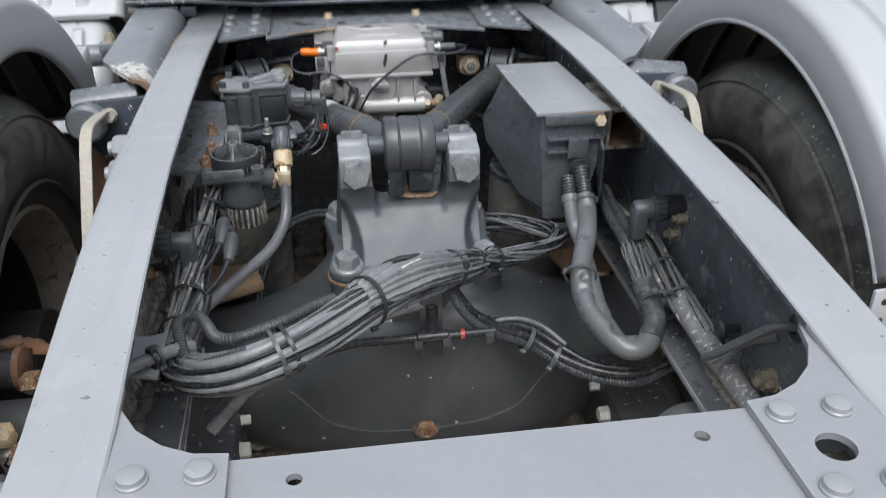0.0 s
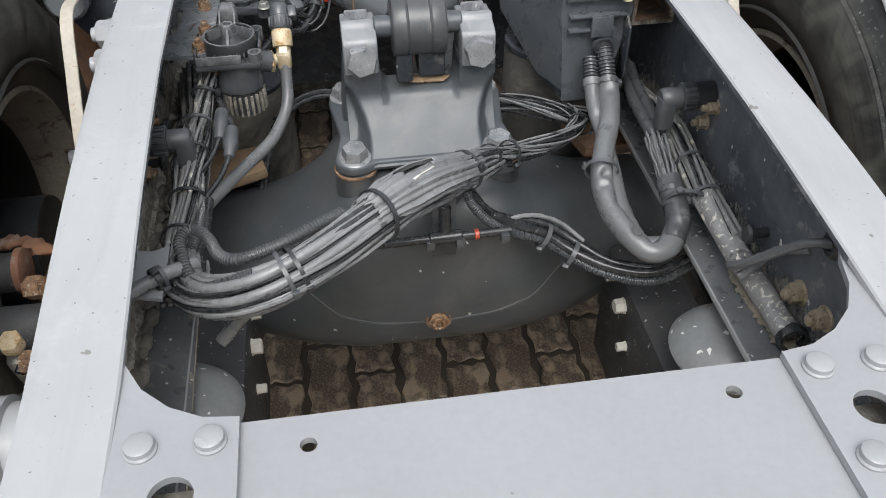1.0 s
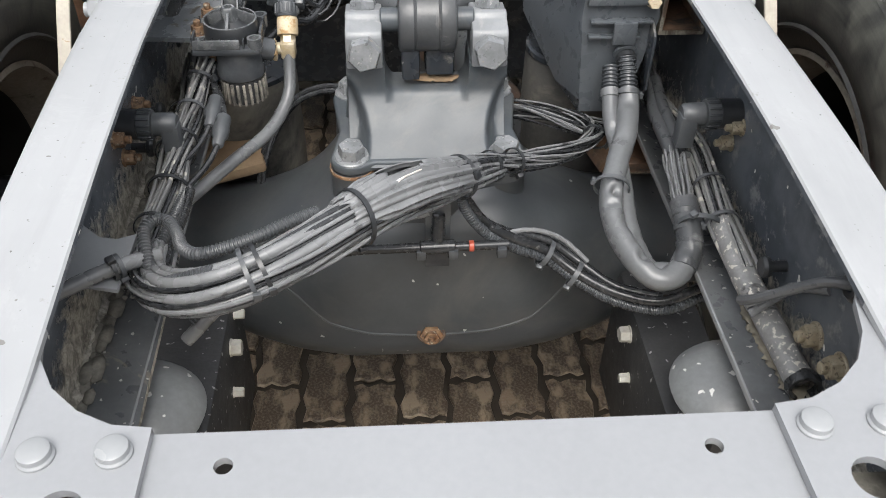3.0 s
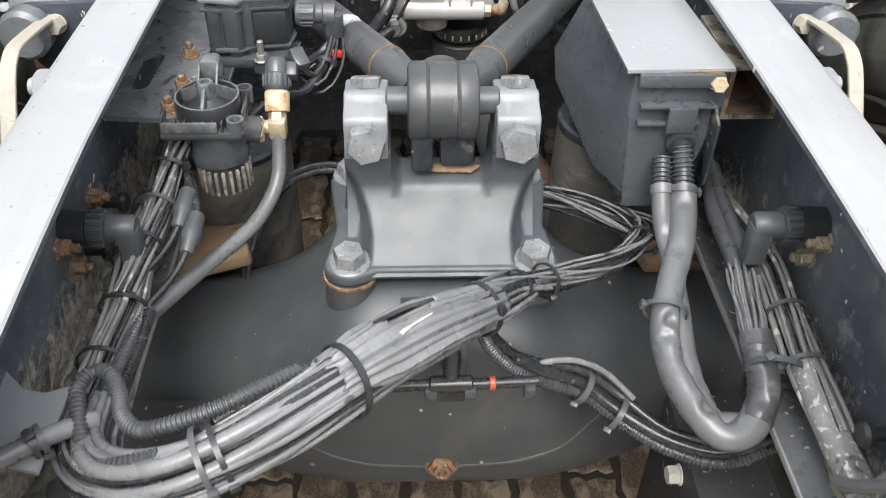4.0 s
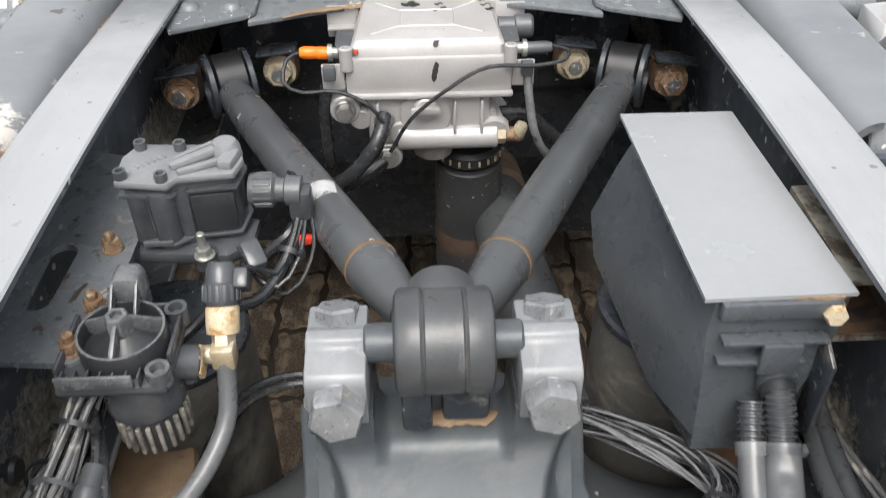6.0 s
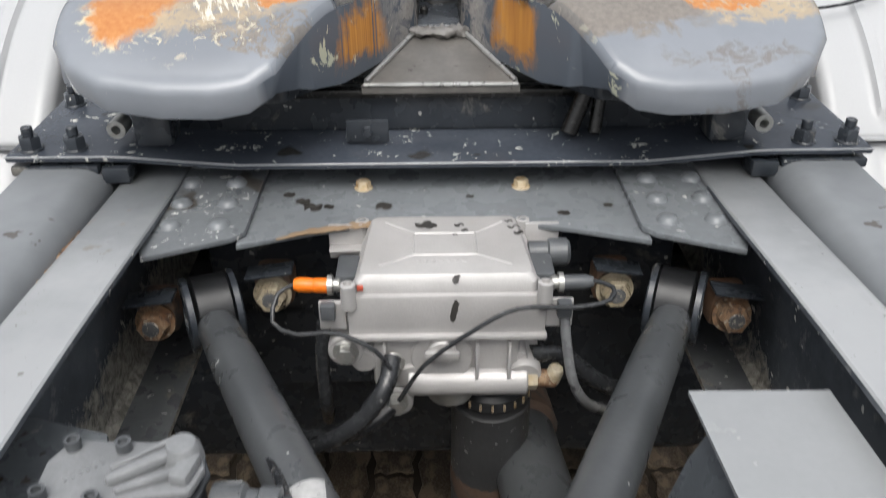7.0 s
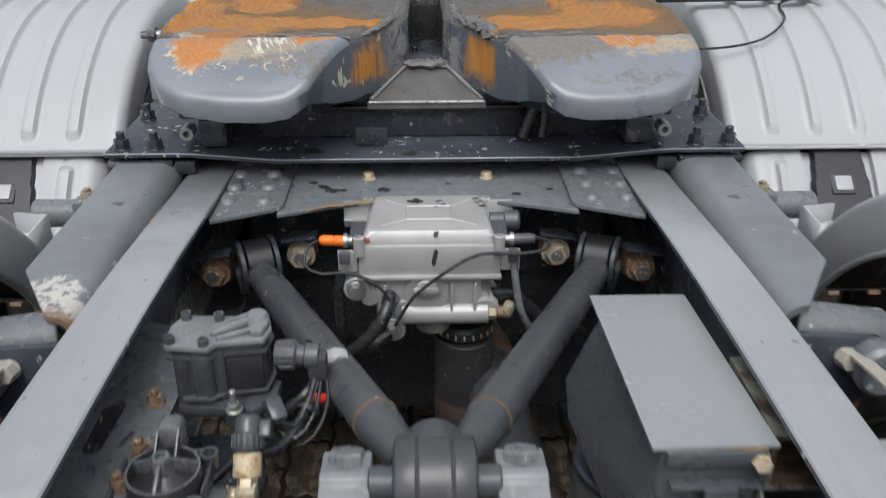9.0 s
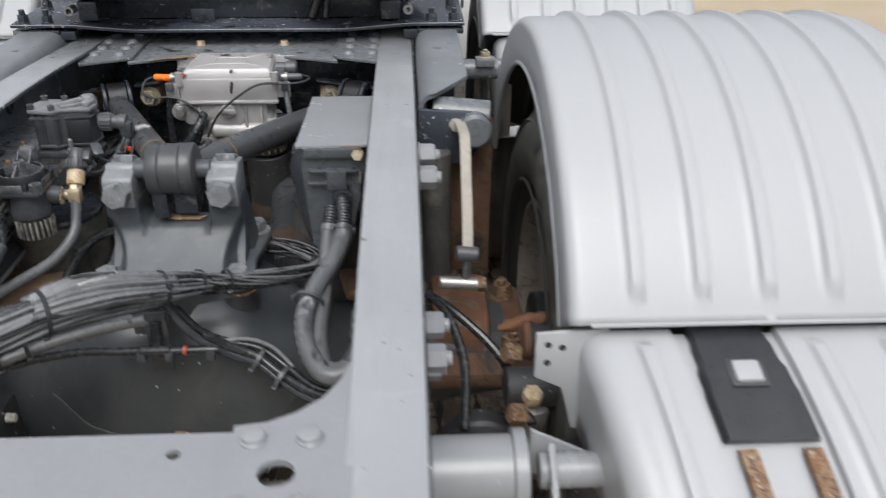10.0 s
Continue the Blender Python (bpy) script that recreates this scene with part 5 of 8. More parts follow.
WELD = surface("rusty_weld", (0.16, 0.1, 0.05), (0.09, 0.07, 0.05), 0.6, scale=60, bump=0.5)
RODPAINT = surface("black_rod_paint", (0.085, 0.09, 0.095), (0.055, 0.059, 0.063), 0.3, spots=(0.5, 0.5, 0.48), spot_at=(0.74, 0.755), spot_scale=50, stains=(0.3, 0.28, 0.26), stain_at=(0.68, 0.72), stain_scale=13)
SEALSTEEL = surface("stained_bolt", (0.3, 0.25, 0.17), (0.42, 0.37, 0.28), 0.5, 0.2, 60, 300, 0.5, stains=(0.11, 0.085, 0.06), stain_at=(0.56, 0.62), stain_scale=190)
control_rod()


# ---- covered cable box on the right ----
def cable_box():
    th = thing("cable_box", "grey plastic cable box under a painted steel lid", "cable box", (0.27, 0.24, 0.8))
    lid = bmesh.new()
    q = [(0.213, 0.073, 0.972), (0.338, 0.073, 0.974), (0.337, 0.4, 0.953), (0.212, 0.404, 0.951)]
    top = [lid.verts.new(v) for v in q]
    low = [lid.verts.new((x, y, z - 0.004)) for x, y, z in q]
    lid.faces.new(top)
    lid.faces.new(low)
    for i in range(4):
        lid.faces.new((top[i], top[(i + 1) % 4], low[(i + 1) % 4], low[i]))
    part("lid", lid, LIDPAINT, th, "light grey steel lid plate")
    # hopper body: tapered front, bulged flank
    b = bmesh.new()
    levels = [(0.968, [(0.225, 0.078), (0.33, 0.078), (0.33, 0.36), (0.22, 0.36)]), (0.93, [(0.222, 0.076), (0.335, 0.076), (0.33, 0.37), (0.205, 0.36)]),
              (0.89, [(0.226, 0.073), (0.325, 0.073), (0.33, 0.38), (0.173, 0.325)]), (0.86, [(0.228, 0.072), (0.318, 0.072), (0.33, 0.38), (0.171, 0.28)]),
              (0.80, [(0.232, 0.071), (0.305, 0.071), (0.33, 0.36), (0.207, 0.14)]), (0.778, [(0.234, 0.073), (0.3, 0.073), (0.32, 0.25), (0.236, 0.1)])]
    rings = [[b.verts.new((x, y, z - 0.065 * (y - 0.07) - (0.004 if z > 0.95 else 0))) for x, y in ring] for z, ring in levels]
    for one, two in zip(rings, rings[1:]):
        for i in range(4):
            b.faces.new((one[i], one[(i + 1) % 4], two[(i + 1) % 4], two[i]))
    b.faces.new(rings[0])
    b.faces.new(rings[-1])
    body = part("body", rounded(b, 0.006, 3, 20), BOXPL, th, "", 25)
    part("front_shelf", box((0.278, 0.068, 0.929), (0.09, 0.014, 0.004), 0.001), BOXPL, body)
    part("front_shelf", box((0.27, 0.068, 0.906), (0.075, 0.014, 0.004), 0.001), BOXPL, body)
    part("latch_tongue", box((0.283, 0.06, 0.913), (0.034, 0.006, 0.034), 0.002), BOXPL, body)
    part("eyelet", lathe([(0.013, -0.003), (0.018, -0.003), (0.018, 0.003), (0.013, 0.003)], (0.291, 0.066, 0.878), (0, 1, 0.3), 24, closed=True), BOXPL, body)
    part("socket", lathe([(0.0, 0), (0.015, 0), (0.015, 0.02), (0.012, 0.02), (0.012, 0.004), (0, 0.004)], (0.291, 0.075, 0.877), (0, -1, -0.3), 24), BLACK, body)
    part("top_strip", box((0.277, 0.071, 0.96), (0.1, 0.008, 0.018), 0.003), BOXPL, body)
    bolt(th, (0.32, 0.074, 0.957), (0, -1, 0.1), 0.017, SEAL, 0.012, 1.3)
    part("rust_lip", lumpy([(0.285, 0.0735, 0.9695), (0.31, 0.0735, 0.97), (0.334, 0.075, 0.971)], 0.0028, 7.7, 0.6, 0.003, 0.9), TANRUST, th, "flaking rust on the lid's lip", 80)
    # bracket that holds it on the rail: square channel, and a drilled strip
    ch = bmesh.new()
    prof_x = [(0.345, 0.962), (0.413, 0.965), (0.413, 0.89), (0.345, 0.89)]
    outr = [[ch.verts.new((x, y, z)) for x, z in prof_x] for y in (0.1, 0.24)]
    innr = [[ch.verts.new((0.379 + (x - 0.379) * 0.84, y, 0.927 + (z - 0.927) * 0.84)) for x, z in prof_x] for y in (0.1, 0.24)]
    for i in range(4):
        j = (i + 1) % 4
        ch.faces.new((outr[0][i], outr[0][j], outr[1][j], outr[1][i]))
        ch.faces.new((innr[0][i], innr[0][j], innr[1][j], innr[1][i]))
        ch.faces.new((outr[0][i], outr[0][j], innr[0][j], innr[0][i]))
        ch.faces.new((outr[1][i], outr[1][j], innr[1][j], innr[1][i]))
    chb = part("channel_bracket", ch, DIRTYCH, th, "dirty rusty square channel")
    # rusty inner faces in a darker tone for shade, with an added back sheet
    for cx, cz, w, h in ((0.379, 0.9575, 0.054, 0.002), (0.379, 0.897, 0.054, 0.002), (0.3515, 0.927, 0.002, 0.058), (0.4065, 0.927, 0.002, 0.058)):
        part("rusty_shaded_inside", box((cx, 0.166, cz), (w, 0.128, h), 0.0005), RUSTPLATE, chb, "rusty inner face, darkened for the shade inside")
    part("rusty_shaded_inside", box((0.379, 0.235, 0.927), (0.056, 0.004, 0.06), 0.0005), RUSTPLATE, chb, "rusty inner face, darkened for the shade inside")
    st = prism([(0.045, 0.915), (0.075, 0.93), (0.075, 0.83), (0.06, 0.815), (0.045, 0.83)], "x", 0.322, 0.326, 0.001)
    strip = part("drilled_strip", st, DARKPAINT, th)
    # black pegs stand for the dark inside the strip's holes
    for z in (0.895, 0.878):
        part("strip_hole_dark", rod((0.3205, 0.06, z), (0.3275, 0.06, z), 0.004, seg=12, chamfer=0), BLACK, strip)
    return th


BOXPL = surface("grey_moulded_plastic", (0.082, 0.091, 0.101), (0.066, 0.074, 0.083), 0.29, scale=14, fine=260, bump=0.2, spots=(0.5, 0.5, 0.5), spot_at=(0.73, 0.745), spot_scale=34)
DIRTYCH = surface("dirty_channel", (0.3, 0.285, 0.24), (0.24, 0.225, 0.19), 0.7, scale=18, fine=160, bump=0.5, stains=(0.08, 0.06, 0.045), stain_at=(0.5, 0.6), stain_scale=26)
cable_box()


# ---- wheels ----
# near-black that paints in the shade inside mudguards and rim wells
INSIDESHADE = surface("shaded_inside_black", (0.01, 0.01, 0.011), (0.016, 0.0155, 0.015), 0.7, scale=6, stains=(0.03, 0.029, 0.027), stain_at=(0.62, 0.76), stain_scale=5)
def wheel(s, yc, zc=0.5):
    th = thing("wheel", "twin truck wheel with dusty black tyres and a rust-brown rim", "wheel", (s * 0.93, yc, zc), "truck wheels")
    prof = [(0.29, 0.02), (0.31, 0.004), (0.36, -0.012), (0.42, -0.014), (0.455, 0.0), (0.485, 0.022), (0.497, 0.04), (0.5, 0.14), (0.497, 0.24), (0.485, 0.262), (0.455, 0.284), (0.36, 0.296), (0.29, 0.27)]
    for x in (0.655, 0.965):
        tyre = part("tyre", lathe(prof, (s * x, yc, zc), (s, 0, 0), 72), TYRE, th)
        part("shoulder_ring", lathe([(0.452, -0.001), (0.456, -0.006), (0.46, -0.001)], (s * x, yc, zc), (s, 0, 0), 72), TYRE, tyre)
        part("bead_ring", lathe([(0.33, -0.010), (0.335, -0.016), (0.34, -0.0115)], (s * x, yc, zc), (s, 0, 0), 72), TYRE, tyre)
        part("rim", lathe([(0.292, 0.025), (0.295, 0.012), (0.285, 0.01), (0.278, 0.03), (0.262, 0.06), (0.258, 0.1)], (s * x, yc, zc), (s, 0, 0), 64), RIM, tyre, "rust-brown steel rim")
        part("rim_well", lathe([(0.258, 0.1), (0.255, 0.25), (0.1, 0.27), (0.1, 0.29), (0.27, 0.28)], (s * x, yc, zc), (s, 0, 0), 48), INSIDESHADE, tyre, "rim well blackened for its deep shade")
    part("hub", rod((s * 0.66, yc, zc), (s * 1.2, yc, zc), 0.1), BLACK, th)
    return th


RIM = surface("rust_brown_rim", (0.19, 0.165, 0.135), (0.26, 0.24, 0.205), 0.75, 0.0, 16, 180, 0.5, stains=(0.07, 0.045, 0.03), stain_at=(0.55, 0.65), stain_scale=20)
for yc in (0.16, 1.53):
    for s in (-1, 1):
        wheel(s, yc)


# ---- mudguards ----
RIB_AT = (-0.019, -0.016, -0.012, 0.0, 0.006, 0.008, 0.01, 0.0145, 0.0175)


def rib(d):
    """Height of a rib at a distance from its crest: a slow rise, then a sharp fall into a shallow groove."""
    return float(np.interp(d, RIB_AT, [0.0, 0.003, 0.009, 0.0095, 0.008, -0.003, -0.011, -0.01, 0.0]))


def mudguard(s, yc, zc, r, a0, a1, group):
    """A ribbed quarter shell with a turned-in flank, from a0 to a1 degrees above the wheel."""
    th = thing("mudguard", "pale grey plastic mudguard with raised ribs, curved over the truck wheel", "mudguard", (s * 0.93, yc, zc), group)
    x0, x1 = 0.622, 1.245
    ribs = [0.72 + 0.091 * k for k in range(6)]
    # stations across: flank from its lip up to the crown, then across
    cross = [(x0 + 0.004, -0.088), (x0, -0.08), (x0, -0.05)]
    cross += [(x0 + 0.018 - 0.018 * math.cos(radians(a)), -0.018 + 0.018 * math.sin(radians(a))) for a in (0, 20, 40, 60, 80)]
    cross += [(x, 0.0) for x in sorted({x0 + 0.021, x0 + 0.03, *(q + d for q in ribs for d in RIB_AT), *(x0 + 0.04 + 0.03 * k for k in range(19))}) if x < x1 - 0.03]
    cross += [(x1 - 0.025, 0.0), (x1 - 0.008, -0.01), (x1, -0.03), (x1, -0.08)]
    b = bmesh.new()
    rings = []
    n = 110
    for k in range(n + 1):
        a = a0 + (a1 - a0) * k / n
        ends = min(a - a0, a1 - a)
        ring = []
        for x, d in cross:
            h = d
            if d == 0.0:
                fade = min(1.0, max(0.0, (ends - 3.2) / 0.8))
                h += fade * max(rib(x - q) for q in ribs)
            rr = r + h
            ring.append(b.verts.new((s * x, yc + rr * math.cos(radians(a)), zc + rr * math.sin(radians(a)))))
        rings.append(ring)
    for one, two in zip(rings, rings[1:]):
        for i in range(len(cross) - 1):
            b.faces.new((one[i], one[i + 1], two[i + 1], two[i]))
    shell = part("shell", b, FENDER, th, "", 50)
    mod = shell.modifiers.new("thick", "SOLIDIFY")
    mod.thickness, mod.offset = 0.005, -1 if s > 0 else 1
    # inner faces of the pale shell blackened for the shade under it
    shell.data.materials.append(INSIDESHADE)
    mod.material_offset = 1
    # turned edges: a bead along each rim and a stiffening lip across each end
    for name, x, d in (("inner_bead", x0 + 0.003, -0.086), ("outer_bead", x1, -0.08)):
        line = [(s * x, yc + (r + d) * math.cos(radians(a0 + (a1 - a0) * k / 60)), zc + (r + d) * math.sin(radians(a0 + (a1 - a0) * k / 60))) for k in range(61)]
        part(name, tube(line, 0.005, 8), FENDER, th)
    for a in (a0, a1):
        line = [(s * (x0 + 0.03 + (x1 - x0 - 0.06) * k / 12), yc + (r - 0.003) * math.cos(radians(a)), zc + (r - 0.003) * math.sin(radians(a))) for k in range(13)]
        part("end_lip", tube(line, 0.004, 8), FENDER, th)
    return th, shell


def mudguard_foot(s, y0, z0, slope, length, group, x0=0.66, xs=0.87, flare=0.0):
    """The lower section behind a wheel: a ribbed apron from (y0, z0) down to the rear, with a rubber latch strap."""
    th = thing("mudguard_section", "pale grey lower mudguard section held by a black rubber latch", "mudguard", (s * 0.93, y0, z0), group)
    x1 = 1.245
    ribs = [xs - 0.115, xs + 0.12, xs + 0.22, xs + 0.32]
    cross = [(x0 - 0.002, -0.16), (x0, -0.12), (x0, -0.06)] + [(x0 + 0.035 - 0.035 * math.cos(radians(a)), -0.035 + 0.035 * math.sin(radians(a))) for a in (0, 22, 45, 67, 90)]
    cross += [(x, 0.0) for x in sorted({x0 + 0.041, xs - 0.074, xs - 0.072, xs + 0.072, xs + 0.074, *(q + d for q in ribs for d in RIB_AT), *(x0 + 0.045 + 0.03 * k for k in range(19))}) if x0 + 0.04 < x < x1 - 0.03]
    cross += [(x1 - 0.02, -0.004), (x1, -0.03), (x1, -0.08)]

    def point(d, h):
        """A point d along the apron and h out of it."""
        a = radians(slope + 70 * d)
        m = radians(slope + 35 * d)
        return y0 - d * math.cos(m) - h * math.sin(a), z0 - d * math.sin(m) + h * math.cos(a)

    b = bmesh.new()
    rings = []
    for k in range(61):
        d = length * k / 60
        ring = []
        for x, h in cross:
            if h == 0.0:
                fade = min(1.0, max(0.0, (d - 0.03) / 0.01))
                h += fade * max(rib(x - q) for q in ribs)
                if abs(x - xs) < 0.073:
                    h -= 0.012
            if k == 0:
                h -= 0.012
            y, z = point(d, h)
            ring.append(b.verts.new((s * (x + flare * d), y, z)))
        rings.append(ring)
    for one, two in zip(rings, rings[1:]):
        for i in range(len(cross) - 1):
            b.faces.new((one[i], one[i + 1], two[i + 1], two[i]))
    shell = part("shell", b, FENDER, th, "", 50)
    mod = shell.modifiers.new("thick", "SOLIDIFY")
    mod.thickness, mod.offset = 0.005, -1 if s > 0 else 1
    # inner faces blackened here too, as shade under the apron
    shell.data.materials.append(INSIDESHADE)
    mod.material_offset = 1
    st = bmesh.new()
    rows = []
    for k in range(15):
        d = 0.004 + 0.0125 * k
        w = (0.052, 0.055, 0.06, 0.062)[min(3, k // 3)]
        rows.append([st.verts.new((s * (xs + w * q + flare * d), *point(d, e))) for q, e in ((-1, -0.008), (-0.93, 0.006), (0.93, 0.006), (1, -0.008))])
    for one, two in zip(rows, rows[1:]):
        for i in range(3):
            st.faces.new((one[i], one[i + 1], two[i + 1], two[i]))
    st.faces.new(rows[-1])
    strap = part("latch_strap", st, BLACK, th, "black rubber latch strap", 30)
    y, z = point(0.085, 0.008)
    hk = box((0, 0, 0), (0.036, 0.034, 0.01), 0.004)
    hk.transform(Matrix.Translation((s * (xs + flare * 0.085), y, z)) @ Matrix.Rotation(radians(slope), 4, "X"))
    part("latch_hook", hk, FENDER, strap, "pale latch hook")
    for dx in (-0.038, 0.045):
        hg = bmesh.new()
        rw = [[hg.verts.new((s * (xs + dx + q + flare * (0.19 + 0.02 * k)), *point(0.19 + 0.02 * k, e))) for q, e in ((-0.012, -0.004), (-0.011, 0.004), (0.011, 0.004), (0.012, -0.004))] for k in range(7)]
        for one, two in zip(rw, rw[1:]):
            for i in range(3):
                hg.faces.new((one[i], one[i + 1], two[i + 1], two[i]))
        part("hinge_strip", hg, RUSTY, th, "rusty hinge strip", 30)
    y, z = point(0.085, 0.005)
    hk = box((0, 0, 0), (0.05, 0.046, 0.006), 0.003)
    hk.transform(Matrix.Translation((s * (xs + flare * 0.085), y, z)) @ Matrix.Rotation(radians(slope), 4, "X"))
    part("latch_frame", hk, BLACKGREY0, strap)
    return th


BLACKGREY0 = surface("worn_rubber", (0.05, 0.052, 0.055), (0.07, 0.072, 0.075), 0.6, scale=20, bump=0.2)
for s in (-1, 1):
    mudguard(s, 0.16, 0.53, 0.625, 22, 146, "rear axle mudguards")
    mudguard(s, 1.53, 0.52, 0.605, 30, 140, "front axle mudguards")
    mudguard_foot(s, -0.335, 0.862, 15, 0.42, "mudguard sections", 0.64, 0.838, 0.13)
    mudguard_foot(s, 1.085, 0.9, 40, 0.3, "mudguard sections", 0.66, 0.85)


# ---- valve bracket, relay valve and modulator on the left ----
def valve_bracket():
    th = thing("valve_bracket", "dark steel shelf with a slot and rusty bolts on the rail", "bracket", (-0.37, 0.2, 0.89))
    edge = [(-0.415, 0.115), (-0.405, 0.105), (-0.325, 0.098), (-0.31, 0.11), (-0.305, 0.36), (-0.32, 0.42), (-0.415, 0.45)]
    slot = [(-0.38 + 0.0125 * math.cos(radians(a)), 0.181 + 0.0125 * math.sin(radians(a))) for a in range(180, 361, 20)] + [(-0.378 + 0.0145 * math.cos(radians(a)), 0.252 + 0.0145 * math.sin(radians(a))) for a in range(0, 181, 20)]
    b = bmesh.new()
    z0, z1 = 0.889, 0.896
    outer = [[b.verts.new((x, y, z)) for x, y in edge] for z in (z0, z1)]
    inner = [[b.verts.new((x, y, z)) for x, y in slot] for z in (z0, z1)]
    for o, i in zip(outer, inner):
        es = [b.edges.new((q[k], q[(k + 1) % len(q)])) for q in (o, i) for k in range(len(q))]
        bmesh.ops.triangle_fill(b, use_beauty=True, edges=es)
    for q in (outer, inner):
        n = len(q[0])
        for k in range(n):
            b.faces.new((q[0][k], q[0][(k + 1) % n], q[1][(k + 1) % n], q[1][k]))
    part("shelf", b, SHELF, th, "", 30)
    for x, y in ((-0.329, 0.258), (-0.322, 0.17), (-0.328, 0.115)):
        bolt(th, (x, y, 0.896), (0, 0, 1), 0.017, RUSTY, 0.01, 1.35, 0.008)
    bolt(th, (-0.31, 0.108, 0.868), (0, 0, -1), 0.015, RUSTY, 0.008, 1.3)
    return th


SHELF = surface("scraped_shelf_paint", (0.15, 0.162, 0.175), (0.12, 0.13, 0.14), 0.28, stains=(0.34, 0.33, 0.29), stain_at=(0.62, 0.66), stain_scale=30, spots=(0.05, 0.04, 0.03), spot_at=(0.68, 0.7), spot_scale=60)
valve_bracket()


COVERPL = surface("pale_cast_cover", (0.225, 0.232, 0.24), (0.15, 0.156, 0.163), 0.34, scale=30, fine=320, bump=0.3, stains=(0.5, 0.5, 0.48), stain_at=(0.66, 0.74), stain_scale=30)


CAPGREY = surface("pale_cap_grey", (0.15, 0.156, 0.162), (0.06, 0.064, 0.068), 0.26, scale=45, fine=320, bump=0.2)


def relay_valve():
    th = thing("relay_valve", "black plastic air relay valve with a spoked round cap", "valve", (-0.285, 0.125, 0.8))
    c = Vector((-0.281, 0.118, 0))
    o = Vector((c.x - 0.004, c.y, 0))
    body = part("flange", box((o.x, o.y, 0.886), (0.098, 0.094, 0.012), 0.005), BLACKGREY, th)
    # raised rim round the flange, in four walls with gaps at the screw bosses; paler in front
    for dx, dy, w, d in ((-0.012, -0.045, 0.066, 0.004), (-0.047, 0.0, 0.004, 0.07), (0.047, 0.004, 0.004, 0.05), (0.0, 0.045, 0.07, 0.004)):
        part("flange_rim", box((o.x + dx, o.y + dy, 0.898), (w, d, 0.014), 0.0015), CAPGREY if dy < 0 else BLACKGREY, body)
    for k in range(7):
        part("flange_web", box((o.x - 0.04 + 0.011 * k, o.y - 0.04, 0.898), (0.002, 0.012, 0.012), 0.0006), BLACKGREY, body)
    for dx, dy in ((0.041, 0.04), (0.041, -0.036)):
        part("screw_boss", lathe([(0.0, 0), (0.0105, 0), (0.0105, 0.0185), (0.0068, 0.0185), (0.006, 0.01), (0, 0.01)], (o.x + dx, o.y + dy, 0.886), (0, 0, 1), 20), CAPGREY if dy < 0 else BLACKGREY, body)
    cap = lathe([(0.039, 0.884), (0.0395, 0.9), (0.0385, 0.914), (0.0375, 0.916), (0.0358, 0.916), (0.035, 0.914), (0.034, 0.902), (0.02, 0.9), (0.0, 0.901)], (c.x, c.y, 0), (0, 0, 1), 44)
    cap = part("cap", cap, BLACK, th)
    # pale ring laid on the cap's rim as its highlight
    part("cap_rim", lathe([(0.0359, 0.9162), (0.0383, 0.9162), (0.0383, 0.9175), (0.0359, 0.9175)], (c.x, c.y, 0), (0, 0, 1), 44, closed=True), CAPGREY, cap)
    part("cap_cone", lathe([(0.0345, 0.901), (0.024, 0.906), (0.012, 0.915), (0.0, 0.915)], (c.x, c.y, 0), (0, 0, 1), 32), BLACK, cap)
    part("cap_hub", lathe([(0.0125, -0.004), (0.0115, 0.017), (0.0095, 0.0195), (0.006, 0.0195), (0.0055, 0.015), (0, 0.015)], (c.x, c.y, 0.915), (0, 0, 1), 6), CAPGREY, cap)
    for a in (20, 160, 270):
        q = prism([(0.007, -0.016), (0.007, 0.012), (0.013, 0.01), (0.037, -0.003), (0.037, -0.016)], "y", -0.0022, 0.0022, 0.0008)
        q.transform(Matrix.Translation((c.x, c.y, 0.919)) @ Matrix.Rotation(radians(a), 4, "Z"))
        part("cap_spoke", q, CAPGREY, cap)
    tower = prism([(-0.013, 0.895), (-0.014, 0.934), (-0.01, 0.942), (0.01, 0.942), (0.014, 0.934), (0.013, 0.895)], "y", c.y + 0.036, c.y + 0.062, 0.004)
    tower.transform(Matrix.Translation((c.x - 0.002, 0, 0)))
    part("side_neck", tower, CAPGREY, th)
    for q in (-1, 1):
        part("neck_web", prism([(c.y + 0.012, 0.917), (c.y + 0.04, 0.917), (c.y + 0.04, 0.939)], "x", c.x - 0.002 + q * 0.011 - 0.0015, c.x - 0.002 + q * 0.011 + 0.0015, 0.0005), CAPGREY, th)
    part("barrel", lathe([(0.034, 0.88), (0.034, 0.852), (0.036, 0.848), (0.036, 0.835), (0.033, 0.832), (0, 0.832)], (c.x + 0.006, c.y - 0.005, 0), (0, 0, 1), 36), BLACKGREY, th)
    part("silencer", lathe([(0.03, 0.832), (0.03, 0.796), (0.026, 0.792), (0, 0.792)], (c.x + 0.008, c.y - 0.008, 0), (0, 0, 1), 32), BLACK, th)
    for k in range(22):
        a = 2 * math.pi * k / 22
        q = box((0.0318, 0, 0), (0.005, 0.0042, 0.034), 0.001)
        q.transform(Matrix.Translation((c.x + 0.008, c.y - 0.008, 0.812)) @ Matrix.Rotation(a, 4, "Z"))
        part("silencer_rib", q, DUSTRIB, th)
    port = part("side_port", rod((c.x + 0.03, c.y + 0.006, 0.868), (c.x + 0.055, c.y + 0.012, 0.86), 0.017), BLACKGREY, th)
    part("port_ring", lathe([(0.015, 0), (0.0165, 0.002), (0.0165, 0.006), (0.012, 0.008)], (c.x + 0.053, c.y + 0.012, 0.86), (1, 0.1, 0), 6), SEAL, port)
    return th


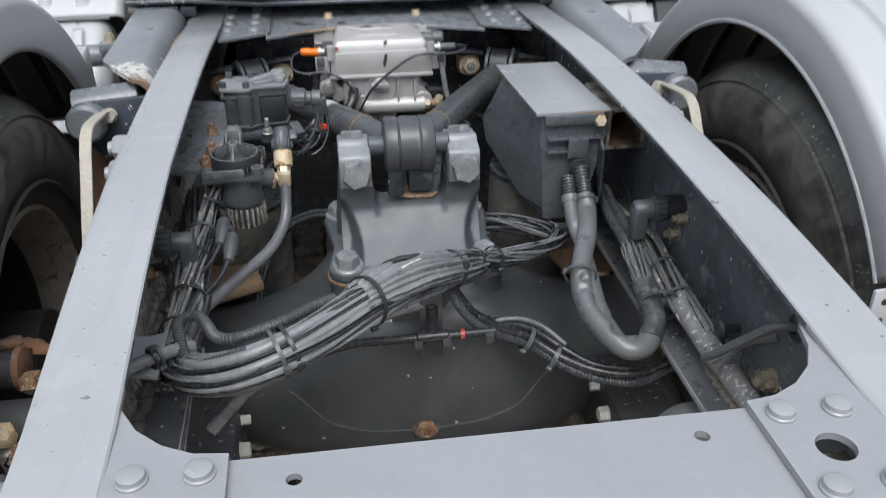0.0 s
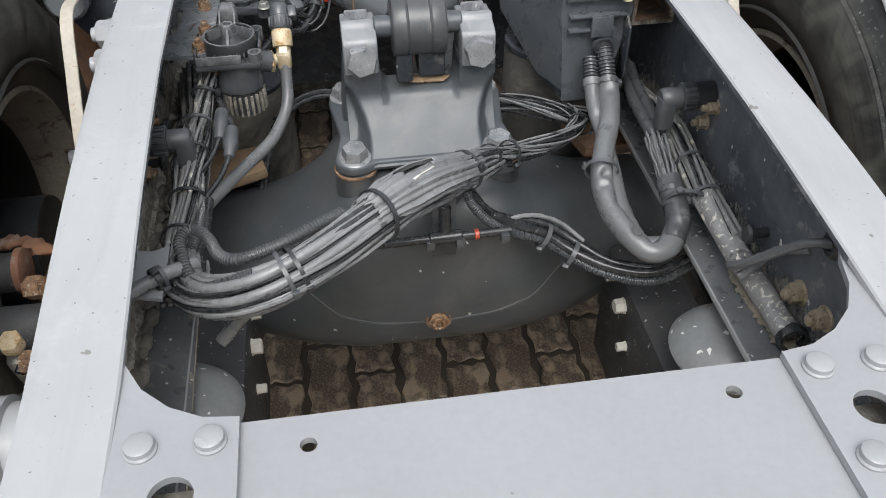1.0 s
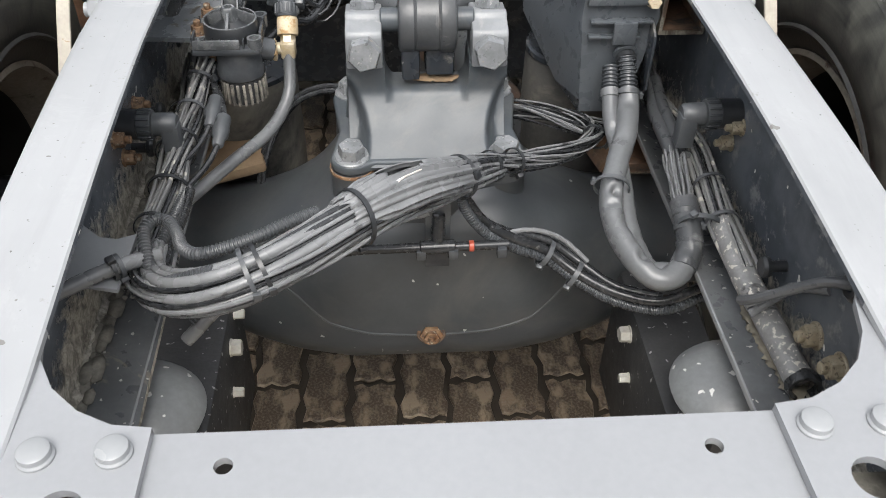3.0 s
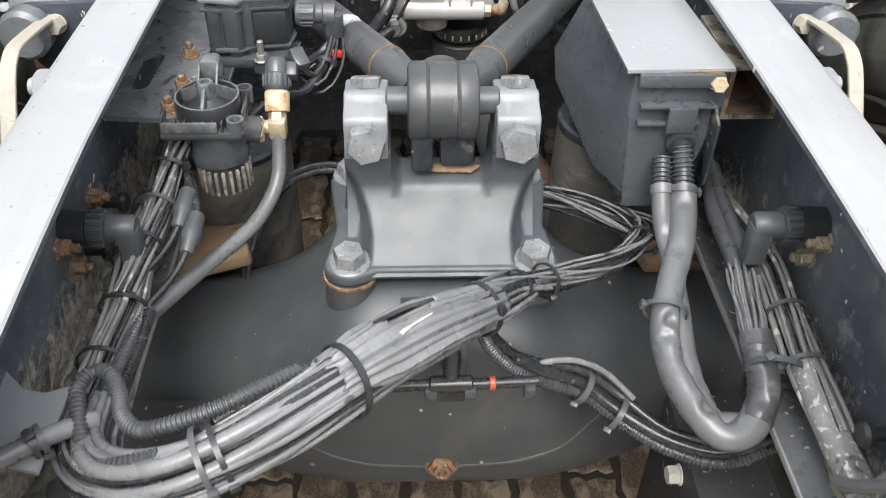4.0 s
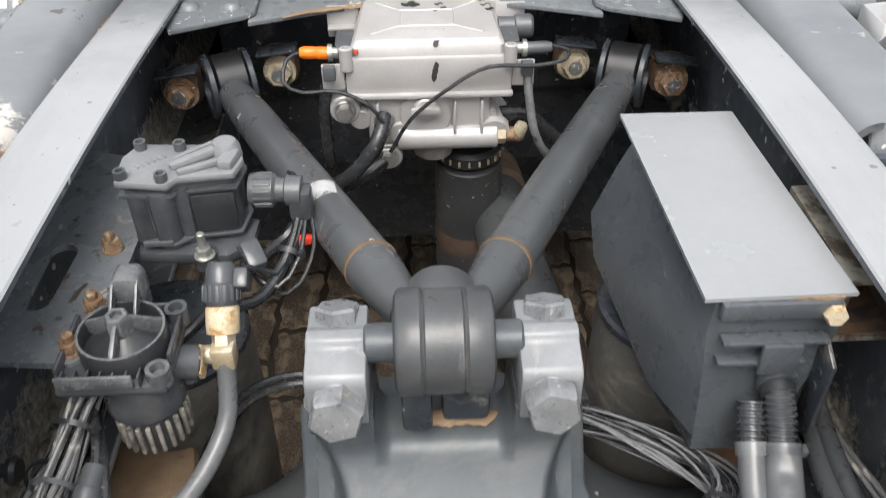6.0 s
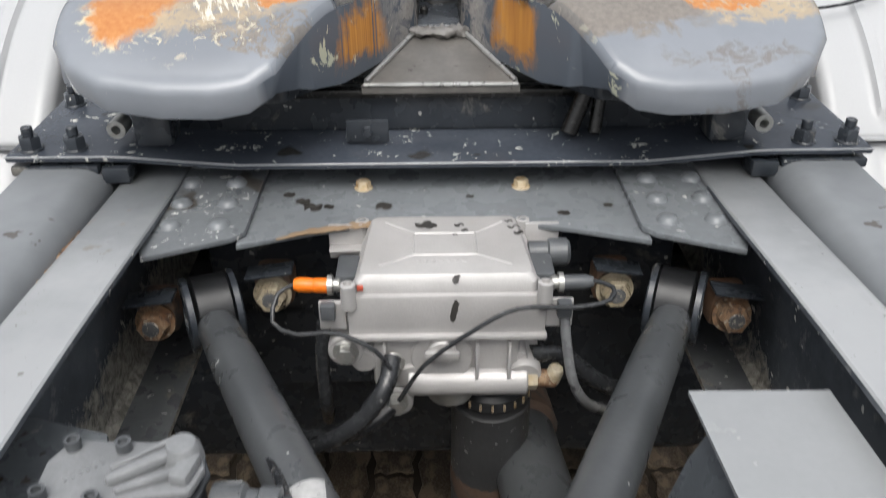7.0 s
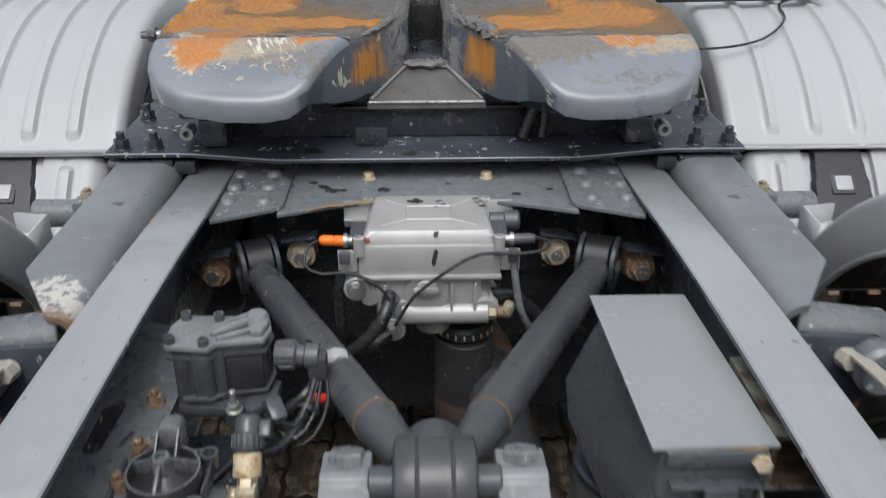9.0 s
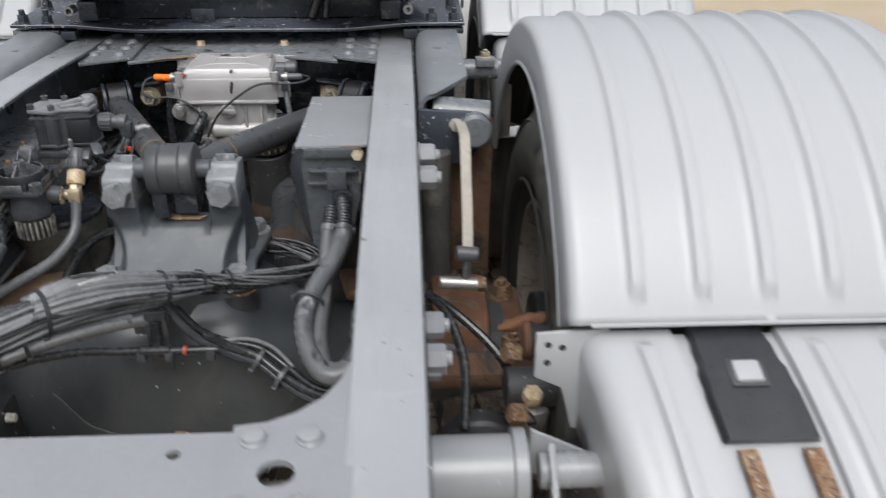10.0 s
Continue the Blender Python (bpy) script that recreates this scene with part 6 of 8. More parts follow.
BLACKGREY = surface("overpainted_black_plastic", (0.072, 0.078, 0.085), (0.036, 0.039, 0.044), 0.22, scale=24, fine=320, bump=0.2, stains=(0.3, 0.3, 0.3), stain_at=(0.7, 0.78), stain_scale=34)
DUSTRIB = surface("dusty_rib", (0.3, 0.28, 0.24), (0.05, 0.05, 0.05), 0.6, scale=70, fine=300, bump=0.2)
relay_valve()


def modulator():
    th = thing("brake_modulator", "dark plastic brake modulator with a pale cover and four screws", "valve", (-0.26, 0.28, 0.86))
    body = prism([(-0.3, 0.27), (-0.29, 0.258), (-0.262, 0.254), (-0.246, 0.264), (-0.198, 0.27), (-0.194, 0.3), (-0.204, 0.32), (-0.296, 0.324), (-0.303, 0.3)], "z", 0.885, 0.971, 0.006)
    body = part("body", body, BLACKGREY, th)
    # fluted bulge on the corner, belts round the body, and the dark recessed side
    for x, y, q in ((-0.291, 0.266, 0.0125), (-0.268, 0.26, 0.0135), (-0.249, 0.266, 0.0085)):
        part("flute", lathe([(0, 0), (q * 0.9, 0), (q, 0.003), (q, 0.06), (q * 0.92, 0.066), (0, 0.068)], (x, y, 0.899), (0, 0, 1), 20), BLACKGREY, body)
    part("belt", prism([(-0.304, 0.262), (-0.29, 0.248), (-0.262, 0.244), (-0.244, 0.258), (-0.196, 0.264), (-0.19, 0.3), (-0.2, 0.325), (-0.3, 0.329), (-0.307, 0.3)], "z", 0.905, 0.909, 0.0015), BLACKGREY, body)
    part("belt", prism([(-0.308, 0.256), (-0.258, 0.249), (-0.25, 0.26), (-0.194, 0.266), (-0.189, 0.3), (-0.2, 0.325), (-0.301, 0.33), (-0.31, 0.3)], "z", 0.958, 0.963, 0.0015), BLACKGREY, body)
    part("dark_window", box((-0.22, 0.2655, 0.934), (0.043, 0.006, 0.044), 0.002, (0, 0, 6)), BLACK, body)
    part("window_rib", box((-0.2445, 0.263, 0.934), (0.004, 0.008, 0.046), 0.0015, (0, 0, 6)), BLACKGREY, body)
    part("foot", prism([(-0.302, 0.246), (-0.21, 0.238), (-0.186, 0.256), (-0.184, 0.3), (-0.3, 0.32)], "z", 0.884, 0.899, 0.005), BLACKGREY, th)
    part("foot_boss", lathe([(0, 0), (0.0135, 0), (0.0125, 0.016), (0, 0.017)], (-0.232, 0.243, 0.884), (0, 0, 1), 20), BLACKGREY, th)
    part("front_label", box((-0.277, 0.2455, 0.91), (0.03, 0.003, 0.006), 0.001), GREYPL, th)
    cover = prism([(-0.309, 0.256), (-0.256, 0.248), (-0.249, 0.26), (-0.195, 0.266), (-0.189, 0.29), (-0.197, 0.318), (-0.3, 0.324), (-0.311, 0.3)], "z", 0.9705, 0.979, 0.003)
    cv = part("cover", cover, COVERPL, th, "pale grey cast cover")
    part("cover_ridge", box((-0.228, 0.292, 0.984), (0.07, 0.012, 0.011), 0.005, (0, -6, 28)), COVERPL, cv)
    part("cover_ridge", box((-0.224, 0.276, 0.982), (0.055, 0.008, 0.008), 0.0035, (0, -4, 22)), COVERPL, cv)
    part("cover_ridge", box((-0.238, 0.302, 0.982), (0.05, 0.006, 0.007), 0.003, (0, -4, 34)), COVERPL, cv)
    part("cover_dome", lathe([(0.016, -0.004), (0.0145, 0.008), (0.011, 0.0135), (0, 0.015)], (-0.208, 0.303, 0.979), (0, 0, 1), 18), COVERPL, cv)
    part("cover_dome", box((-0.202, 0.286, 0.982), (0.016, 0.03, 0.012), 0.0045, (0, 0, -12)), COVERPL, cv)
    for k in range(6):
        part("raised_mark", box((-0.291 + 0.0045 * k, 0.281 + 0.0035 * k, 0.9793), (0.0028, 0.0075, 0.0012), 0.0004, (0, 0, 38)), COVERPL, cv)
    for x, y in ((-0.302, 0.262), (-0.262, 0.256), (-0.295, 0.314), (-0.255, 0.311)):
        part("screw", lathe([(0.0, 0), (0.0062, 0), (0.0062, 0.009), (0.004, 0.009), (0.0036, 0.005), (0, 0.005)], (x, y, 0.979), (0, 0, 1), 14), GREYPL, cv)
    bolt(th, (-0.232, 0.238, 0.9), (0, 0, 1), 0.014, STEEL, 0.008, 1.5, 0.018, name="stud")
    plug = part("plug", lathe([(0.0, 0), (0.0155, 0), (0.0165, 0.004), (0.0165, 0.024), (0.013, 0.027), (0.012, 0.035), (0.0155, 0.037), (0.0155, 0.052), (0, 0.053)], (-0.187, 0.287, 0.945), (1, -0.05, -0.05), 22), GREYPL, th)
    for k in range(14):
        a = 2 * math.pi * k / 14
        q = box((0, 0.0165, 0), (0.018, 0.003, 0.003), 0.0008)
        q.transform(Matrix.Translation((-0.173, 0.286, 0.944)) @ Matrix.Rotation(a, 4, "X"))
        part("plug_rib", q, GREYPL, plug)
    part("plug_elbow", box((-0.137, 0.283, 0.93), (0.024, 0.024, 0.034), 0.005), BLACKGREY, plug)
    return th


modulator()


def pressure_fitting():
    th = thing("air_fitting", "brass elbow fitting with a grey plug on the relay valve", "fitting", (-0.206, 0.16, 0.86))
    o, d = Vector((-0.206, 0.146, 0.853)), Vector((0, 0.75, 1)).normalized()
    turn = frame_of(d)
    part("elbow", box(o, (0.023, 0.022, 0.026), 0.004), BRASS, th)
    part("elbow_neck", hexagon(o + d * 0.008, d, 0.02, 0.014), BRASS, th)
    part("side_stub", rod(o - Vector((0.028, 0.004, -0.004)), o, 0.009), BRASS, th)
    part("sealed_collar", lathe([(0.0, 0), (0.0155, 0), (0.016, 0.003), (0.016, 0.024), (0.014, 0.027), (0, 0.027)], o + d * 0.02, d, 22), SEAL, th, "collar smeared with pale sealant")
    plug = part("plug", lathe([(0.0, 0), (0.016, 0), (0.0175, 0.004), (0.0175, 0.02), (0.0155, 0.022), (0.0145, 0.036), (0.011, 0.041), (0, 0.041)], o + d * 0.047, d, 24), BLACKGREY, th)
    for k in range(16):
        a = 2 * math.pi * k / 16
        q = box((0.0172, 0, 0.012), (0.003, 0.0035, 0.015), 0.0008)
        q.transform(Matrix.Translation(o + d * 0.047) @ turn @ Matrix.Rotation(a, 4, "Z"))
        part("plug_rib", q, GREYPL, plug)
    part("plug_clip", box(o + d * 0.07 + Vector((0.02, 0, 0)), (0.014, 0.02, 0.024), 0.003, (35, 0, 0)), BLACKGREY, plug)
    hose = [(-0.206, 0.145, 0.85), (-0.206, 0.135, 0.825), (-0.21, 0.11, 0.79), (-0.236, 0.06, 0.763), (-0.285, 0.0, 0.75), (-0.33, -0.056, 0.738), (-0.37, -0.11, 0.73)]
    part("hose", tube(hose, 0.0095, 14), HOSE, th, "grey air hose")
    return th


pressure_fitting()


# ---- trailer brake control unit under the arch ----
def control_unit():
    th = thing("brake_control_unit", "cast aluminium trailer brake control unit with an orange plug", "control unit", (0, 0.66, 0.86))
    lid = bmesh.new()
    n = 10
    def ring(w0, w1, y0, y1, z, r):
        out = []
        for cx, cy, a0 in ((w0, y1, 0), (-w0, y1, 90), (-w1, y0, 180), (w1, y0, 270)):
            sx, sy = (1 if cx > 0 else -1), (1 if cy == y1 else -1)
            for k in range(5):
                a = radians(a0 + 90 * k / 4)
                out.append(lid.verts.new((cx - sx * r + r * math.cos(a), cy - sy * r + r * math.sin(a), z)))
        return out
    rings = [ring(0.093, 0.102, 0.597, 0.745, 0.93, 0.008), ring(0.092, 0.101, 0.599, 0.744, 0.944, 0.008), ring(0.087, 0.095, 0.605, 0.738, 0.952, 0.01), ring(0.084, 0.091, 0.61, 0.733, 0.953, 0.01)]
    for one, two in zip(rings, rings[1:]):
        for i in range(len(one)):
            lid.faces.new((one[i], one[(i + 1) % len(one)], two[(i + 1) % len(one)], two[i]))
    lid.faces.new(rings[0])
    lid.faces.new(rings[-1])
    cover = part("cover", lid, ALU, th, "", 30)
    # raised frame and corner ribs on the cover
    for x0, y0, x1, y1 in ((-0.036, 0.645, 0.036, 0.645), (-0.036, 0.695, 0.036, 0.695), (-0.036, 0.645, -0.036, 0.695), (0.036, 0.645, 0.036, 0.695), (0.036, 0.695, 0.07, 0.722), (-0.036, 0.695, -0.07, 0.722),
                           (0.036, 0.645, 0.074, 0.622), (-0.036, 0.645, -0.074, 0.622)):
        part("cover_rib", tube([(x0, y0, 0.9527), ((x0 + x1) / 2, (y0 + y1) / 2, 0.9527), (x1, y1, 0.9527)], 0.0016, 6), ALU, cover)
    rnd = random.Random(9)
    for k in range(7):
        part("worn_mark", box((-0.03 + k * 0.0085, 0.631, 0.9532), (rnd.uniform(0.003, 0.006), 0.005, 0.0008), 0.0002), ALU, cover)
    low = prism([(-0.11, 0.592), (0.112, 0.592), (0.108, 0.61), (0.1, 0.748), (-0.098, 0.748), (-0.106, 0.61)], "z", 0.872, 0.932, 0.004)
    body = part("body", low, ALU, th)
    part("body_lip", box((0, 0.592, 0.878), (0.226, 0.012, 0.008), 0.003), ALU, body)
    for x, y in ((-0.1, 0.737), (0.097, 0.737), (-0.107, 0.592), (0.108, 0.592)):
        part("screw_post", lathe([(0.0, -0.03), (0.0085, -0.03), (0.0085, 0.0), (0.005, 0.001), (0.0045, -0.004), (0, -0.004)], (x, y, 0.948), (0, 0, 1), 16), ALU, body)
    for s in (-1, 1):
        part("mounting_ear", box((s * 0.12, 0.728, 0.925), (0.042, 0.006, 0.046), 0.0015), ALU, body)
        part("ear_fin", box((s * 0.12, 0.718, 0.92), (0.04, 0.016, 0.004), 0.001), ALU, body)
        part("mounting_ear", box((s * 0.126, 0.598, 0.905), (0.03, 0.006, 0.036), 0.0015), ALU, body)
        part("ear_fin", box((s * 0.126, 0.606, 0.9), (0.028, 0.02, 0.004), 0.001), ALU, body)
        part("cable_clip", box((s * 0.13, 0.59, 0.915), (0.016, 0.012, 0.02), 0.002), GREYPL, body)
        part("terminal_neck", rod((s * 0.118, 0.626, 0.926), (s * 0.132, 0.626, 0.926), 0.0075), STEEL, body)
        part("terminal_block", box((s * 0.112, 0.655, 0.92), (0.026, 0.05, 0.03), 0.004), GREYPL, body)
        part("terminal_ring", lathe([(0.006, 0), (0.0115, 0), (0.0115, 0.006), (0.006, 0.006)], (s * 0.127, 0.626, 0.926), (s, 0, 0), 16, closed=True), STEEL, body)
    part("orange_plug", lathe([(0, 0), (0.0085, 0), (0.0085, 0.016), (0.0075, 0.018), (0.0085, 0.022), (0.0085, 0.034), (0.006, 0.04), (0, 0.04)], (-0.131, 0.625, 0.926), (-1, 0, 0.05), 18), ORANGE, th, "bright orange plug")
    part("black_plug", lathe([(0, 0), (0.0085, 0), (0.0085, 0.028), (0.006, 0.036), (0, 0.036)], (0.131, 0.625, 0.926), (1, 0, 0.03), 18), GREYPL, th)
    part("round_connector", lathe([(0, 0), (0.014, 0), (0.014, 0.022), (0.017, 0.024), (0.017, 0.045), (0.013, 0.049), (0, 0.049)], (0.1, 0.69, 0.928), (1, 0, 0), 22), GREYPL, th)
    for k, (x, y, d, q) in enumerate(((-0.024, 0.716, 0.011, 0.003), (-0.016, 0.711, 0.006, 0.0035), (0.018, 0.713, 0.006, 0.0014), (0.024, 0.7, 0.004, 0.002), (0.078, 0.722, 0.005, 0.0015), (0.083, 0.708, 0.008, 0.0016), (0.088, 0.693, 0.006, 0.002), (0.012, 0.69, 0.003, 0.0012))):
        part("tar_patch", lumpy([(x - d, y + 0.003, 0.9533), (x - 0.3 * d, y - 0.4 * d, 0.9534), (x + 0.3 * d, y + 0.5 * d, 0.9535), (x + d, y - 0.002, 0.9533)], q, k * 3.1, 0.08, 0.0008, 1.1), TAR, cover, "black scabbed patch")
    part("tar_patch", lumpy([(0.014, 0.606, 0.9508), (0.011, 0.601, 0.9495), (0.009, 0.596, 0.9445)], 0.0032, 4.4, 0.25, 0.001, 1.0), TAR, cover, "black scabbed patch")
    tp = lumpy([(0.007, -0.015, 0), (0.008, -0.006, 0.0002), (0.0095, 0.004, 0.0002), (0.0105, 0.014, 0)], 0.0031, 6.1, 0.12, 0.001, 0.8)
    tp.transform(Matrix.Translation((0, 0.5918, 0.912)) @ Matrix.Rotation(radians(90), 4, "X"))
    part("tar_patch", tp, TAR, body, "black scabbed patch")
    for x, y, z, r in ((0.055, 0.61, 0.85, 0.026), (-0.04, 0.605, 0.815, 0.018), (0.085, 0.612, 0.835, 0.01), (-0.095, 0.61, 0.835, 0.016), (0.09, 0.606, 0.812, 0.022)):
        part("casting_boss", lathe([(0, 0.06), (r * 1.05, 0.06), (r, 0.004), (r * 0.9, 0), (0, 0)], (x, y - 0.008, z), (0, 1, 0.1), 22), ALU, body)
    for x in (-0.07, 0.035, 0.072):
        part("casting_rib", box((x, 0.603, 0.842), (0.004, 0.03, 0.05), 0.001), ALU, body)
    part("red_mark", box((-0.094, 0.5955, 0.941), (0.007, 0.004, 0.006), 0.001), RED, th)
    # casting below
    part("valve_block", box((0.0, 0.655, 0.835), (0.17, 0.11, 0.078), 0.008), ALU, th)
    part("valve_barrel", rod((-0.005, 0.595, 0.845), (-0.005, 0.7, 0.845), 0.036), ALU, th)
    part("vent_knob", rod((-0.005, 0.585, 0.858), (-0.005, 0.6, 0.858), 0.016), ALU, th)
    part("vent_knob_bar", box((-0.005, 0.582, 0.858), (0.04, 0.008, 0.012), 0.004), ALU, th)
    part("cross_bore", rod((-0.045, 0.605, 0.806), (0.095, 0.605, 0.806), 0.019), ALU, th)
    part("outlet", rod((0.005, 0.63, 0.80), (0.005, 0.63, 0.765), 0.033, 0.028), STEEL, th, "dull silver outlet cup")
    for x, z in ((-0.115, 0.852), (-0.062, 0.835), (-0.06, 0.775)):
        part("port_boss", rod((x, 0.65, z), (x, 0.6, z), 0.021), ALU, th)
        bolt(th, (x, 0.6, z), (0, -1, 0), 0.02, STEEL, 0.01, 1.5, name="port_plug")
    part("brass_union", hexagon((0.095, 0.605, 0.806), (1, 0, 0), 0.024, 0.012), BRASS, th)
    part("brass_elbow", lathe([(0, 0), (0.0085, 0), (0.0095, 0.004), (0.0095, 0.02), (0.0075, 0.024), (0, 0.025)], (0.124, 0.607, 0.798), (0.25, -0.1, 1), 16), BRASS, th, "tarnished brass elbow")
    part("angled_union", rod((0.105, 0.605, 0.806), (0.13, 0.608, 0.802), 0.0105), RUSTY, th)
    wires = [[(-0.17, 0.623, 0.929), (-0.187, 0.61, 0.925), (-0.191, 0.585, 0.905), (-0.165, 0.575, 0.895), (-0.122, 0.575, 0.896), (-0.078, 0.57, 0.874), (-0.06, 0.57, 0.835), (-0.075, 0.575, 0.79)],
             [(0.167, 0.622, 0.93), (0.185, 0.605, 0.932), (0.178, 0.585, 0.928), (0.14, 0.578, 0.924), (0.077, 0.575, 0.925), (0.027, 0.57, 0.899), (-0.024, 0.57, 0.855), (-0.055, 0.575, 0.80)]]
    for w in wires:
        part("sensor_wire", tube(w, 0.0027, 10), DARKCABLE, th)
    for w in ([(-0.062, 0.59, 0.85), (-0.07, 0.56, 0.83), (-0.105, 0.55, 0.785), (-0.16, 0.56, 0.745), (-0.22, 0.6, 0.72)],):
        part("sleeved_hose", tube(w, 0.0105, 14), DARKCABLE, th)
    part("grey_hose", tube([(0.131, 0.6, 0.91), (0.135, 0.585, 0.87), (0.145, 0.58, 0.82), (0.165, 0.59, 0.78), (0.2, 0.62, 0.74)], 0.006, 12), CABLE, th)
    part("side_hose", tube([(0.1, 0.62, 0.83), (0.14, 0.63, 0.82), (0.19, 0.64, 0.77), (0.26, 0.66, 0.73)], 0.011, 12), DARKCABLE, th)
    part("side_hose", tube([(-0.06, 0.6, 0.775), (-0.1, 0.58, 0.755), (-0.16, 0.6, 0.72), (-0.25, 0.66, 0.7)], 0.011, 12), DARKCABLE, th)
    part("drop_hose", tube([(-0.14, 0.62, 0.88), (-0.145, 0.615, 0.83), (-0.145, 0.62, 0.76), (-0.15, 0.66, 0.7)], 0.0085, 12), DARKCABLE, th)
    return th


control_unit()


# ---- wiring ----
def wire_loom(name, label, points, count, spread, r, material, seed, twist=1.2, squash=0.8, ties=(), odd=0.0, at=None, loose=0.22, taper=0.0):
    """A loom of single wires with cable ties at parts of its length."""
    th = thing(name, label, "wiring loom", at or points[len(points) // 2])
    rnd = random.Random(seed)
    mids = smooth_path(points, 0.014)
    for pts in strand_paths(points, count, spread, seed, twist, squash, 0.014, loose, taper):
        part("wire", tube(pts, r * rnd.uniform(0.8, 1.25), 8, path=True), DARKCABLE if rnd.random() < odd else material, th)
    for f in ties:
        i = int(f * (len(mids) - 2))
        cable_tie(th, mids[i], mids[i + 1] - mids[i], spread * 1.02 + r, BLACK if rnd.random() < 0.6 else GREYPL, tail=(rnd.uniform(-0.4, 0.4), -1, -0.2))
    return th


main = [(0.085, -0.128, 0.822), (0.058, -0.158, 0.838), (0.03, -0.19, 0.852), (-0.03, -0.25, 0.875), (-0.09, -0.305, 0.886), (-0.165, -0.355, 0.872), (-0.23, -0.382, 0.858), (-0.285, -0.375, 0.84), (-0.322, -0.335, 0.82), (-0.335, -0.275, 0.803)]
loom = wire_loom("main_wiring_loom", "thick grey loom of overpainted wires slung across the axle", main, 58, 0.0262, 0.0026, CABLE, 3, 0.7, 0.95, (0.66, 0.69), 0.3, None, 0.25, 0.55)
for k, (dz, dy) in enumerate(((0.021, -0.006), (0.011, -0.02), (-0.003, -0.023), (0.019, 0.013))):
    part("thick_lead", tube([(x + 0.003 * k, y + dy * f, z + dz * f) for (x, y, z), f in zip(main[4:], (0.8, 1, 1, 1, 0.9, 0.8))], 0.0066 - 0.0006 * k, 12), CABLE, loom, "thick grey lead")
# torn tape over the upper end, moulded to the wires, with bare wires in its tear
sl = bmesh.new()
mid = smooth_path([(0.045, -0.175, 0.846), (0.02, -0.2, 0.857), (-0.03, -0.25, 0.88), (-0.075, -0.291, 0.89), (-0.108, -0.317, 0.889)], 0.005)
run = (mid[-1] - mid[0]).normalized()
lift = (Vector((0, 0, 1)) - run * run.z).normalized()
side = run.cross(lift)
rings = []
for k, v in enumerate(mid):
    f = k / (len(mid) - 1)
    w = (0.021 + 0.0095 * min(1.0, 1.6 * f)) * (1 - 0.22 * max(0.0, f - 0.75) / 0.25)
    ring = []
    for i in range(60):
        a = math.pi * (-0.05 + 1.1 * i / 59)
        wob = 1 + 0.06 * math.cos(21 * a + 1.5 * f) + 0.05 * math.cos(11 * a - 2 * f) + 0.07 * noise.noise(v * 40 + Vector((i * 0.1, 0, 0)))
        ragged = run * (0.02 * noise.noise(Vector((i * 0.18, 0, 3))) if k == len(mid) - 1 else 0.0)
        ring.append(sl.verts.new(v + side * (w * wob * math.cos(a)) + lift * (0.95 * w * wob * math.sin(a)) + ragged))
    rings.append(ring)
for k, (one, two) in enumerate(zip(rings, rings[1:])):
    f = k / len(mid)
    for i in range(59):
        if 0.4 < f < 0.72 and 23 <= i <= 24 + int(9 * math.sin((f - 0.4) / 0.32 * math.pi)):
            continue
        sl.faces.new((one[i], one[i + 1], two[i + 1], two[i]))
sleeve = part("torn_tape", sl, CABLE, loom, "torn grey tape over the wires", 60)
md = sleeve.modifiers.new("thick", "SOLIDIFY")
md.thickness, md.offset = 0.0015, 0
for k in range(6):
    o = 0.004 * (k - 2.5)
    part("bare_wire", tube([(-0.03 + o, -0.262 + o, 0.907), (-0.055 + o, -0.288 + o * 0.6, 0.9145), (-0.075 + o, -0.306, 0.914 - 0.002 * k)], 0.0011, 6), (COPPER, WHITE, COPPER, WHITE, WHITE, COPPER)[k], loom, "bare pale wire")
cable_tie(loom, (-0.095, -0.31, 0.885), (0.75, 0.62, -0.12), 0.0325, BLACK, 0.006, (0.2, -0.5, -1))
cable_tie(loom, (0.03, -0.187, 0.848), (0.7, 0.65, -0.2), 0.027, BLACK, 0.006, (0.5, -0.5, 0.4))

upper = [(0.04, -0.17, 0.85), (0.085, -0.125, 0.822), (0.135, -0.085, 0.8), (0.19, -0.05, 0.785), (0.235, -0.005, 0.772), (0.258, 0.025, 0.772), (0.255, 0.055, 0.762), (0.228, 0.09, 0.752), (0.185, 0.12, 0.748), (0.14, 0.145, 0.74), (0.1, 0.16, 0.72)]
wire_loom("branch_wiring_loom", "loose loom of grey and black wires beside the cast bracket", upper, 30, 0.0165, 0.0017, CABLE, 8, 5.0, 0.8, (0.1, 0.22, 0.55), 0.62, None, 0.5)
rear_wires = [(-0.1, 0.185, 0.72), (-0.14, 0.2, 0.75), (-0.2, 0.195, 0.742), (-0.24, 0.165, 0.71), (-0.265, 0.12, 0.66), (-0.275, 0.08, 0.6)]
wire_loom("thin_wiring_loom", "two thin black wires held by a clip behind the axle", rear_wires, 3, 0.008, 0.004, DARKCABLE, 5, 0.5, 1.0, (0.5,))
left = [(-0.352, -0.31, 0.795), (-0.352, -0.24, 0.785), (-0.352, -0.18, 0.785), (-0.348, -0.12, 0.79), (-0.35, -0.05, 0.8), (-0.352, 0.02, 0.8), (-0.35, 0.09, 0.79), (-0.36, 0.17, 0.78), (-0.375, 0.28, 0.77)]
wire_loom("rail_wiring_loom", "grey and black wires tied in a loom along the frame rail", left, 34, 0.0225, 0.0028, MUDCABLE, 12, 1.6, 0.85, (0.22, 0.34, 0.48, 0.66), 0.35, None, 0.22)


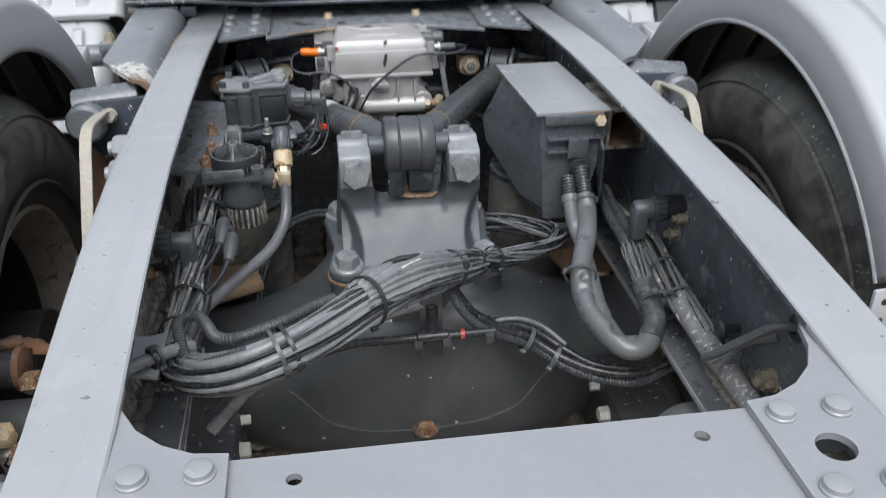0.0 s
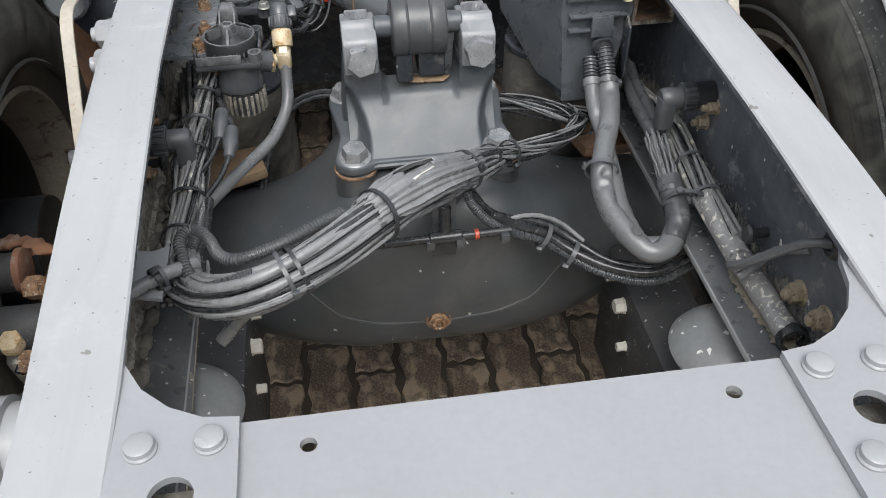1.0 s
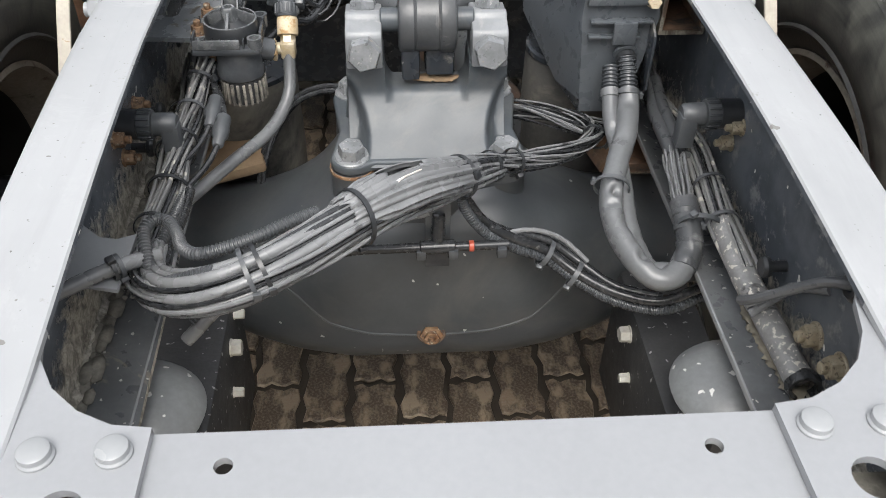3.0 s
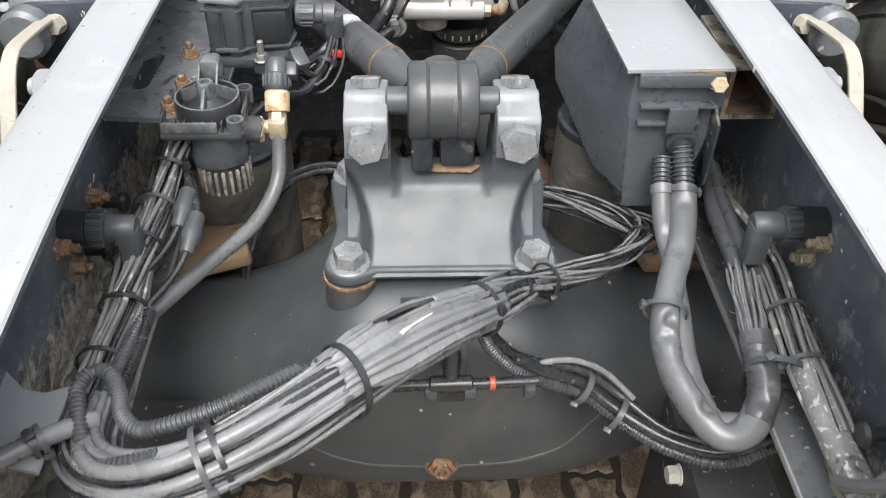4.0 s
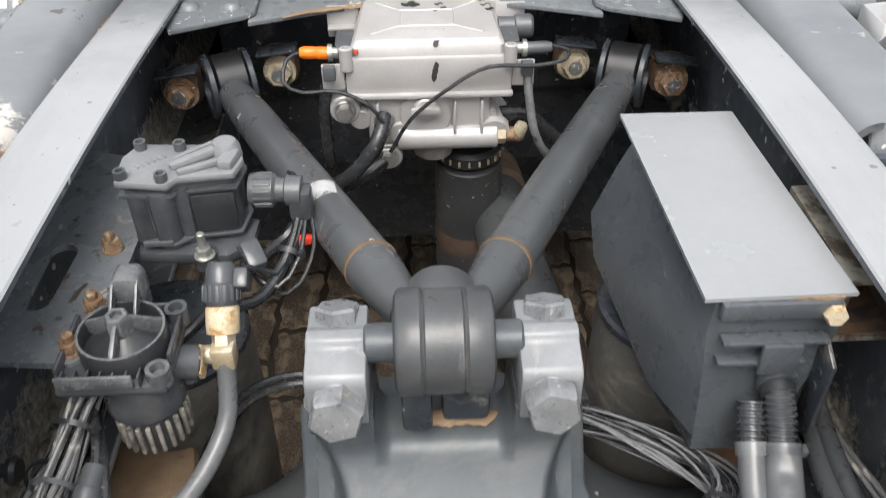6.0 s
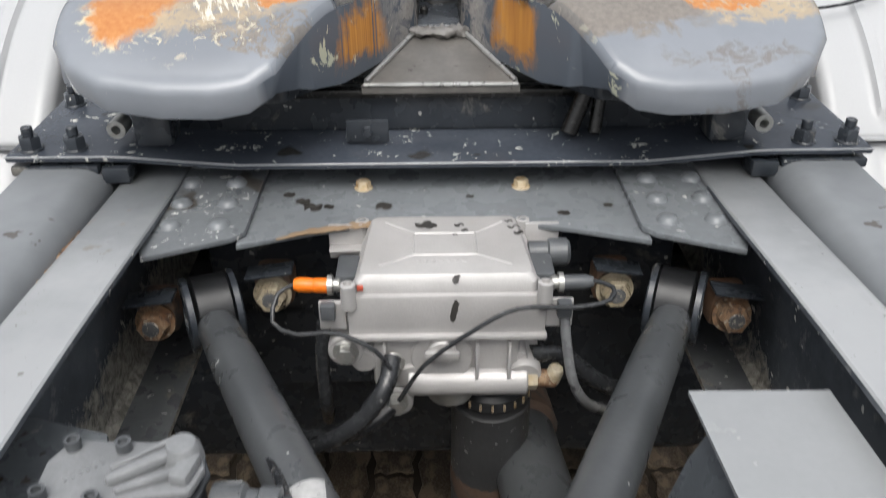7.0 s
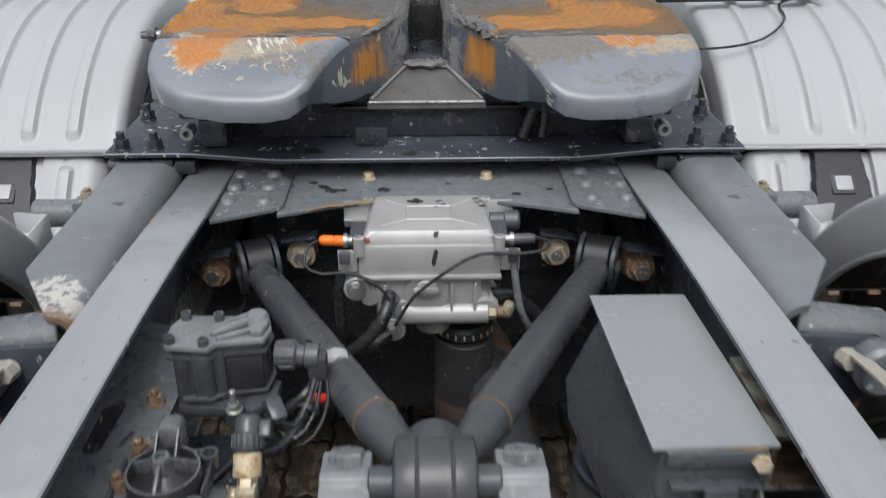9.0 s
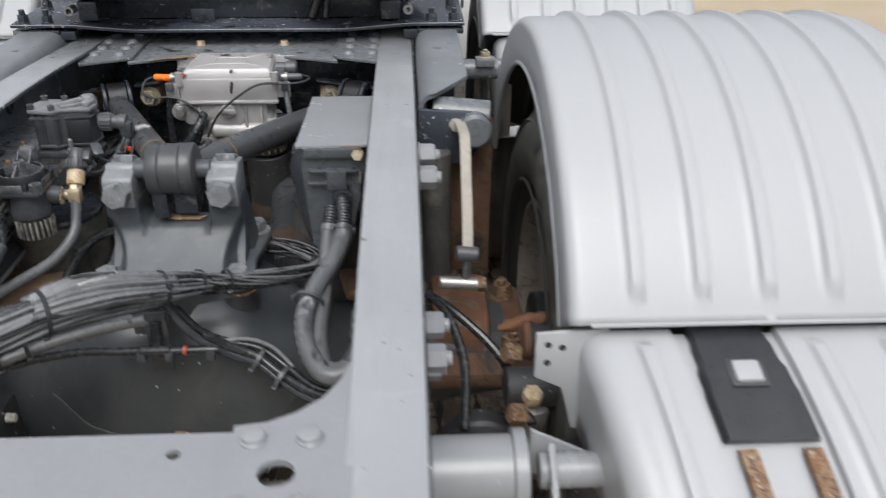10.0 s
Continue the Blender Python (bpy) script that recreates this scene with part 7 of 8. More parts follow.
def coiled_conduit():
    th = thing("corrugated_conduit", "grey corrugated conduit bent in a loop beside the loom", "conduit", (-0.31, -0.28, 0.8))
    lp = [(-0.312, -0.36, 0.83), (-0.32, -0.335, 0.842), (-0.328, -0.31, 0.852), (-0.332, -0.288, 0.858), (-0.323, -0.273, 0.86), (-0.307, -0.276, 0.86), (-0.293, -0.3, 0.86), (-0.283, -0.326, 0.864), (-0.262, -0.348, 0.872), (-0.232, -0.346, 0.878), (-0.198, -0.336, 0.884), (-0.165, -0.318, 0.888), (-0.135, -0.298, 0.886)]
    part("conduit", tube(lp, 0.0076, 12, 0.0042), CONDUIT, th)
    lp2 = [(-0.325, -0.12, 0.79), (-0.328, -0.19, 0.798), (-0.336, -0.25, 0.8), (-0.345, -0.3, 0.815), (-0.33, -0.345, 0.83), (-0.29, -0.372, 0.855), (-0.24, -0.375, 0.872)]
    part("conduit", tube(lp2, 0.0078, 12, 0.005), CONDUIT, th)
    part("conduit", tube([(-0.318, -0.13, 0.795), (-0.322, -0.2, 0.79), (-0.335, -0.28, 0.79)], 0.007, 12, 0.0045), DARKCABLE, th)
    part("drain_tube", tube([(-0.315, -0.31, 0.84), (-0.345, -0.335, 0.85), (-0.38, -0.362, 0.852), (-0.413, -0.385, 0.85)], 0.0085, 12), CABLE, th)
    cable_tie(th, (-0.35, -0.339, 0.851), (1, 0.75, 0), 0.0125, GREYPL, 0.005, (0, -0.5, -1))
    cable_tie(th, (-0.356, -0.344, 0.851), (1, 0.75, 0), 0.0125, BLACK, 0.004, (0, -0.3, 1))
    return th


coiled_conduit()


def cross_pipe():
    th = thing("cross_pipe", "dark brake pipe with a tee piece and clips on the axle", "pipe", (0.05, -0.18, 0.72))
    part("pipe", tube([(-0.3, -0.28, 0.735), (-0.2, -0.245, 0.75), (-0.12, -0.205, 0.745), (-0.05, -0.185, 0.732), (0.03, -0.182, 0.73), (0.1, -0.178, 0.728)], 0.0065, 12), DARKCABLE, th)
    part("tee_body", rod((-0.02, -0.183, 0.731), (0.028, -0.182, 0.731), 0.0095), DARKCABLE, th)
    part("tee_stem", rod((0.004, -0.18, 0.73), (0.006, -0.165, 0.775), 0.009), DARKCABLE, th)
    part("red_ring", lathe([(0.0066, 0), (0.0078, 0.001), (0.0078, 0.006), (0.0066, 0.007)], (0.046, -0.181, 0.7295), (1, 0, 0), 14), RED, th, "worn red ring")
    for x in (-0.018, 0.025, 0.09):
        part("pipe_clip", box((x, -0.188, 0.7235), (0.014, 0.012, 0.016), 0.003), BLACKGREY, th)
    part("bracket_plate", prism([(-0.05, 0.715), (-0.05, 0.795), (0.0, 0.797), (0.062, 0.83), (0.085, 0.83), (0.09, 0.8), (0.12, 0.795), (0.12, 0.785), (0.06, 0.77), (0.02, 0.715)], "y", -0.112, -0.108, 0.001), CASTPAINT, th)
    bolt(th, (-0.02, -0.112, 0.775), (0, -1, 0.1), 0.017, STEEL, 0.01, 1.3)
    part("stand", prism([(-0.012, 0.68), (-0.012, 0.79), (0.022, 0.79), (0.022, 0.68)], "y", -0.165, -0.16, 0.001), BLACKGREY, th)
    tubes = [(0.03, -0.175, 0.82), (0.045, -0.17, 0.775), (0.075, -0.165, 0.733), (0.115, -0.16, 0.704), (0.157, -0.16, 0.684), (0.2, -0.182, 0.66), (0.25, -0.215, 0.65), (0.31, -0.235, 0.65), (0.37, -0.22, 0.66)]
    part("conduit", tube(tubes, 0.0075, 12, 0.0046), BLACKGREY, th, "dark corrugated conduit")
    part("pipe", tube([(x - 0.002, y + 0.006, z + 0.012) for x, y, z in tubes[2:]], 0.0075, 12), DARKCABLE, th)
    part("pipe", tube([(0.04, -0.165, 0.80), (0.07, -0.155, 0.75), (0.11, -0.145, 0.72), (0.16, -0.145, 0.705), (0.205, -0.165, 0.68), (0.25, -0.2, 0.666), (0.31, -0.222, 0.663)], 0.006, 12), DARKCABLE, th)
    part("thin_guard", tube([(0.1, -0.15, 0.725), (0.14, -0.142, 0.722), (0.18, -0.146, 0.708), (0.215, -0.17, 0.685)], 0.0035, 8), CABLE, th)
    for p, d in (((0.157, -0.155, 0.69), (0.8, -0.2, -0.45)), ((0.197, -0.176, 0.667), (0.8, -0.4, -0.35))):
        cable_tie(th, p, d, 0.0195, GREYPL, 0.007, (-0.3, -1, -0.7))
    low = [(-0.3, -0.3, 0.72), (-0.24, -0.265, 0.765), (-0.17, -0.225, 0.785), (-0.09, -0.18, 0.79), (-0.02, -0.15, 0.79), (0.03, -0.14, 0.79)]
    part("conduit", tube(low, 0.0072, 12, 0.005), CONDUIT, th, "grey corrugated conduit")
    part("pipe", tube([(x - 0.01, y - 0.012, z - 0.018) for x, y, z in low], 0.009, 12), CABLE, th)
    for p in ((-0.17, -0.23, 0.778), (-0.205, -0.25, 0.77)):
        cable_tie(th, p, (1, 0.55, 0.1), 0.0205, BLACK, 0.006, (0, -1, -0.8))
    return th


cross_pipe()


def sleeved(points, r, seed, creases=(), seg=28):
    """A soft sleeve over wires: flattened unevenly, pinched into sharp folds at the creases (where, width, depth)."""
    pts = smooth_path(points, 0.003)
    bm = bmesh.new()
    rings = []
    for v, (sd, up) in zip(pts, frames_along(pts)):
        ring = []
        for i in range(seg):
            q = 2 * math.pi * i / seg
            out = math.cos(q) * sd + math.sin(q) * up
            flat = 0.16 * noise.noise(v * 9 + Vector((0, 0, seed)))
            rr = r * (1 + flat * math.cos(2 * q + 4 * v.y) + 0.035 * noise.noise(v * 60 + out * 1.4 + Vector((0, 0, seed))))
            p = v + rr * out
            for at, width, depth in creases:
                d = (p - Vector(at)).length / width
                if d < 2.5:
                    # a pinched hollow with a raised fold round it
                    rr *= 1 - depth * math.exp(-d * d * 2.6) + 0.1 * depth * math.exp(-((d - 1.2) * 2.6) ** 2)
            ring.append(bm.verts.new(v + rr * out))
        rings.append(ring)
    for one, two in zip(rings, rings[1:]):
        for i in range(seg):
            bm.faces.new((one[i], one[(i + 1) % seg], two[(i + 1) % seg], two[i]))
    bm.faces.new(rings[0])
    bm.faces.new(rings[-1])
    return bm


TAPE = surface("dark_wrapping_tape", (0.075, 0.079, 0.084), (0.05, 0.053, 0.057), 0.3, scale=20, fine=220, bump=0.2, stains=(0.17, 0.172, 0.175), stain_at=(0.56, 0.7), stain_scale=18)


def box_hoses():
    """Two sleeved tubes that hang from the cable box in a loop, one taped where its wires fan out."""
    th = thing("sleeved_tubes", "two grey sleeved tubes hanging in a loop below the cable box", "conduit", (0.26, -0.1, 0.76))
    a = [(0.291, 0.062, 0.876), (0.293, 0.045, 0.853), (0.292, 0.03, 0.838), (0.29, 0.01, 0.825), (0.278, -0.04, 0.81), (0.255, -0.095, 0.795), (0.238, -0.15, 0.775), (0.242, -0.2, 0.756), (0.262, -0.244, 0.741), (0.282, -0.262, 0.735), (0.306, -0.258, 0.738), (0.324, -0.236, 0.75)]
    b2 = [(0.27, 0.06, 0.86), (0.268, 0.043, 0.845), (0.266, 0.028, 0.834), (0.264, -0.005, 0.812), (0.266, -0.06, 0.79), (0.264, -0.12, 0.77), (0.262, -0.18, 0.75), (0.275, -0.235, 0.732), (0.3, -0.245, 0.732)]
    folds = [((0.243, -0.148, 0.792), 0.011, 0.7), ((0.236, -0.166, 0.784), 0.009, 0.35), ((0.266, -0.24, 0.756), 0.012, 0.6), ((0.284, -0.25, 0.748), 0.01, 0.45), ((0.25, -0.19, 0.772), 0.016, 0.2), ((0.287, 0.0, 0.838), 0.013, 0.25), ((0.268, -0.062, 0.82), 0.016, 0.22)]
    part("tube", sleeved(a[2:], 0.0158, 1, folds), HOSE, th, "grey sleeved tube, crumpled in its bend", 80)
    part("tube", sleeved(b2[2:], 0.0118, 5, [((0.262, -0.03, 0.815), 0.012, 0.3), ((0.27, -0.2, 0.754), 0.012, 0.4)]), HOSE, th, "grey sleeved tube", 80)
    part("taped_sleeve", sleeved([(0.316, -0.25, 0.742), (0.328, -0.228, 0.755), (0.331, -0.2, 0.77), (0.331, -0.165, 0.784)], 0.0172, 8, [((0.32, -0.24, 0.762), 0.01, 0.25)]), TAPE, th, "dark tape wound over the tube's end", 80)
    for k, f in enumerate((0.0, 0.35, 0.7)):
        o = Vector((0.329, -0.225, 0.757)).lerp(Vector((0.331, -0.168, 0.783)), f)
        part("tape_edge", lathe([(0.0168, -0.0005), (0.0179, -0.0005), (0.0179, 0.007), (0.0168, 0.008)], o, (0.04, 0.9, 0.42 + 0.06 * k), 24, closed=True), TAPE, th)
    rnd = random.Random(17)
    for pts in strand_paths([(0.331, -0.172, 0.781), (0.332, -0.15, 0.788), (0.333, -0.12, 0.794), (0.337, -0.092, 0.796), (0.34, -0.07, 0.796)], 22, 0.0158, 19, 0.3, 0.9, 0.008, 0.12, 0.35):
        part("bare_wire", tube(pts, 0.0021 * rnd.uniform(0.8, 1.2), 8, path=True), MUDCABLE if rnd.random() < 0.7 else CABLE, th, "overpainted silver-grey wire")
    # dark conduits that the bare wires come from
    part("conduit", tube([(0.339, -0.078, 0.796), (0.34, -0.03, 0.797), (0.341, 0.03, 0.797), (0.352, 0.09, 0.798), (0.36, 0.18, 0.79)], 0.0115, 14), TAPE, th, "dark taped conduit")
    part("conduit", tube([(0.352, -0.085, 0.8), (0.35, -0.02, 0.806), (0.352, 0.05, 0.808), (0.362, 0.12, 0.805)], 0.0085, 14), TAPE, th, "dark taped conduit")
    part("conduit", tube(a[:3], 0.0145, 14, 0.006), BLACKGREY, th, "corrugated conduit end")
    part("conduit", tube(b2[:3], 0.0125, 14, 0.006), BLACKGREY, th, "corrugated conduit end")
    part("pale_tape", lathe([(0.0128, 0), (0.0138, 0), (0.0138, 0.012), (0.0128, 0.012)], (0.2665, 0.033, 0.838), (-0.05, -0.8, -0.6), 20, closed=True), CABLE, th, "strip of pale tape")
    cable_tie(th, (0.291, 0.026, 0.835), (-0.1, -0.75, -0.65), 0.0168, GREYPL, 0.007, (1, 0.4, 0.3))
    cable_tie(th, (0.243, -0.128, 0.783), (-0.25, -0.9, -0.3), 0.0235, GREYPL, 0.006, (-1, 0, 0.2))
    cable_tie(th, (0.345, -0.208, 0.77), (0.25, 0.85, 0.25), 0.03, GREYPL, 0.007, (-0.7, -0.5, 1))
    return th


box_hoses()
right = [(0.395, -0.44, 0.742), (0.388, -0.36, 0.75), (0.376, -0.29, 0.765), (0.37, -0.21, 0.782), (0.373, -0.14, 0.79), (0.374, -0.07, 0.795), (0.366, 0.0, 0.79), (0.355, 0.08, 0.785), (0.365, 0.2, 0.78), (0.38, 0.4, 0.78)]
wire_loom("rail_wiring_loom", "worn loom of grey wires with dried mud along the rail", right[2:], 20, 0.0175, 0.003, MUDCABLE, 21, 1.6, 0.8, (0.12, 0.22), 0.3, None, 0.25)
SLEEVE = surface("muddy_sleeve", (0.26, 0.262, 0.263), (0.17, 0.172, 0.174), 0.34, scale=30, fine=240, bump=0.3, spots=(0.5, 0.48, 0.43), spot_at=(0.6, 0.66), spot_scale=190, stains=(0.06, 0.06, 0.06), stain_at=(0.6, 0.66), stain_scale=30)
th = thing("loom_sleeve", "muddy grey sleeve over the rear end of the rail loom", "conduit", (0.39, -0.38, 0.74))
part("sleeve", sleeved(right[:4], 0.016, 12, [((0.385, -0.33, 0.775), 0.012, 0.3), ((0.39, -0.41, 0.76), 0.01, 0.25)]), SLEEVE, th, "", 80)
part("torn_end", lathe([(0.018, 0), (0.0205, 0.008), (0.0185, 0.016), (0.015, 0.012), (0.014, 0.0)], (0.397, -0.455, 0.741), (0.1, 1, -0.1), 18, closed=True), DARKCABLE, th)
part("sensor_lead", tube([(0.36, -0.36, 0.768), (0.385, -0.358, 0.79), (0.405, -0.352, 0.80), (0.418, -0.4, 0.84)], 0.006, 10), CABLE, th)


def rail_connector(s, y, z, label):
    """A round bayonet connector through the rail web, with an elbow cap turned down."""
    th = thing("bayonet_connector", label, "connector", (s * 0.39, y, z), "rail connectors")
    part("housing", lathe([(0, 0), (0.02, 0), (0.0205, 0.004), (0.0205, 0.03), (0, 0.03)], (s * 0.418, y, z), (-s, 0, 0), 24), BLACK, th)
    ring = part("lock_ring", lathe([(0, 0), (0.0185, 0), (0.0195, 0.003), (0.0195, 0.019), (0, 0.02)], (s * 0.388, y, z), (-s, 0, 0), 24), GREYPL, th)
    for k in range(14):
        q = box((0, 0.0195, 0), (0.017, 0.0042, 0.0036), 0.001)
        q.transform(Matrix.Translation((s * 0.3785, y, z)) @ Matrix.Rotation(2 * math.pi * k / 14, 4, "X"))
        part("ring_rib", q, BLACKGREY, ring)
    part("cap", lathe([(0, 0), (0.0155, 0), (0.0155, 0.026), (0.012, 0.031), (0, 0.031)], (s * 0.368, y, z), (-s, 0, 0), 22), GREYPL, th)
    part("cap_skirt", box((s * 0.347, y - 0.003, z - 0.022), (0.024, 0.024, 0.05), 0.004), GREYPL, th)
    part("lead", tube([(s * 0.347, y - 0.004, z - 0.045), (s * 0.348, y - 0.01, z - 0.07), (s * 0.352, y - 0.05, z - 0.085), (s * 0.356, y - 0.11, z - 0.085)], 0.006, 10), DARKCABLE, th)
    return th


rail_connector(1, -0.075, 0.862, "grey elbow connector with a ribbed ring on the rail web")
rail_connector(-1, -0.055, 0.85, "black and grey elbow connector on the rail web")
web = thing("web_fasteners", "rusty bolts and rubber plugs on the inner rail webs", "fasteners", (0, -0.2, 0.8))
for x, y, z in ((-0.417, -0.08, 0.843), (-0.417, -0.06, 0.801), (0.417, -0.076, 0.815), (0.417, -0.096, 0.853), (0.417, -0.409, 0.778), (0.417, -0.466, 0.79), (-0.417, 0.03, 0.83)):
    bolt(web, (x, y, z), (-1 if x > 0 else 1, 0, 0), 0.024 if y < -0.4 else 0.018, RUSTY if z < 0.77 or x < 0 else SEALSTEEL, 0.013, 1.4, 0.008)
for x, y, z in ((0.417, -0.305, 0.79), (-0.417, -0.02, 0.79), (-0.417, 0.06, 0.8)):
    part("rubber_plug", lathe([(0, 0), (0.007, 0), (0.007, 0.02), (0.013, 0.022), (0.014, 0.027), (0.011, 0.031), (0, 0.031)], (x, y, z), (-1 if x > 0 else 1, 0, 0), 18), BLACK, web)
part("grommet", lathe([(0.007, -0.002), (0.017, -0.002), (0.018, 0.003), (0.013, 0.007), (0.007, 0.006)], (0.417, -0.433, 0.877), (-1, 0, 0), 20), BLACK, web)
part("sensor_lead", tube([(0.418, -0.433, 0.877), (0.395, -0.42, 0.872), (0.37, -0.39, 0.83), (0.355, -0.365, 0.795), (0.352, -0.345, 0.775)], 0.0062, 10), HOSE, web)
# dried dirt on the lower flanges
for s in (-1, 1):
    b = bmesh.new()
    rnd = random.Random(30 + s)
    for k in range(170):
        y = rnd.uniform(-0.6, 0.35)
        o = bmesh.new()
        bmesh.ops.create_icosphere(o, subdivisions=1, radius=rnd.uniform(0.004, 0.012))
        o.transform(Matrix.Translation((s * rnd.uniform(0.392, 0.414), y, 0.722 + rnd.uniform(0, 0.006))) @ Matrix.Diagonal((1, 1.8, 0.5, 1)))
        join(b, o)
    d = part("dried_dirt", b, MUD, None, "", 80)
    tagged(d, "crumbs of dried grey dirt on the rail's lower flange", "dirt", kind="stuff")


bank = thing("dirt_bank", "bank of dried tan dirt along the rail's lower flange", "dirt", (0.395, -0.42, 0.722))
part("crust", lumpy([(0.402, -0.56, 0.722), (0.4, -0.48, 0.723), (0.394, -0.41, 0.723), (0.388, -0.34, 0.722), (0.385, -0.28, 0.721)], 0.014, 5.0, 0.35, 0.005, 0.6), TANDIRT, bank, "", 80)
# pale drips of dried mud that ran down the inner side of one rail
b = bmesh.new()
rnd = random.Random(77)
for k in range(95):
    y = rnd.uniform(-0.3, 0.5)
    h = rnd.uniform(0.006, 0.035) * (1.6 if 0.05 < y < 0.3 else 0.8)
    top = rail_top(y) - rnd.uniform(0.01, 0.03)
    o = bmesh.new()
    bmesh.ops.create_icosphere(o, subdivisions=2, radius=1.0)
    o.transform(Matrix.Translation((0.4165, y, top - h)) @ Matrix.Diagonal((0.0015, rnd.uniform(0.0015, 0.005), h, 1)))
    for v in o.verts:
        v.co.y += 0.003 * noise.noise(v.co * 120)
    join(b, o)
d = part("mud_drips", b, MUD, None, "", 80)
tagged(d, "pale drips of dried mud down the rail's inner web", "dirt", kind="stuff")
BRIGHTRED = surface("bright_red_plastic", (0.75, 0.06, 0.03), (0.65, 0.05, 0.03), 0.35, scale=30, bump=0.05)
leads = thing("sensor_leads", "thin black leads with a red clip hanging from the modulator plug", "wiring", (-0.16, 0.28, 0.9))
for k, line in enumerate(([(-0.14, 0.28, 0.92), (-0.148, 0.25, 0.9), (-0.162, 0.225, 0.885), (-0.178, 0.215, 0.9), (-0.188, 0.2, 0.912)], [(-0.132, 0.285, 0.92), (-0.14, 0.24, 0.89), (-0.16, 0.215, 0.875), (-0.185, 0.225, 0.885), (-0.2, 0.25, 0.9)],
                          [(-0.13, 0.29, 0.925), (-0.125, 0.255, 0.895), (-0.14, 0.225, 0.87), (-0.165, 0.22, 0.86), (-0.19, 0.25, 0.86)], [(-0.137, 0.28, 0.915), (-0.155, 0.27, 0.895), (-0.178, 0.24, 0.893), (-0.19, 0.222, 0.9)])):
    part("lead", tube(line, (0.004, 0.0025, 0.0022, 0.006)[k], 8), DARKCABLE, leads)
for r, line in ((0.0065, [(-0.137, 0.283, 0.915), (-0.15, 0.25, 0.89), (-0.175, 0.205, 0.872), (-0.2, 0.175, 0.885)]), (0.006, [(-0.12, 0.33, 0.9), (-0.16, 0.3, 0.868), (-0.21, 0.26, 0.85), (-0.25, 0.2, 0.835), (-0.3, 0.15, 0.82)]), (0.005, [(-0.132, 0.3, 0.925), (-0.158, 0.37, 0.905), (-0.2, 0.45, 0.885), (-0.25, 0.55, 0.86)])):
    part("lead", tube(line, r, 10), DARKCABLE, leads)
cable_tie(leads, (-0.15, 0.25, 0.89), (-0.3, -0.8, -0.5), 0.011, BLACK, 0.006, (1, 0, 0.4))
part("red_clip", box((-0.134, 0.262, 0.897), (0.016, 0.008, 0.01), 0.002, (0, 20, 30)), BRIGHTRED, leads, "small bright red clip")
part("lead_plug", box((-0.182, 0.228, 0.905), (0.02, 0.03, 0.022), 0.004, (30, 0, 30)), BLACKGREY, leads)
for o in ((-0.301, 0.034, 0.835), (-0.287, 0.0, 0.825)):
    th = thing("inline_connector", "dusty grey inline plug in the wiring beside the rail", "connector", o, "inline connectors")
    d = Vector((-0.08, -0.92, -0.25)).normalized()
    part("shell", lathe([(0, 0), (0.0095, 0), (0.0105, 0.003), (0.0105, 0.02), (0.0118, 0.021), (0.0118, 0.034), (0.0085, 0.04), (0.0085, 0.05), (0.0065, 0.054), (0, 0.055)], o, d, 16), GREYPL, th)
    part("lead", tube([Vector(o) + d * 0.052, Vector(o) + d * 0.085 + Vector((-0.01, 0, -0.004)), Vector(o) + d * 0.14 + Vector((-0.035, 0, 0))], 0.0042, 8), DARKCABLE, th)
    part("tail", tube([Vector(o), Vector(o) - d * 0.03 + Vector((-0.008, 0, 0)), Vector(o) - d * 0.08 + Vector((-0.03, 0, -0.01))], 0.0045, 8), DARKCABLE, th)
# wires that hang from the valve down to the rail loom
drop = [(-0.318, 0.1, 0.86), (-0.326, 0.07, 0.845), (-0.335, 0.02, 0.825), (-0.34, -0.04, 0.815), (-0.345, -0.12, 0.808)]
wire_loom("valve_wiring", "grey and black wires hanging from the valve to the rail", drop, 15, 0.0165, 0.0027, MUDCABLE, 41, 1.6, 0.8, (0.2, 0.45, 0.75), 0.5, None, 0.25)

RUSTORANGE = surface("orange_rust", (0.23, 0.105, 0.055), (0.12, 0.07, 0.045), 0.85, 0.0, 16, 160, 0.6, stains=(0.2, 0.19, 0.18), stain_at=(0.55, 0.68), stain_scale=16)


# ---- springs, tubes and brackets round the axle ----
def air_spring(x, y, z0, z1, r, label, material, tilt=0.0):
    th = thing("air_spring", label, "air spring", (x, y, z0), "air springs")
    h = z1 - z0
    part("bellows", lathe([(0, 0), (r * 0.8, 0), (r, 0.05), (r * 1.03, h * 0.5), (r, h - 0.03), (r * 0.97, h - 0.015), (0, h - 0.015)], (x, y, z0), (0, tilt, 1), 40), material, th)
    part("top_plate", lathe([(0, 0), (r, 0), (r, 0.008), (r - 0.004, 0.012), (0, 0.012)], (x, y, z1 - 0.014), (0, tilt, 1), 40), DARKPAINT, th)
    return th


BELLOW = surface("muddy_bellows", (0.05, 0.05, 0.05), (0.11, 0.105, 0.095), 0.7, scale=10, fine=180, bump=0.4, stains=(0.2, 0.18, 0.15), stain_at=(0.55, 0.7), stain_scale=7)
air_spring(0.262, 0.255, 0.42, 0.805, 0.085, "muddy black air spring below the cable box", BELLOW)
air_spring(-0.3, 0.265, 0.42, 0.775, 0.088, "black air spring below the relay valve", RUBBER)


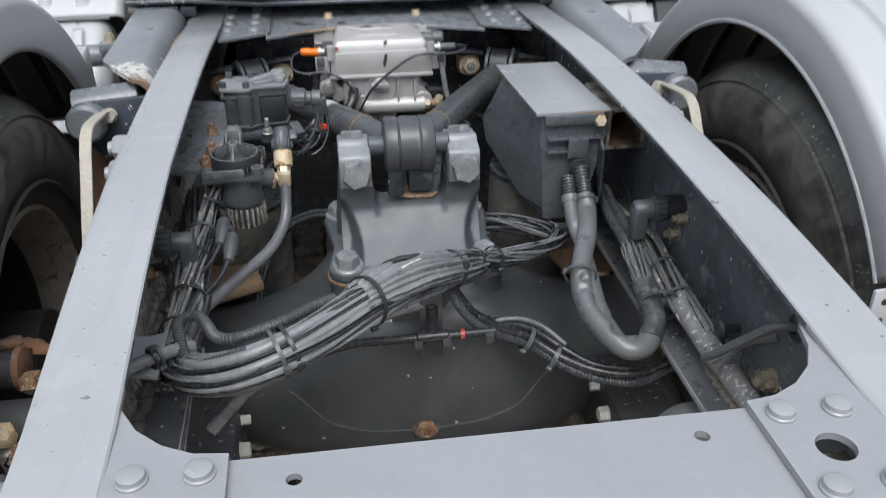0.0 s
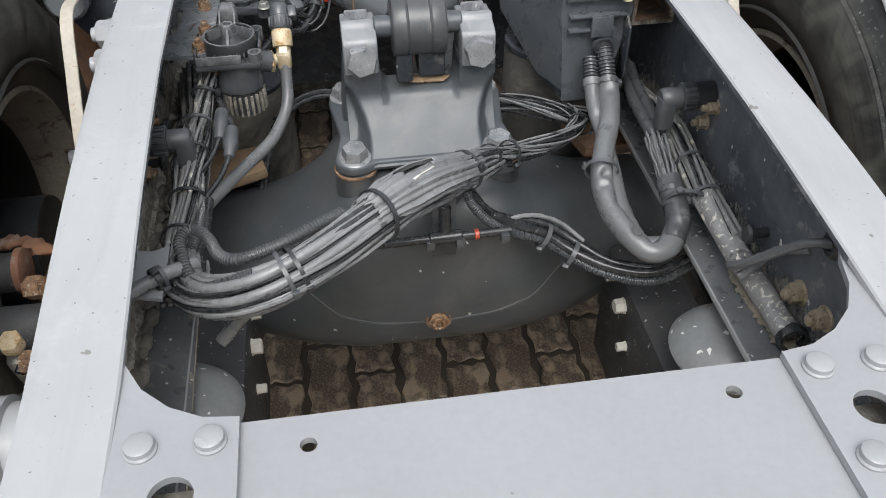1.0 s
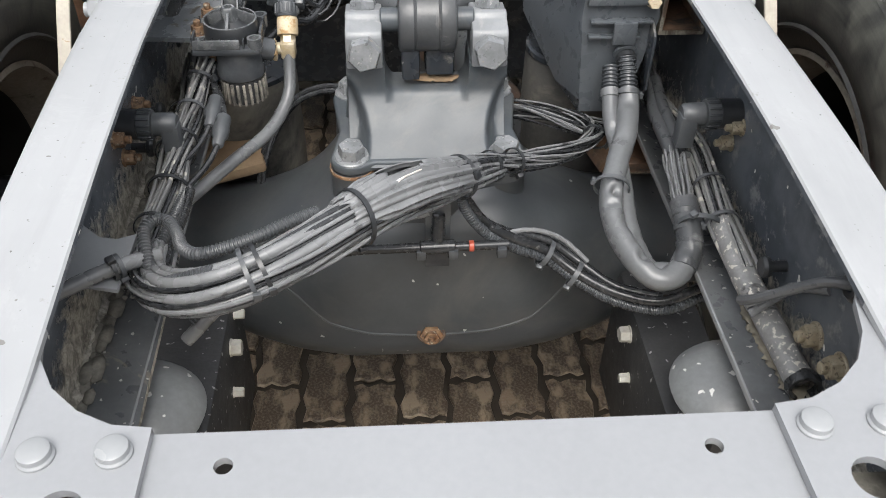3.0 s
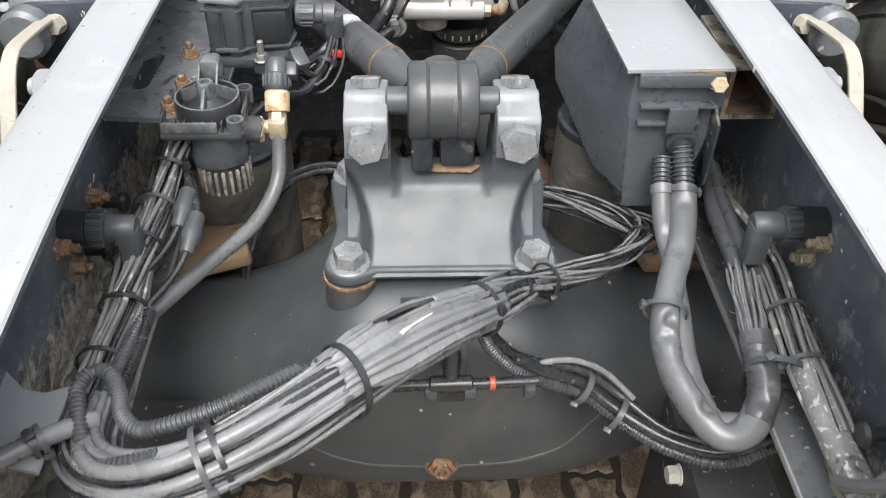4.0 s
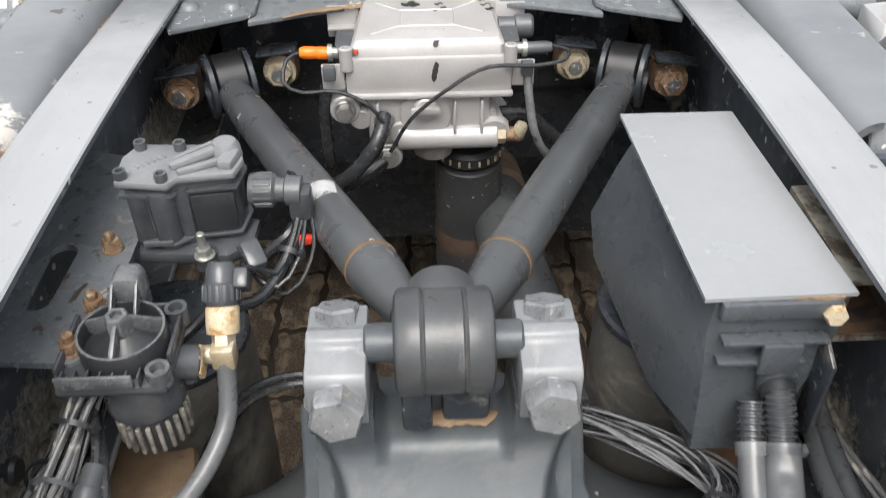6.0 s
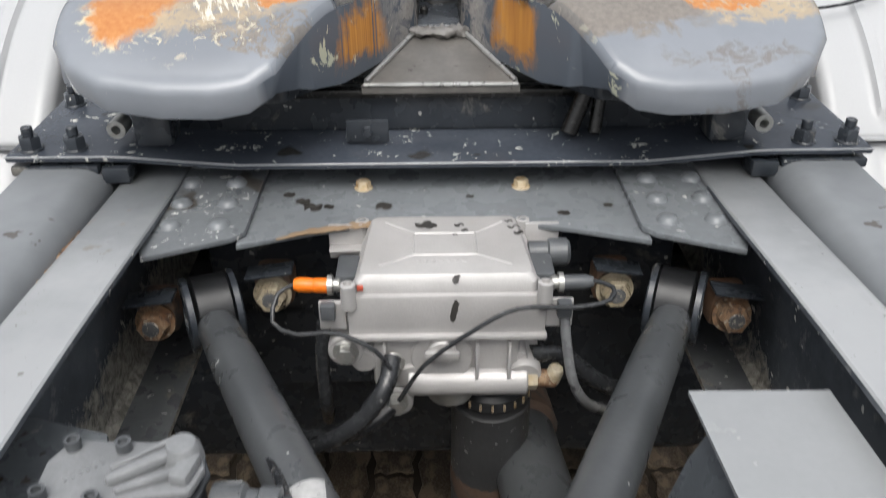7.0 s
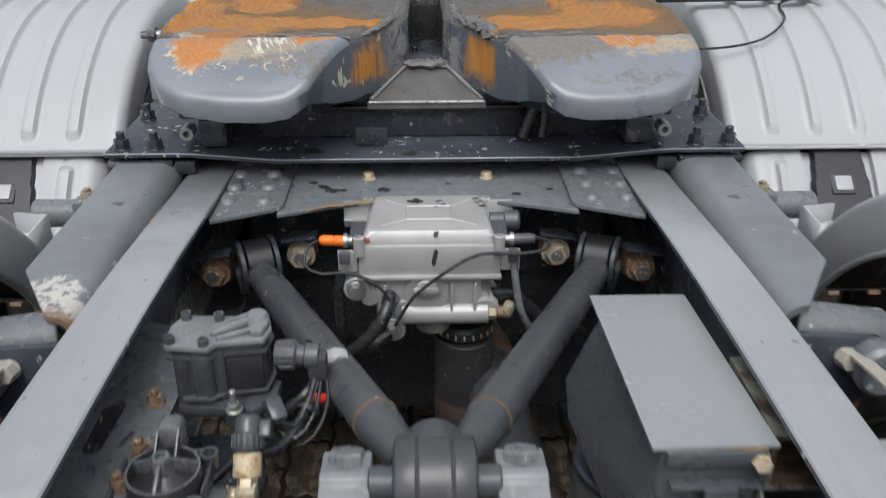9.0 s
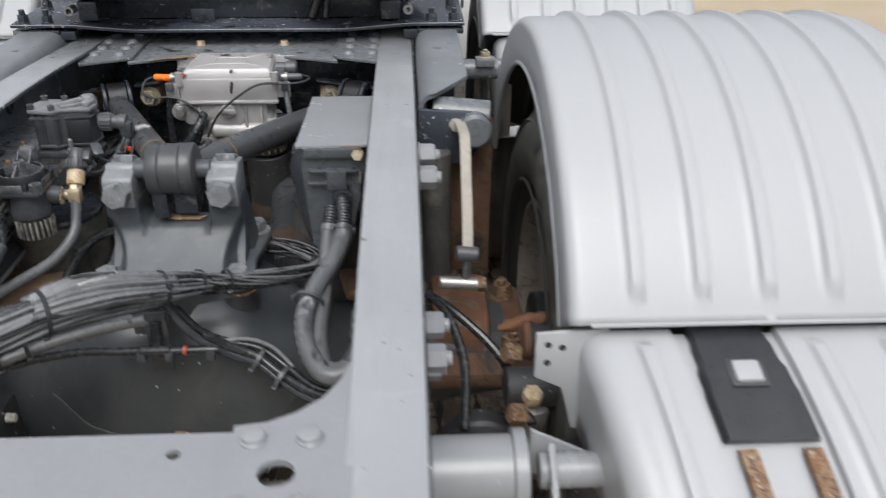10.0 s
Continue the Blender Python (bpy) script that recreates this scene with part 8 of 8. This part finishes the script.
def rear_carrier(s):
    th = thing("suspension_carrier", "black steel suspension carrier with pale nuts, below the rail", "suspension", (s * 0.35, -0.2, 0.4), "suspension carriers")
    part("block", box((s * 0.353, -0.2, 0.44), (0.105, 0.3, 0.25), 0.012), BELLOWBLK, th)
    part("spring_cup", lathe([(0, 0.03), (0.03, 0.03), (0.05, 0.026), (0.07, 0.012), (0.078, 0.0), (0.08, -0.004), (0.076, -0.012), (0, -0.012)], (s * 0.365, -0.375, 0.652), (0, 0, 1), 44), CUPPAINT, th, "pale grey round spring cup")
    for y, z in ((-0.165, 0.53), (-0.2, 0.47), (-0.11, 0.545)):
        bolt(th, (s * 0.3, y, z), (-s, 0, 0), 0.022 if z == 0.53 else 0.014, NUTS, 0.014, 1.25)
    part("riser", box((s * 0.375, -0.37, 0.58), (0.05, 0.05, 0.14), 0.008), BELLOWBLK, th)
    return th


BELLOWBLK = surface("black_underseal", (0.03, 0.031, 0.033), (0.045, 0.046, 0.048), 0.55, scale=18, fine=220, bump=0.4, spots=(0.3, 0.3, 0.3), spot_at=(0.69, 0.74), spot_scale=110)
CUPPAINT = surface("cup_paint", (0.21, 0.22, 0.226), (0.16, 0.168, 0.174), 0.36, scale=12, spots=(0.65, 0.65, 0.63), spot_at=(0.68, 0.7), spot_scale=60)
NUTS = surface("pale_nut", (0.6, 0.6, 0.55), (0.5, 0.48, 0.42), 0.5, 0.1, 40, 260, 0.3)
for s in (-1, 1):
    rear_carrier(s)

shaft = thing("propeller_shaft", "dirty dark propeller shaft with a rusty joint", "shaft", (0.07, 0.6, 0.6))
part("tube", rod((0.155, 0.235, 0.62), (0.07, 1.1, 0.6), 0.048), RODPAINT, shaft)
part("joint", lathe([(0.05, 0), (0.062, 0.01), (0.062, 0.05), (0.052, 0.06), (0.055, 0.1), (0.05, 0.11)], (0.152, 0.26, 0.62), (-0.1, 1, 0), 30), DARKRUST, shaft, "rusty shaft joint")
part("joint", lathe([(0.05, 0), (0.058, 0.01), (0.058, 0.07), (0.05, 0.08)], (0.105, 0.72, 0.61), (-0.1, 1, 0), 30), DARKRUST, shaft, "rusty shaft joint")
for k in range(4):
    part("pale_mark", box((0.145 + 0.008 * k, 0.29 + 0.012 * (k % 2), 0.6705), (0.006, 0.016, 0.003), 0.001), SEAL, shaft, "smeared pale paint mark")
damper = thing("shock_absorber", "short black shock absorber standing under the control unit", "shock absorber", (0.06, 0.66, 0.55))
part("body", rod((0.06, 0.69, 0.5), (0.06, 0.68, 0.72), 0.052), BELLOWBLK, damper)
part("rust_band", lathe([(0.0522, -0.02), (0.0535, -0.012), (0.0535, 0.012), (0.0522, 0.02)], (0.06, 0.687, 0.575), (0, 0, 1), 30), DARKRUST, damper, "band of brown rust")
for k in range(9):
    a = radians(200 + 17 * k)
    part("cap_stud", box((0.06 + 0.0505 * math.cos(a), 0.68 + 0.0505 * math.sin(a), 0.737), (0.004, 0.003, 0.009), 0.001, (0, 0, 200 + 17 * k)), SEAL, damper, "pale worn stud")
part("cap", lathe([(0, 0), (0.045, 0), (0.05, 0.004), (0.05, 0.02), (0.044, 0.026), (0, 0.026)], (0.06, 0.68, 0.725), (0, 0, 1), 30), BLACK, damper)


def anti_roll(s):
    """Bracket, bush and bent lever outside the rail, ahead of the axle."""
    th = thing("level_lever", "pale bent lever on a dark bracket outside the frame rail", "lever", (s * 0.5, 0.25, 0.7), "level levers")
    part("bracket", prism([(0.43, 0.962), (0.545, 0.955), (0.565, 0.935), (0.565, 0.9), (0.53, 0.85), (0.43, 0.84)], "y", 0.285, 0.297, 0.003) if s > 0 else prism([(-0.43, 0.962), (-0.43, 0.84), (-0.53, 0.85), (-0.565, 0.9), (-0.565, 0.935), (-0.545, 0.955)], "y", 0.285, 0.297, 0.003), PLATEPAINT, th)
    part("cross_tube", rod((s * 0.46, 0.35, 0.935), (s * 0.575, 0.34, 0.925), 0.034), PAINT, th)
    part("bush_cap", lathe([(0, 0), (0.03, 0), (0.034, 0.006), (0.034, 0.03), (0.028, 0.036), (0, 0.036)], (s * 0.54, 0.285, 0.925), (0, -1, 0.05), 26), PAINT, th)
    bolt(th, (s * 0.503, 0.28, 0.932), (0, -1, 0.2), 0.022, BEIGE, 0.016, 1.2)
    lever = [(s * 0.508, 0.3, 0.937), (s * 0.51, 0.25, 0.946), (s * 0.511, 0.2, 0.953), (s * 0.512, 0.165, 0.956), (s * 0.512, 0.145, 0.951), (s * 0.512, 0.125, 0.936), (s * 0.512, 0.09, 0.892), (s * 0.512, 0.05, 0.842), (s * 0.511, 0.01, 0.79)]
    part("lever", flat_strip(lever, (1, 0, 0), 0.019, 0.005), BEIGE, th, "pale beige bent strip")
    part("joint", rod((s * 0.49, 0.014, 0.79), (s * 0.53, 0.014, 0.786), 0.014), GREYPL, th)
    part("joint_pin", rod((s * 0.511, 0.012, 0.79), (s * 0.508, 0.008, 0.735), 0.008), GREYPL, th)
    part("joint", rod((s * 0.46, 0.006, 0.735), (s * 0.53, 0.006, 0.73), 0.012), STEEL, th)
    part("joint_nut", hexagon((s * 0.53, 0.006, 0.73), (s, 0, 0), 0.024, 0.014), RUSTY, th)
    return th


for s in (-1, 1):
    anti_roll(s)
    th = thing("rail_bolts", "large painted bolts on the outer face of the rail", "bolts", (s * 0.44, 0.05, 0.93), "outer rail bolts")
    for y, z, a in ((0.07, 0.955, 0.034), (0.03, 0.93, 0.036), (-0.29, 0.84, 0.034), (-0.37, 0.84, 0.034), (-0.3, 0.77, 0.03)):
        bolt(th, (s * 0.425, y, z), (s, 0, 0), a, RAILPAINT, a * 0.75, 1.35, 0.008)
    th = thing("spring_seat", "rusty spring seat with U-bolt nuts on the axle end", "spring seat", (s * 0.53, 0.12, 0.5), "spring seats")
    part("seat_plate", box((s * 0.54, 0.12, 0.545), (0.2, 0.32, 0.035), 0.01), RUSTPLATE, th)
    part("seat_block", prism([(0.03, 0.55), (0.24, 0.55), (0.23, 0.62), (0.2, 0.635), (0.08, 0.635), (0.04, 0.61)], "x", min(s * 0.45, s * 0.56), max(s * 0.45, s * 0.56), 0.012), RUSTORANGE, th, "orange-rusty steel block")
    for y in (0.235, 0.04):
        bolt(th, (s * 0.602, y, 0.562), (0, 0, 1), 0.036, RUSTY, 0.026, 1.25, 0.012)
    part("rust_pad", box((s * 0.335, 0.16, 0.655), (0.13, 0.14, 0.02), 0.006, (0, 8 * s, 12)), TANRUST if s < 0 else RUSTPLATE, th, "rust-scaled pad")
    part("back_plate", box((s * 0.52, 0.36, 0.74), (0.13, 0.012, 0.36), 0.004), RUSTPLATE, th, "brown dirt-caked plate")
    part("damper_rod", rod((s * 0.465, 0.25, 0.6), (s * 0.465, 0.27, 0.88), 0.03), BELLOW, th)
    th = thing("support_tube", "pale grey mudguard support tube with a gusset", "support tube", (s * 0.5, -0.42, 0.68), "support tubes")
    part("tube", rod((s * 0.425, -0.43, 0.69), (s * 0.56, -0.43, 0.69), 0.052, seg=32), LIDPAINT, th)
    part("collar", lathe([(0.05, 0), (0.06, 0.003), (0.06, 0.02), (0.05, 0.023)], (s * 0.54, -0.43, 0.69), (s, 0, 0), 32, closed=True), LIDPAINT, th)
    part("thin_tube", rod((s * 0.58, -0.43, 0.69), (s * 0.9, -0.43, 0.69), 0.025), LIDPAINT, th)
    part("gusset", prism([(-0.43, 0.74), (-0.43, 0.69), (-0.6, 0.62)], "x", min(s * 0.59, s * 0.6), max(s * 0.59, s * 0.6), 0.002), LIDPAINT, th)
    part("gusset", prism([(s * 0.57, 0.74), (s * 0.57, 0.66), (s * 0.72, 0.66)], "y", -0.405, -0.397, 0.002), LIDPAINT, th)
    th = thing("brake_hoses", "black brake hoses and valves beside the wheel", "brake hose", (s * 0.5, -0.1, 0.6), "brake hoses")
    part("hose", tube([(s * 0.435, -0.1, 0.78), (s * 0.47, -0.11, 0.74), (s * 0.495, -0.17, 0.68), (s * 0.49, -0.26, 0.62)], 0.008, 10), DARKCABLE, th)
    part("hose", tube([(s * 0.435, -0.07, 0.76), (s * 0.49, -0.08, 0.72), (s * 0.56, -0.14, 0.67), (s * 0.6, -0.25, 0.62)], 0.008, 10), DARKCABLE, th)
    part("brake_chamber", lathe([(0, 0), (0.06, 0), (0.07, 0.01), (0.07, 0.04), (0.076, 0.045), (0.076, 0.055), (0.07, 0.06), (0.066, 0.11), (0, 0.12)], (s * 0.52, -0.17, 0.52), (0, -1, 0.1), 32), BELLOWBLK, th)
    part("slack_adjuster", box((s * 0.6, -0.2, 0.6), (0.05, 0.06, 0.09), 0.01, (20, 0, 10)), STEEL, th)
    part("adjuster_bolt", hexagon((s * 0.6, -0.23, 0.655), (0, -0.4, 1), 0.03, 0.02), SEAL, th)
    part("cam_tube", rod((s * 0.9, -0.1, 0.67), (s * 0.605, -0.11, 0.685), 0.029), BELLOWBLK, th)
    part("tube_flange", lathe([(0, 0), (0.026, 0), (0.033, 0.003), (0.034, 0.012), (0.029, 0.014)], (s * 0.597, -0.11, 0.686), (s, 0, 0), 28), RUSTORANGE, th, "orange-rusty tube end")
    part("rust_scale", lumpy([(s * 0.66, -0.05, 0.695), (s * 0.61, -0.055, 0.69), (s * 0.56, -0.07, 0.68)], 0.014, 1.9, 0.6, 0.006, 0.6), RUSTORANGE, th, "flaking rust scale", 80)
    part("cross_shaft", rod((s * 0.95, -0.19, 0.65), (s * 0.56, -0.2, 0.655), 0.034), BELLOWBLK, th)
    part("cross_shaft", rod((s * 0.95, -0.3, 0.6), (s * 0.56, -0.31, 0.6), 0.03), BELLOWBLK, th)
    for y, z in ((-0.155, 0.69), (-0.25, 0.64)):
        part("rust_nut", hexagon((s * 0.585, y, z), (-s, -0.3, 0.3), 0.03, 0.026), RUSTY, th)
    part("bearing_cap", rod((s * 0.56, -0.3, 0.55), (s * 0.56, -0.36, 0.56), 0.03), RUSTY, th)



# ---- mudguard brackets ----
for s in (-1, 1):
    th = thing("mudguard_bracket", "grey tubular mudguard bracket with a rusty stud", "bracket", (s * 0.6, 0.85, 0.85), "mudguard brackets")
    part("tube", rod((s * 0.43, 0.87, 0.868), (s * 0.72, 0.87, 0.868), 0.026, seg=28), PAINT, th)
    part("clamp", box((s * 0.612, 0.852, 0.893), (0.05, 0.04, 0.022), 0.004), PAINT, th)
    bolt(th, (s * 0.612, 0.852, 0.904), (0, 0, 1), 0.022, SEALSTEEL, 0.012, 1.35, 0.006)
    th = thing("end_bracket", "pale folded sheet bracket at the front of the mudguard", "bracket", (s * 0.65, 0.7, 0.85), "end brackets")
    b = bmesh.new()
    prof = [(0.66, 0.665), (0.632, 0.655), (0.632, 0.73), (0.69, 0.74)]
    rows = [[b.verts.new((s * x, y, z)) for x, y in prof] for z in (0.76, 0.88, 0.93)]
    for one, two in zip(rows, rows[1:]):
        for i in range(3):
            b.faces.new((one[i], one[i + 1], two[i + 1], two[i]))
    q = part("folded_sheet", b, FENDER, th, "", 30)
    m = q.modifiers.new("thick", "SOLIDIFY")
    m.thickness = 0.006
    th = thing("inner_bracket", "pale drilled plate at the inner edge of the mudguard", "bracket", (s * 0.64, -0.36, 0.8), "inner brackets")
    pl = part("plate", prism([(s * 0.58, 0.858), (s * 0.68, 0.865), (s * 0.68, 0.7), (s * 0.64, 0.69), (s * 0.62, 0.765), (s * 0.58, 0.785)], "y", -0.345, -0.338, 0.002), FENDER, th)
    # the plate is not pierced: black discs give the dark of its holes
    for x, z in ((0.597, 0.84), (0.617, 0.835), (0.597, 0.81)):
        part("drilled_hole_dark", rod((s * x, -0.3455, z), (s * x, -0.343, z), 0.005, seg=14, chamfer=0), BLACK, pl)
# thin cable that hangs over the right mudguard
th = thing("thin_cable", "thin black cable lying over the mudguard", "cable", (0.8, 1.3, 1.1))
part("lead", tube([(0.5, 1.2, 1.09), (0.6, 1.22, 1.075), (0.72, 1.25, 1.085), (0.8, 1.33, 1.11), (0.82, 1.42, 1.128), (0.9, 1.47, 1.132), (1.05, 1.5, 1.133)], 0.0028, 8), DARKCABLE, th)


# ---- forward part of the truck, seen past the fifth wheel ----
deck = thing("catwalk", "tread plate catwalk behind the cab, coloured white as in sun", "catwalk", (0, 2.6, 1.0))
# tread plate coloured white to carry the sunlight on it
part("plate", box((0, 2.75, 0.995), (0.93, 1.7, 0.012), 0.003), WHITE, deck)
b = bmesh.new()
for i in range(30):
    for j in range(26):
        x, y = -0.44 + 0.031 * i, 1.95 + 0.031 * j
        o = bmesh.new()
        bmesh.ops.create_cube(o, size=1.0)
        o.transform(Matrix.Translation((x, y, 1.0014)) @ Matrix.Rotation(radians(45 if (i + j) % 2 else -45), 4, "Z") @ Matrix.Diagonal((0.022, 0.005, 0.002, 1)))
        join(b, o)
q = part("tread_pattern", b, WHITE, deck, "raised tread pattern")
q["kind"] = "stuff"
for s in (-1, 1):
    part("side_flange", box((s * 0.468, 2.75, 0.985), (0.008, 1.7, 0.05), 0.002), WHITE, deck)

tank = thing("fuel_tank", "white fuel tank with black straps and an orange-ringed filler cap", "fuel tank", (0.9, 3.0, 0.6))
prof = [(0.58, 0.42), (0.56, 0.5), (0.56, 0.82), (0.6, 0.9), (0.68, 0.93), (1.05, 0.93), (1.16, 0.88), (1.21, 0.78), (1.21, 0.5), (1.15, 0.4)]
part("body", prism(prof, "y", 2.3, 3.9, 0.03, segments=3), WHITE, tank)
for y in (2.62, 3.2):
    pts = [Vector((0.553, y, 0.6)), Vector((0.553, y, 0.82)), Vector((0.597, y, 0.905)), Vector((0.68, y, 0.936)), Vector((1.05, y, 0.936)), Vector((1.163, y, 0.886)), Vector((1.216, y, 0.78)), Vector((1.216, y, 0.6))]
    part("strap", tube(smooth_path(pts, 0.02), 0.014, 8, path=True), BLACK, tank, "black rubber strap")
for y in (2.5, 3.5):
    part("mount", box((0.49, y, 0.66), (0.16, 0.08, 0.3), 0.01), DARKPAINT, tank)
part("filler_neck", rod((1.1, 3.02, 0.9), (1.12, 3.02, 0.95), 0.055), WHITE, tank)
part("cap_ring", rod((1.12, 3.02, 0.95), (1.125, 3.02, 0.98), 0.052), ORANGEBROWN, tank, "orange-brown cap ring")
part("filler_cap", lathe([(0, 0), (0.058, 0), (0.06, 0.004), (0.06, 0.02), (0.05, 0.026), (0, 0.026)], (1.125, 3.02, 0.98), (0.1, 0, 1), 30), BLACK, tank, "black filler cap")
part("hand_rail", tube([(0.66, 3.05, 0.95), (0.7, 3.12, 0.99), (0.78, 3.14, 1.0), (0.9, 3.1, 1.0)], 0.012, 10), BLACK, tank)

crate = thing("battery_box", "grey plastic battery box with a black rim behind the cab", "battery box", (-0.85, 3.1, 0.6))
part("body", prism([(2.75, 0.5), (2.75, 0.86), (2.8, 0.9), (3.7, 0.96), (3.7, 0.5)], "x", -1.2, -0.52, 0.02), GREYBOX, crate)
part("rim", tube([(-1.2, 2.77, 0.84), (-0.95, 2.765, 0.845), (-0.78, 2.75, 0.85), (-0.7, 2.72, 0.88), (-0.55, 2.72, 0.89)], 0.02, 10), BLACKGREY, crate, "dark rim")
part("lid_line", box((-0.86, 3.2, 0.935), (0.66, 0.02, 0.012), 0.003), BLACKGREY, crate)
part("front_step", box((-0.8, 2.68, 0.7), (0.5, 0.1, 0.25), 0.03), BLACKGREY, crate)
part("side_panel", box((-1.0, 3.9, 0.95), (0.75, 0.1, 0.3), 0.02), WHITE, crate)
for y in (2.9, 3.5):
    part("mount", box((-0.47, y, 0.66), (0.12, 0.08, 0.28), 0.01), DARKPAINT, crate)
dryer = thing("air_dryer", "white domed air dryer cartridge with a blue label", "air dryer", (-1.02, 2.55, 0.75))
part("cartridge", lathe([(0.07, 0.0), (0.085, 0.02), (0.087, 0.12), (0.075, 0.16), (0.045, 0.18), (0, 0.187)], (-1.03, 2.5, 0.74), (0, 0, 1), 36), WHITE, dryer)
for a, w in ((-112, 0.025), (-80, 0.05)):
    q = box((0, 0, 0), (w, 0.004, 0.02), 0.001)
    q.transform(Matrix.Translation((-1.03 + 0.0865 * math.cos(radians(a)), 2.5 + 0.0865 * math.sin(radians(a)), 0.825)) @ Matrix.Rotation(radians(a + 90), 4, "Z"))
    part("label_bar", q, BLUE, dryer, "plain blue label bar")
part("base", box((-1.03, 2.5, 0.7), (0.16, 0.16, 0.08), 0.01), ALU, dryer)
part("arm", box((-0.72, 2.5, 0.69), (0.62, 0.06, 0.06), 0.01), DARKPAINT, dryer)
res = thing("air_reservoir", "grey painted air reservoir lying across the frame", "air reservoir", (-0.76, 2.5, 0.85))
part("shell", lathe([(0, 0), (0.04, 0.004), (0.062, 0.02), (0.068, 0.05), (0.068, 0.22), (0.062, 0.25), (0.04, 0.266), (0, 0.27)], (-0.88, 2.52, 0.85), (1, 0, 0), 34), PAINT, res)
part("cradle", box((-0.6, 2.52, 0.82), (0.4, 0.05, 0.05), 0.01), DARKPAINT, res)


# ---- paving under the frame ----
def paver_mesh(seed):
    """A block with wavy flanks, its top edge rounded."""
    rnd = random.Random(seed)
    w, l, h = 0.092, 0.193, 0.03
    pts = []
    for k in range(24):
        f = k / 24 * 4
        e, t = int(f), f - int(f)
        wave = 0.0055 * math.sin(2 * math.pi * t * (2 if e % 2 == 0 else 4)) + rnd.uniform(-0.0016, 0.0016)
        if e == 0:
            p = (-w / 2 + w * t, -l / 2 + wave)
        elif e == 1:
            p = (w / 2 + wave, -l / 2 + l * t)
        elif e == 2:
            p = (w / 2 - w * t, l / 2 + wave)
        else:
            p = (-w / 2 + wave, l / 2 - l * t)
        pts.append(p)
    me = bpy.data.meshes.new("paver")
    n = len(pts)
    vs = [(x, y, -h) for x, y in pts] + [(x, y, -0.004) for x, y in pts] + [(x * 0.95, y * 0.975, 0) for x, y in pts]
    fs = [tuple(range(2 * n, 3 * n))]
    for lo in (0, n):
        fs += [(lo + i, lo + (i + 1) % n, lo + n + (i + 1) % n, lo + n + i) for i in range(n)]
    me.from_pydata(vs, [], fs)
    me.materials.append(PAVER)
    return me


joint = bmesh.new()
bmesh.ops.create_grid(joint, x_segments=2, y_segments=2, size=1.0)
joint.transform(Matrix.Translation((0, 0.42, -0.008)) @ Matrix.Diagonal((0.86, 1.1, 1, 1)))
bed = part("paving_bed", joint, JOINT)
tagged(bed, "wet dark sand bed between the paving blocks under the truck", "paving", kind="structure")
shapes = [paver_mesh(50 + k) for k in range(6)]
rnd = random.Random(77)
for i in range(-8, 9):
    for j in range(-4, 9):
        x, y = 0.107 * i, 0.21 * j + (0.105 if i % 2 else 0.0)
        if abs(x) > 0.85 or not -0.68 < y < 1.52:
            continue
        pv = new("paver", shapes[rnd.randrange(6)])
        pv.parent = bed
        pv.location = (x + rnd.uniform(-0.002, 0.002), y + rnd.uniform(-0.002, 0.002), rnd.uniform(-0.0015, 0.0015))
        pv.rotation_euler = (rnd.uniform(-0.008, 0.008), rnd.uniform(-0.008, 0.008), rnd.uniform(-0.012, 0.012) + (math.pi if rnd.random() < 0.5 else 0))
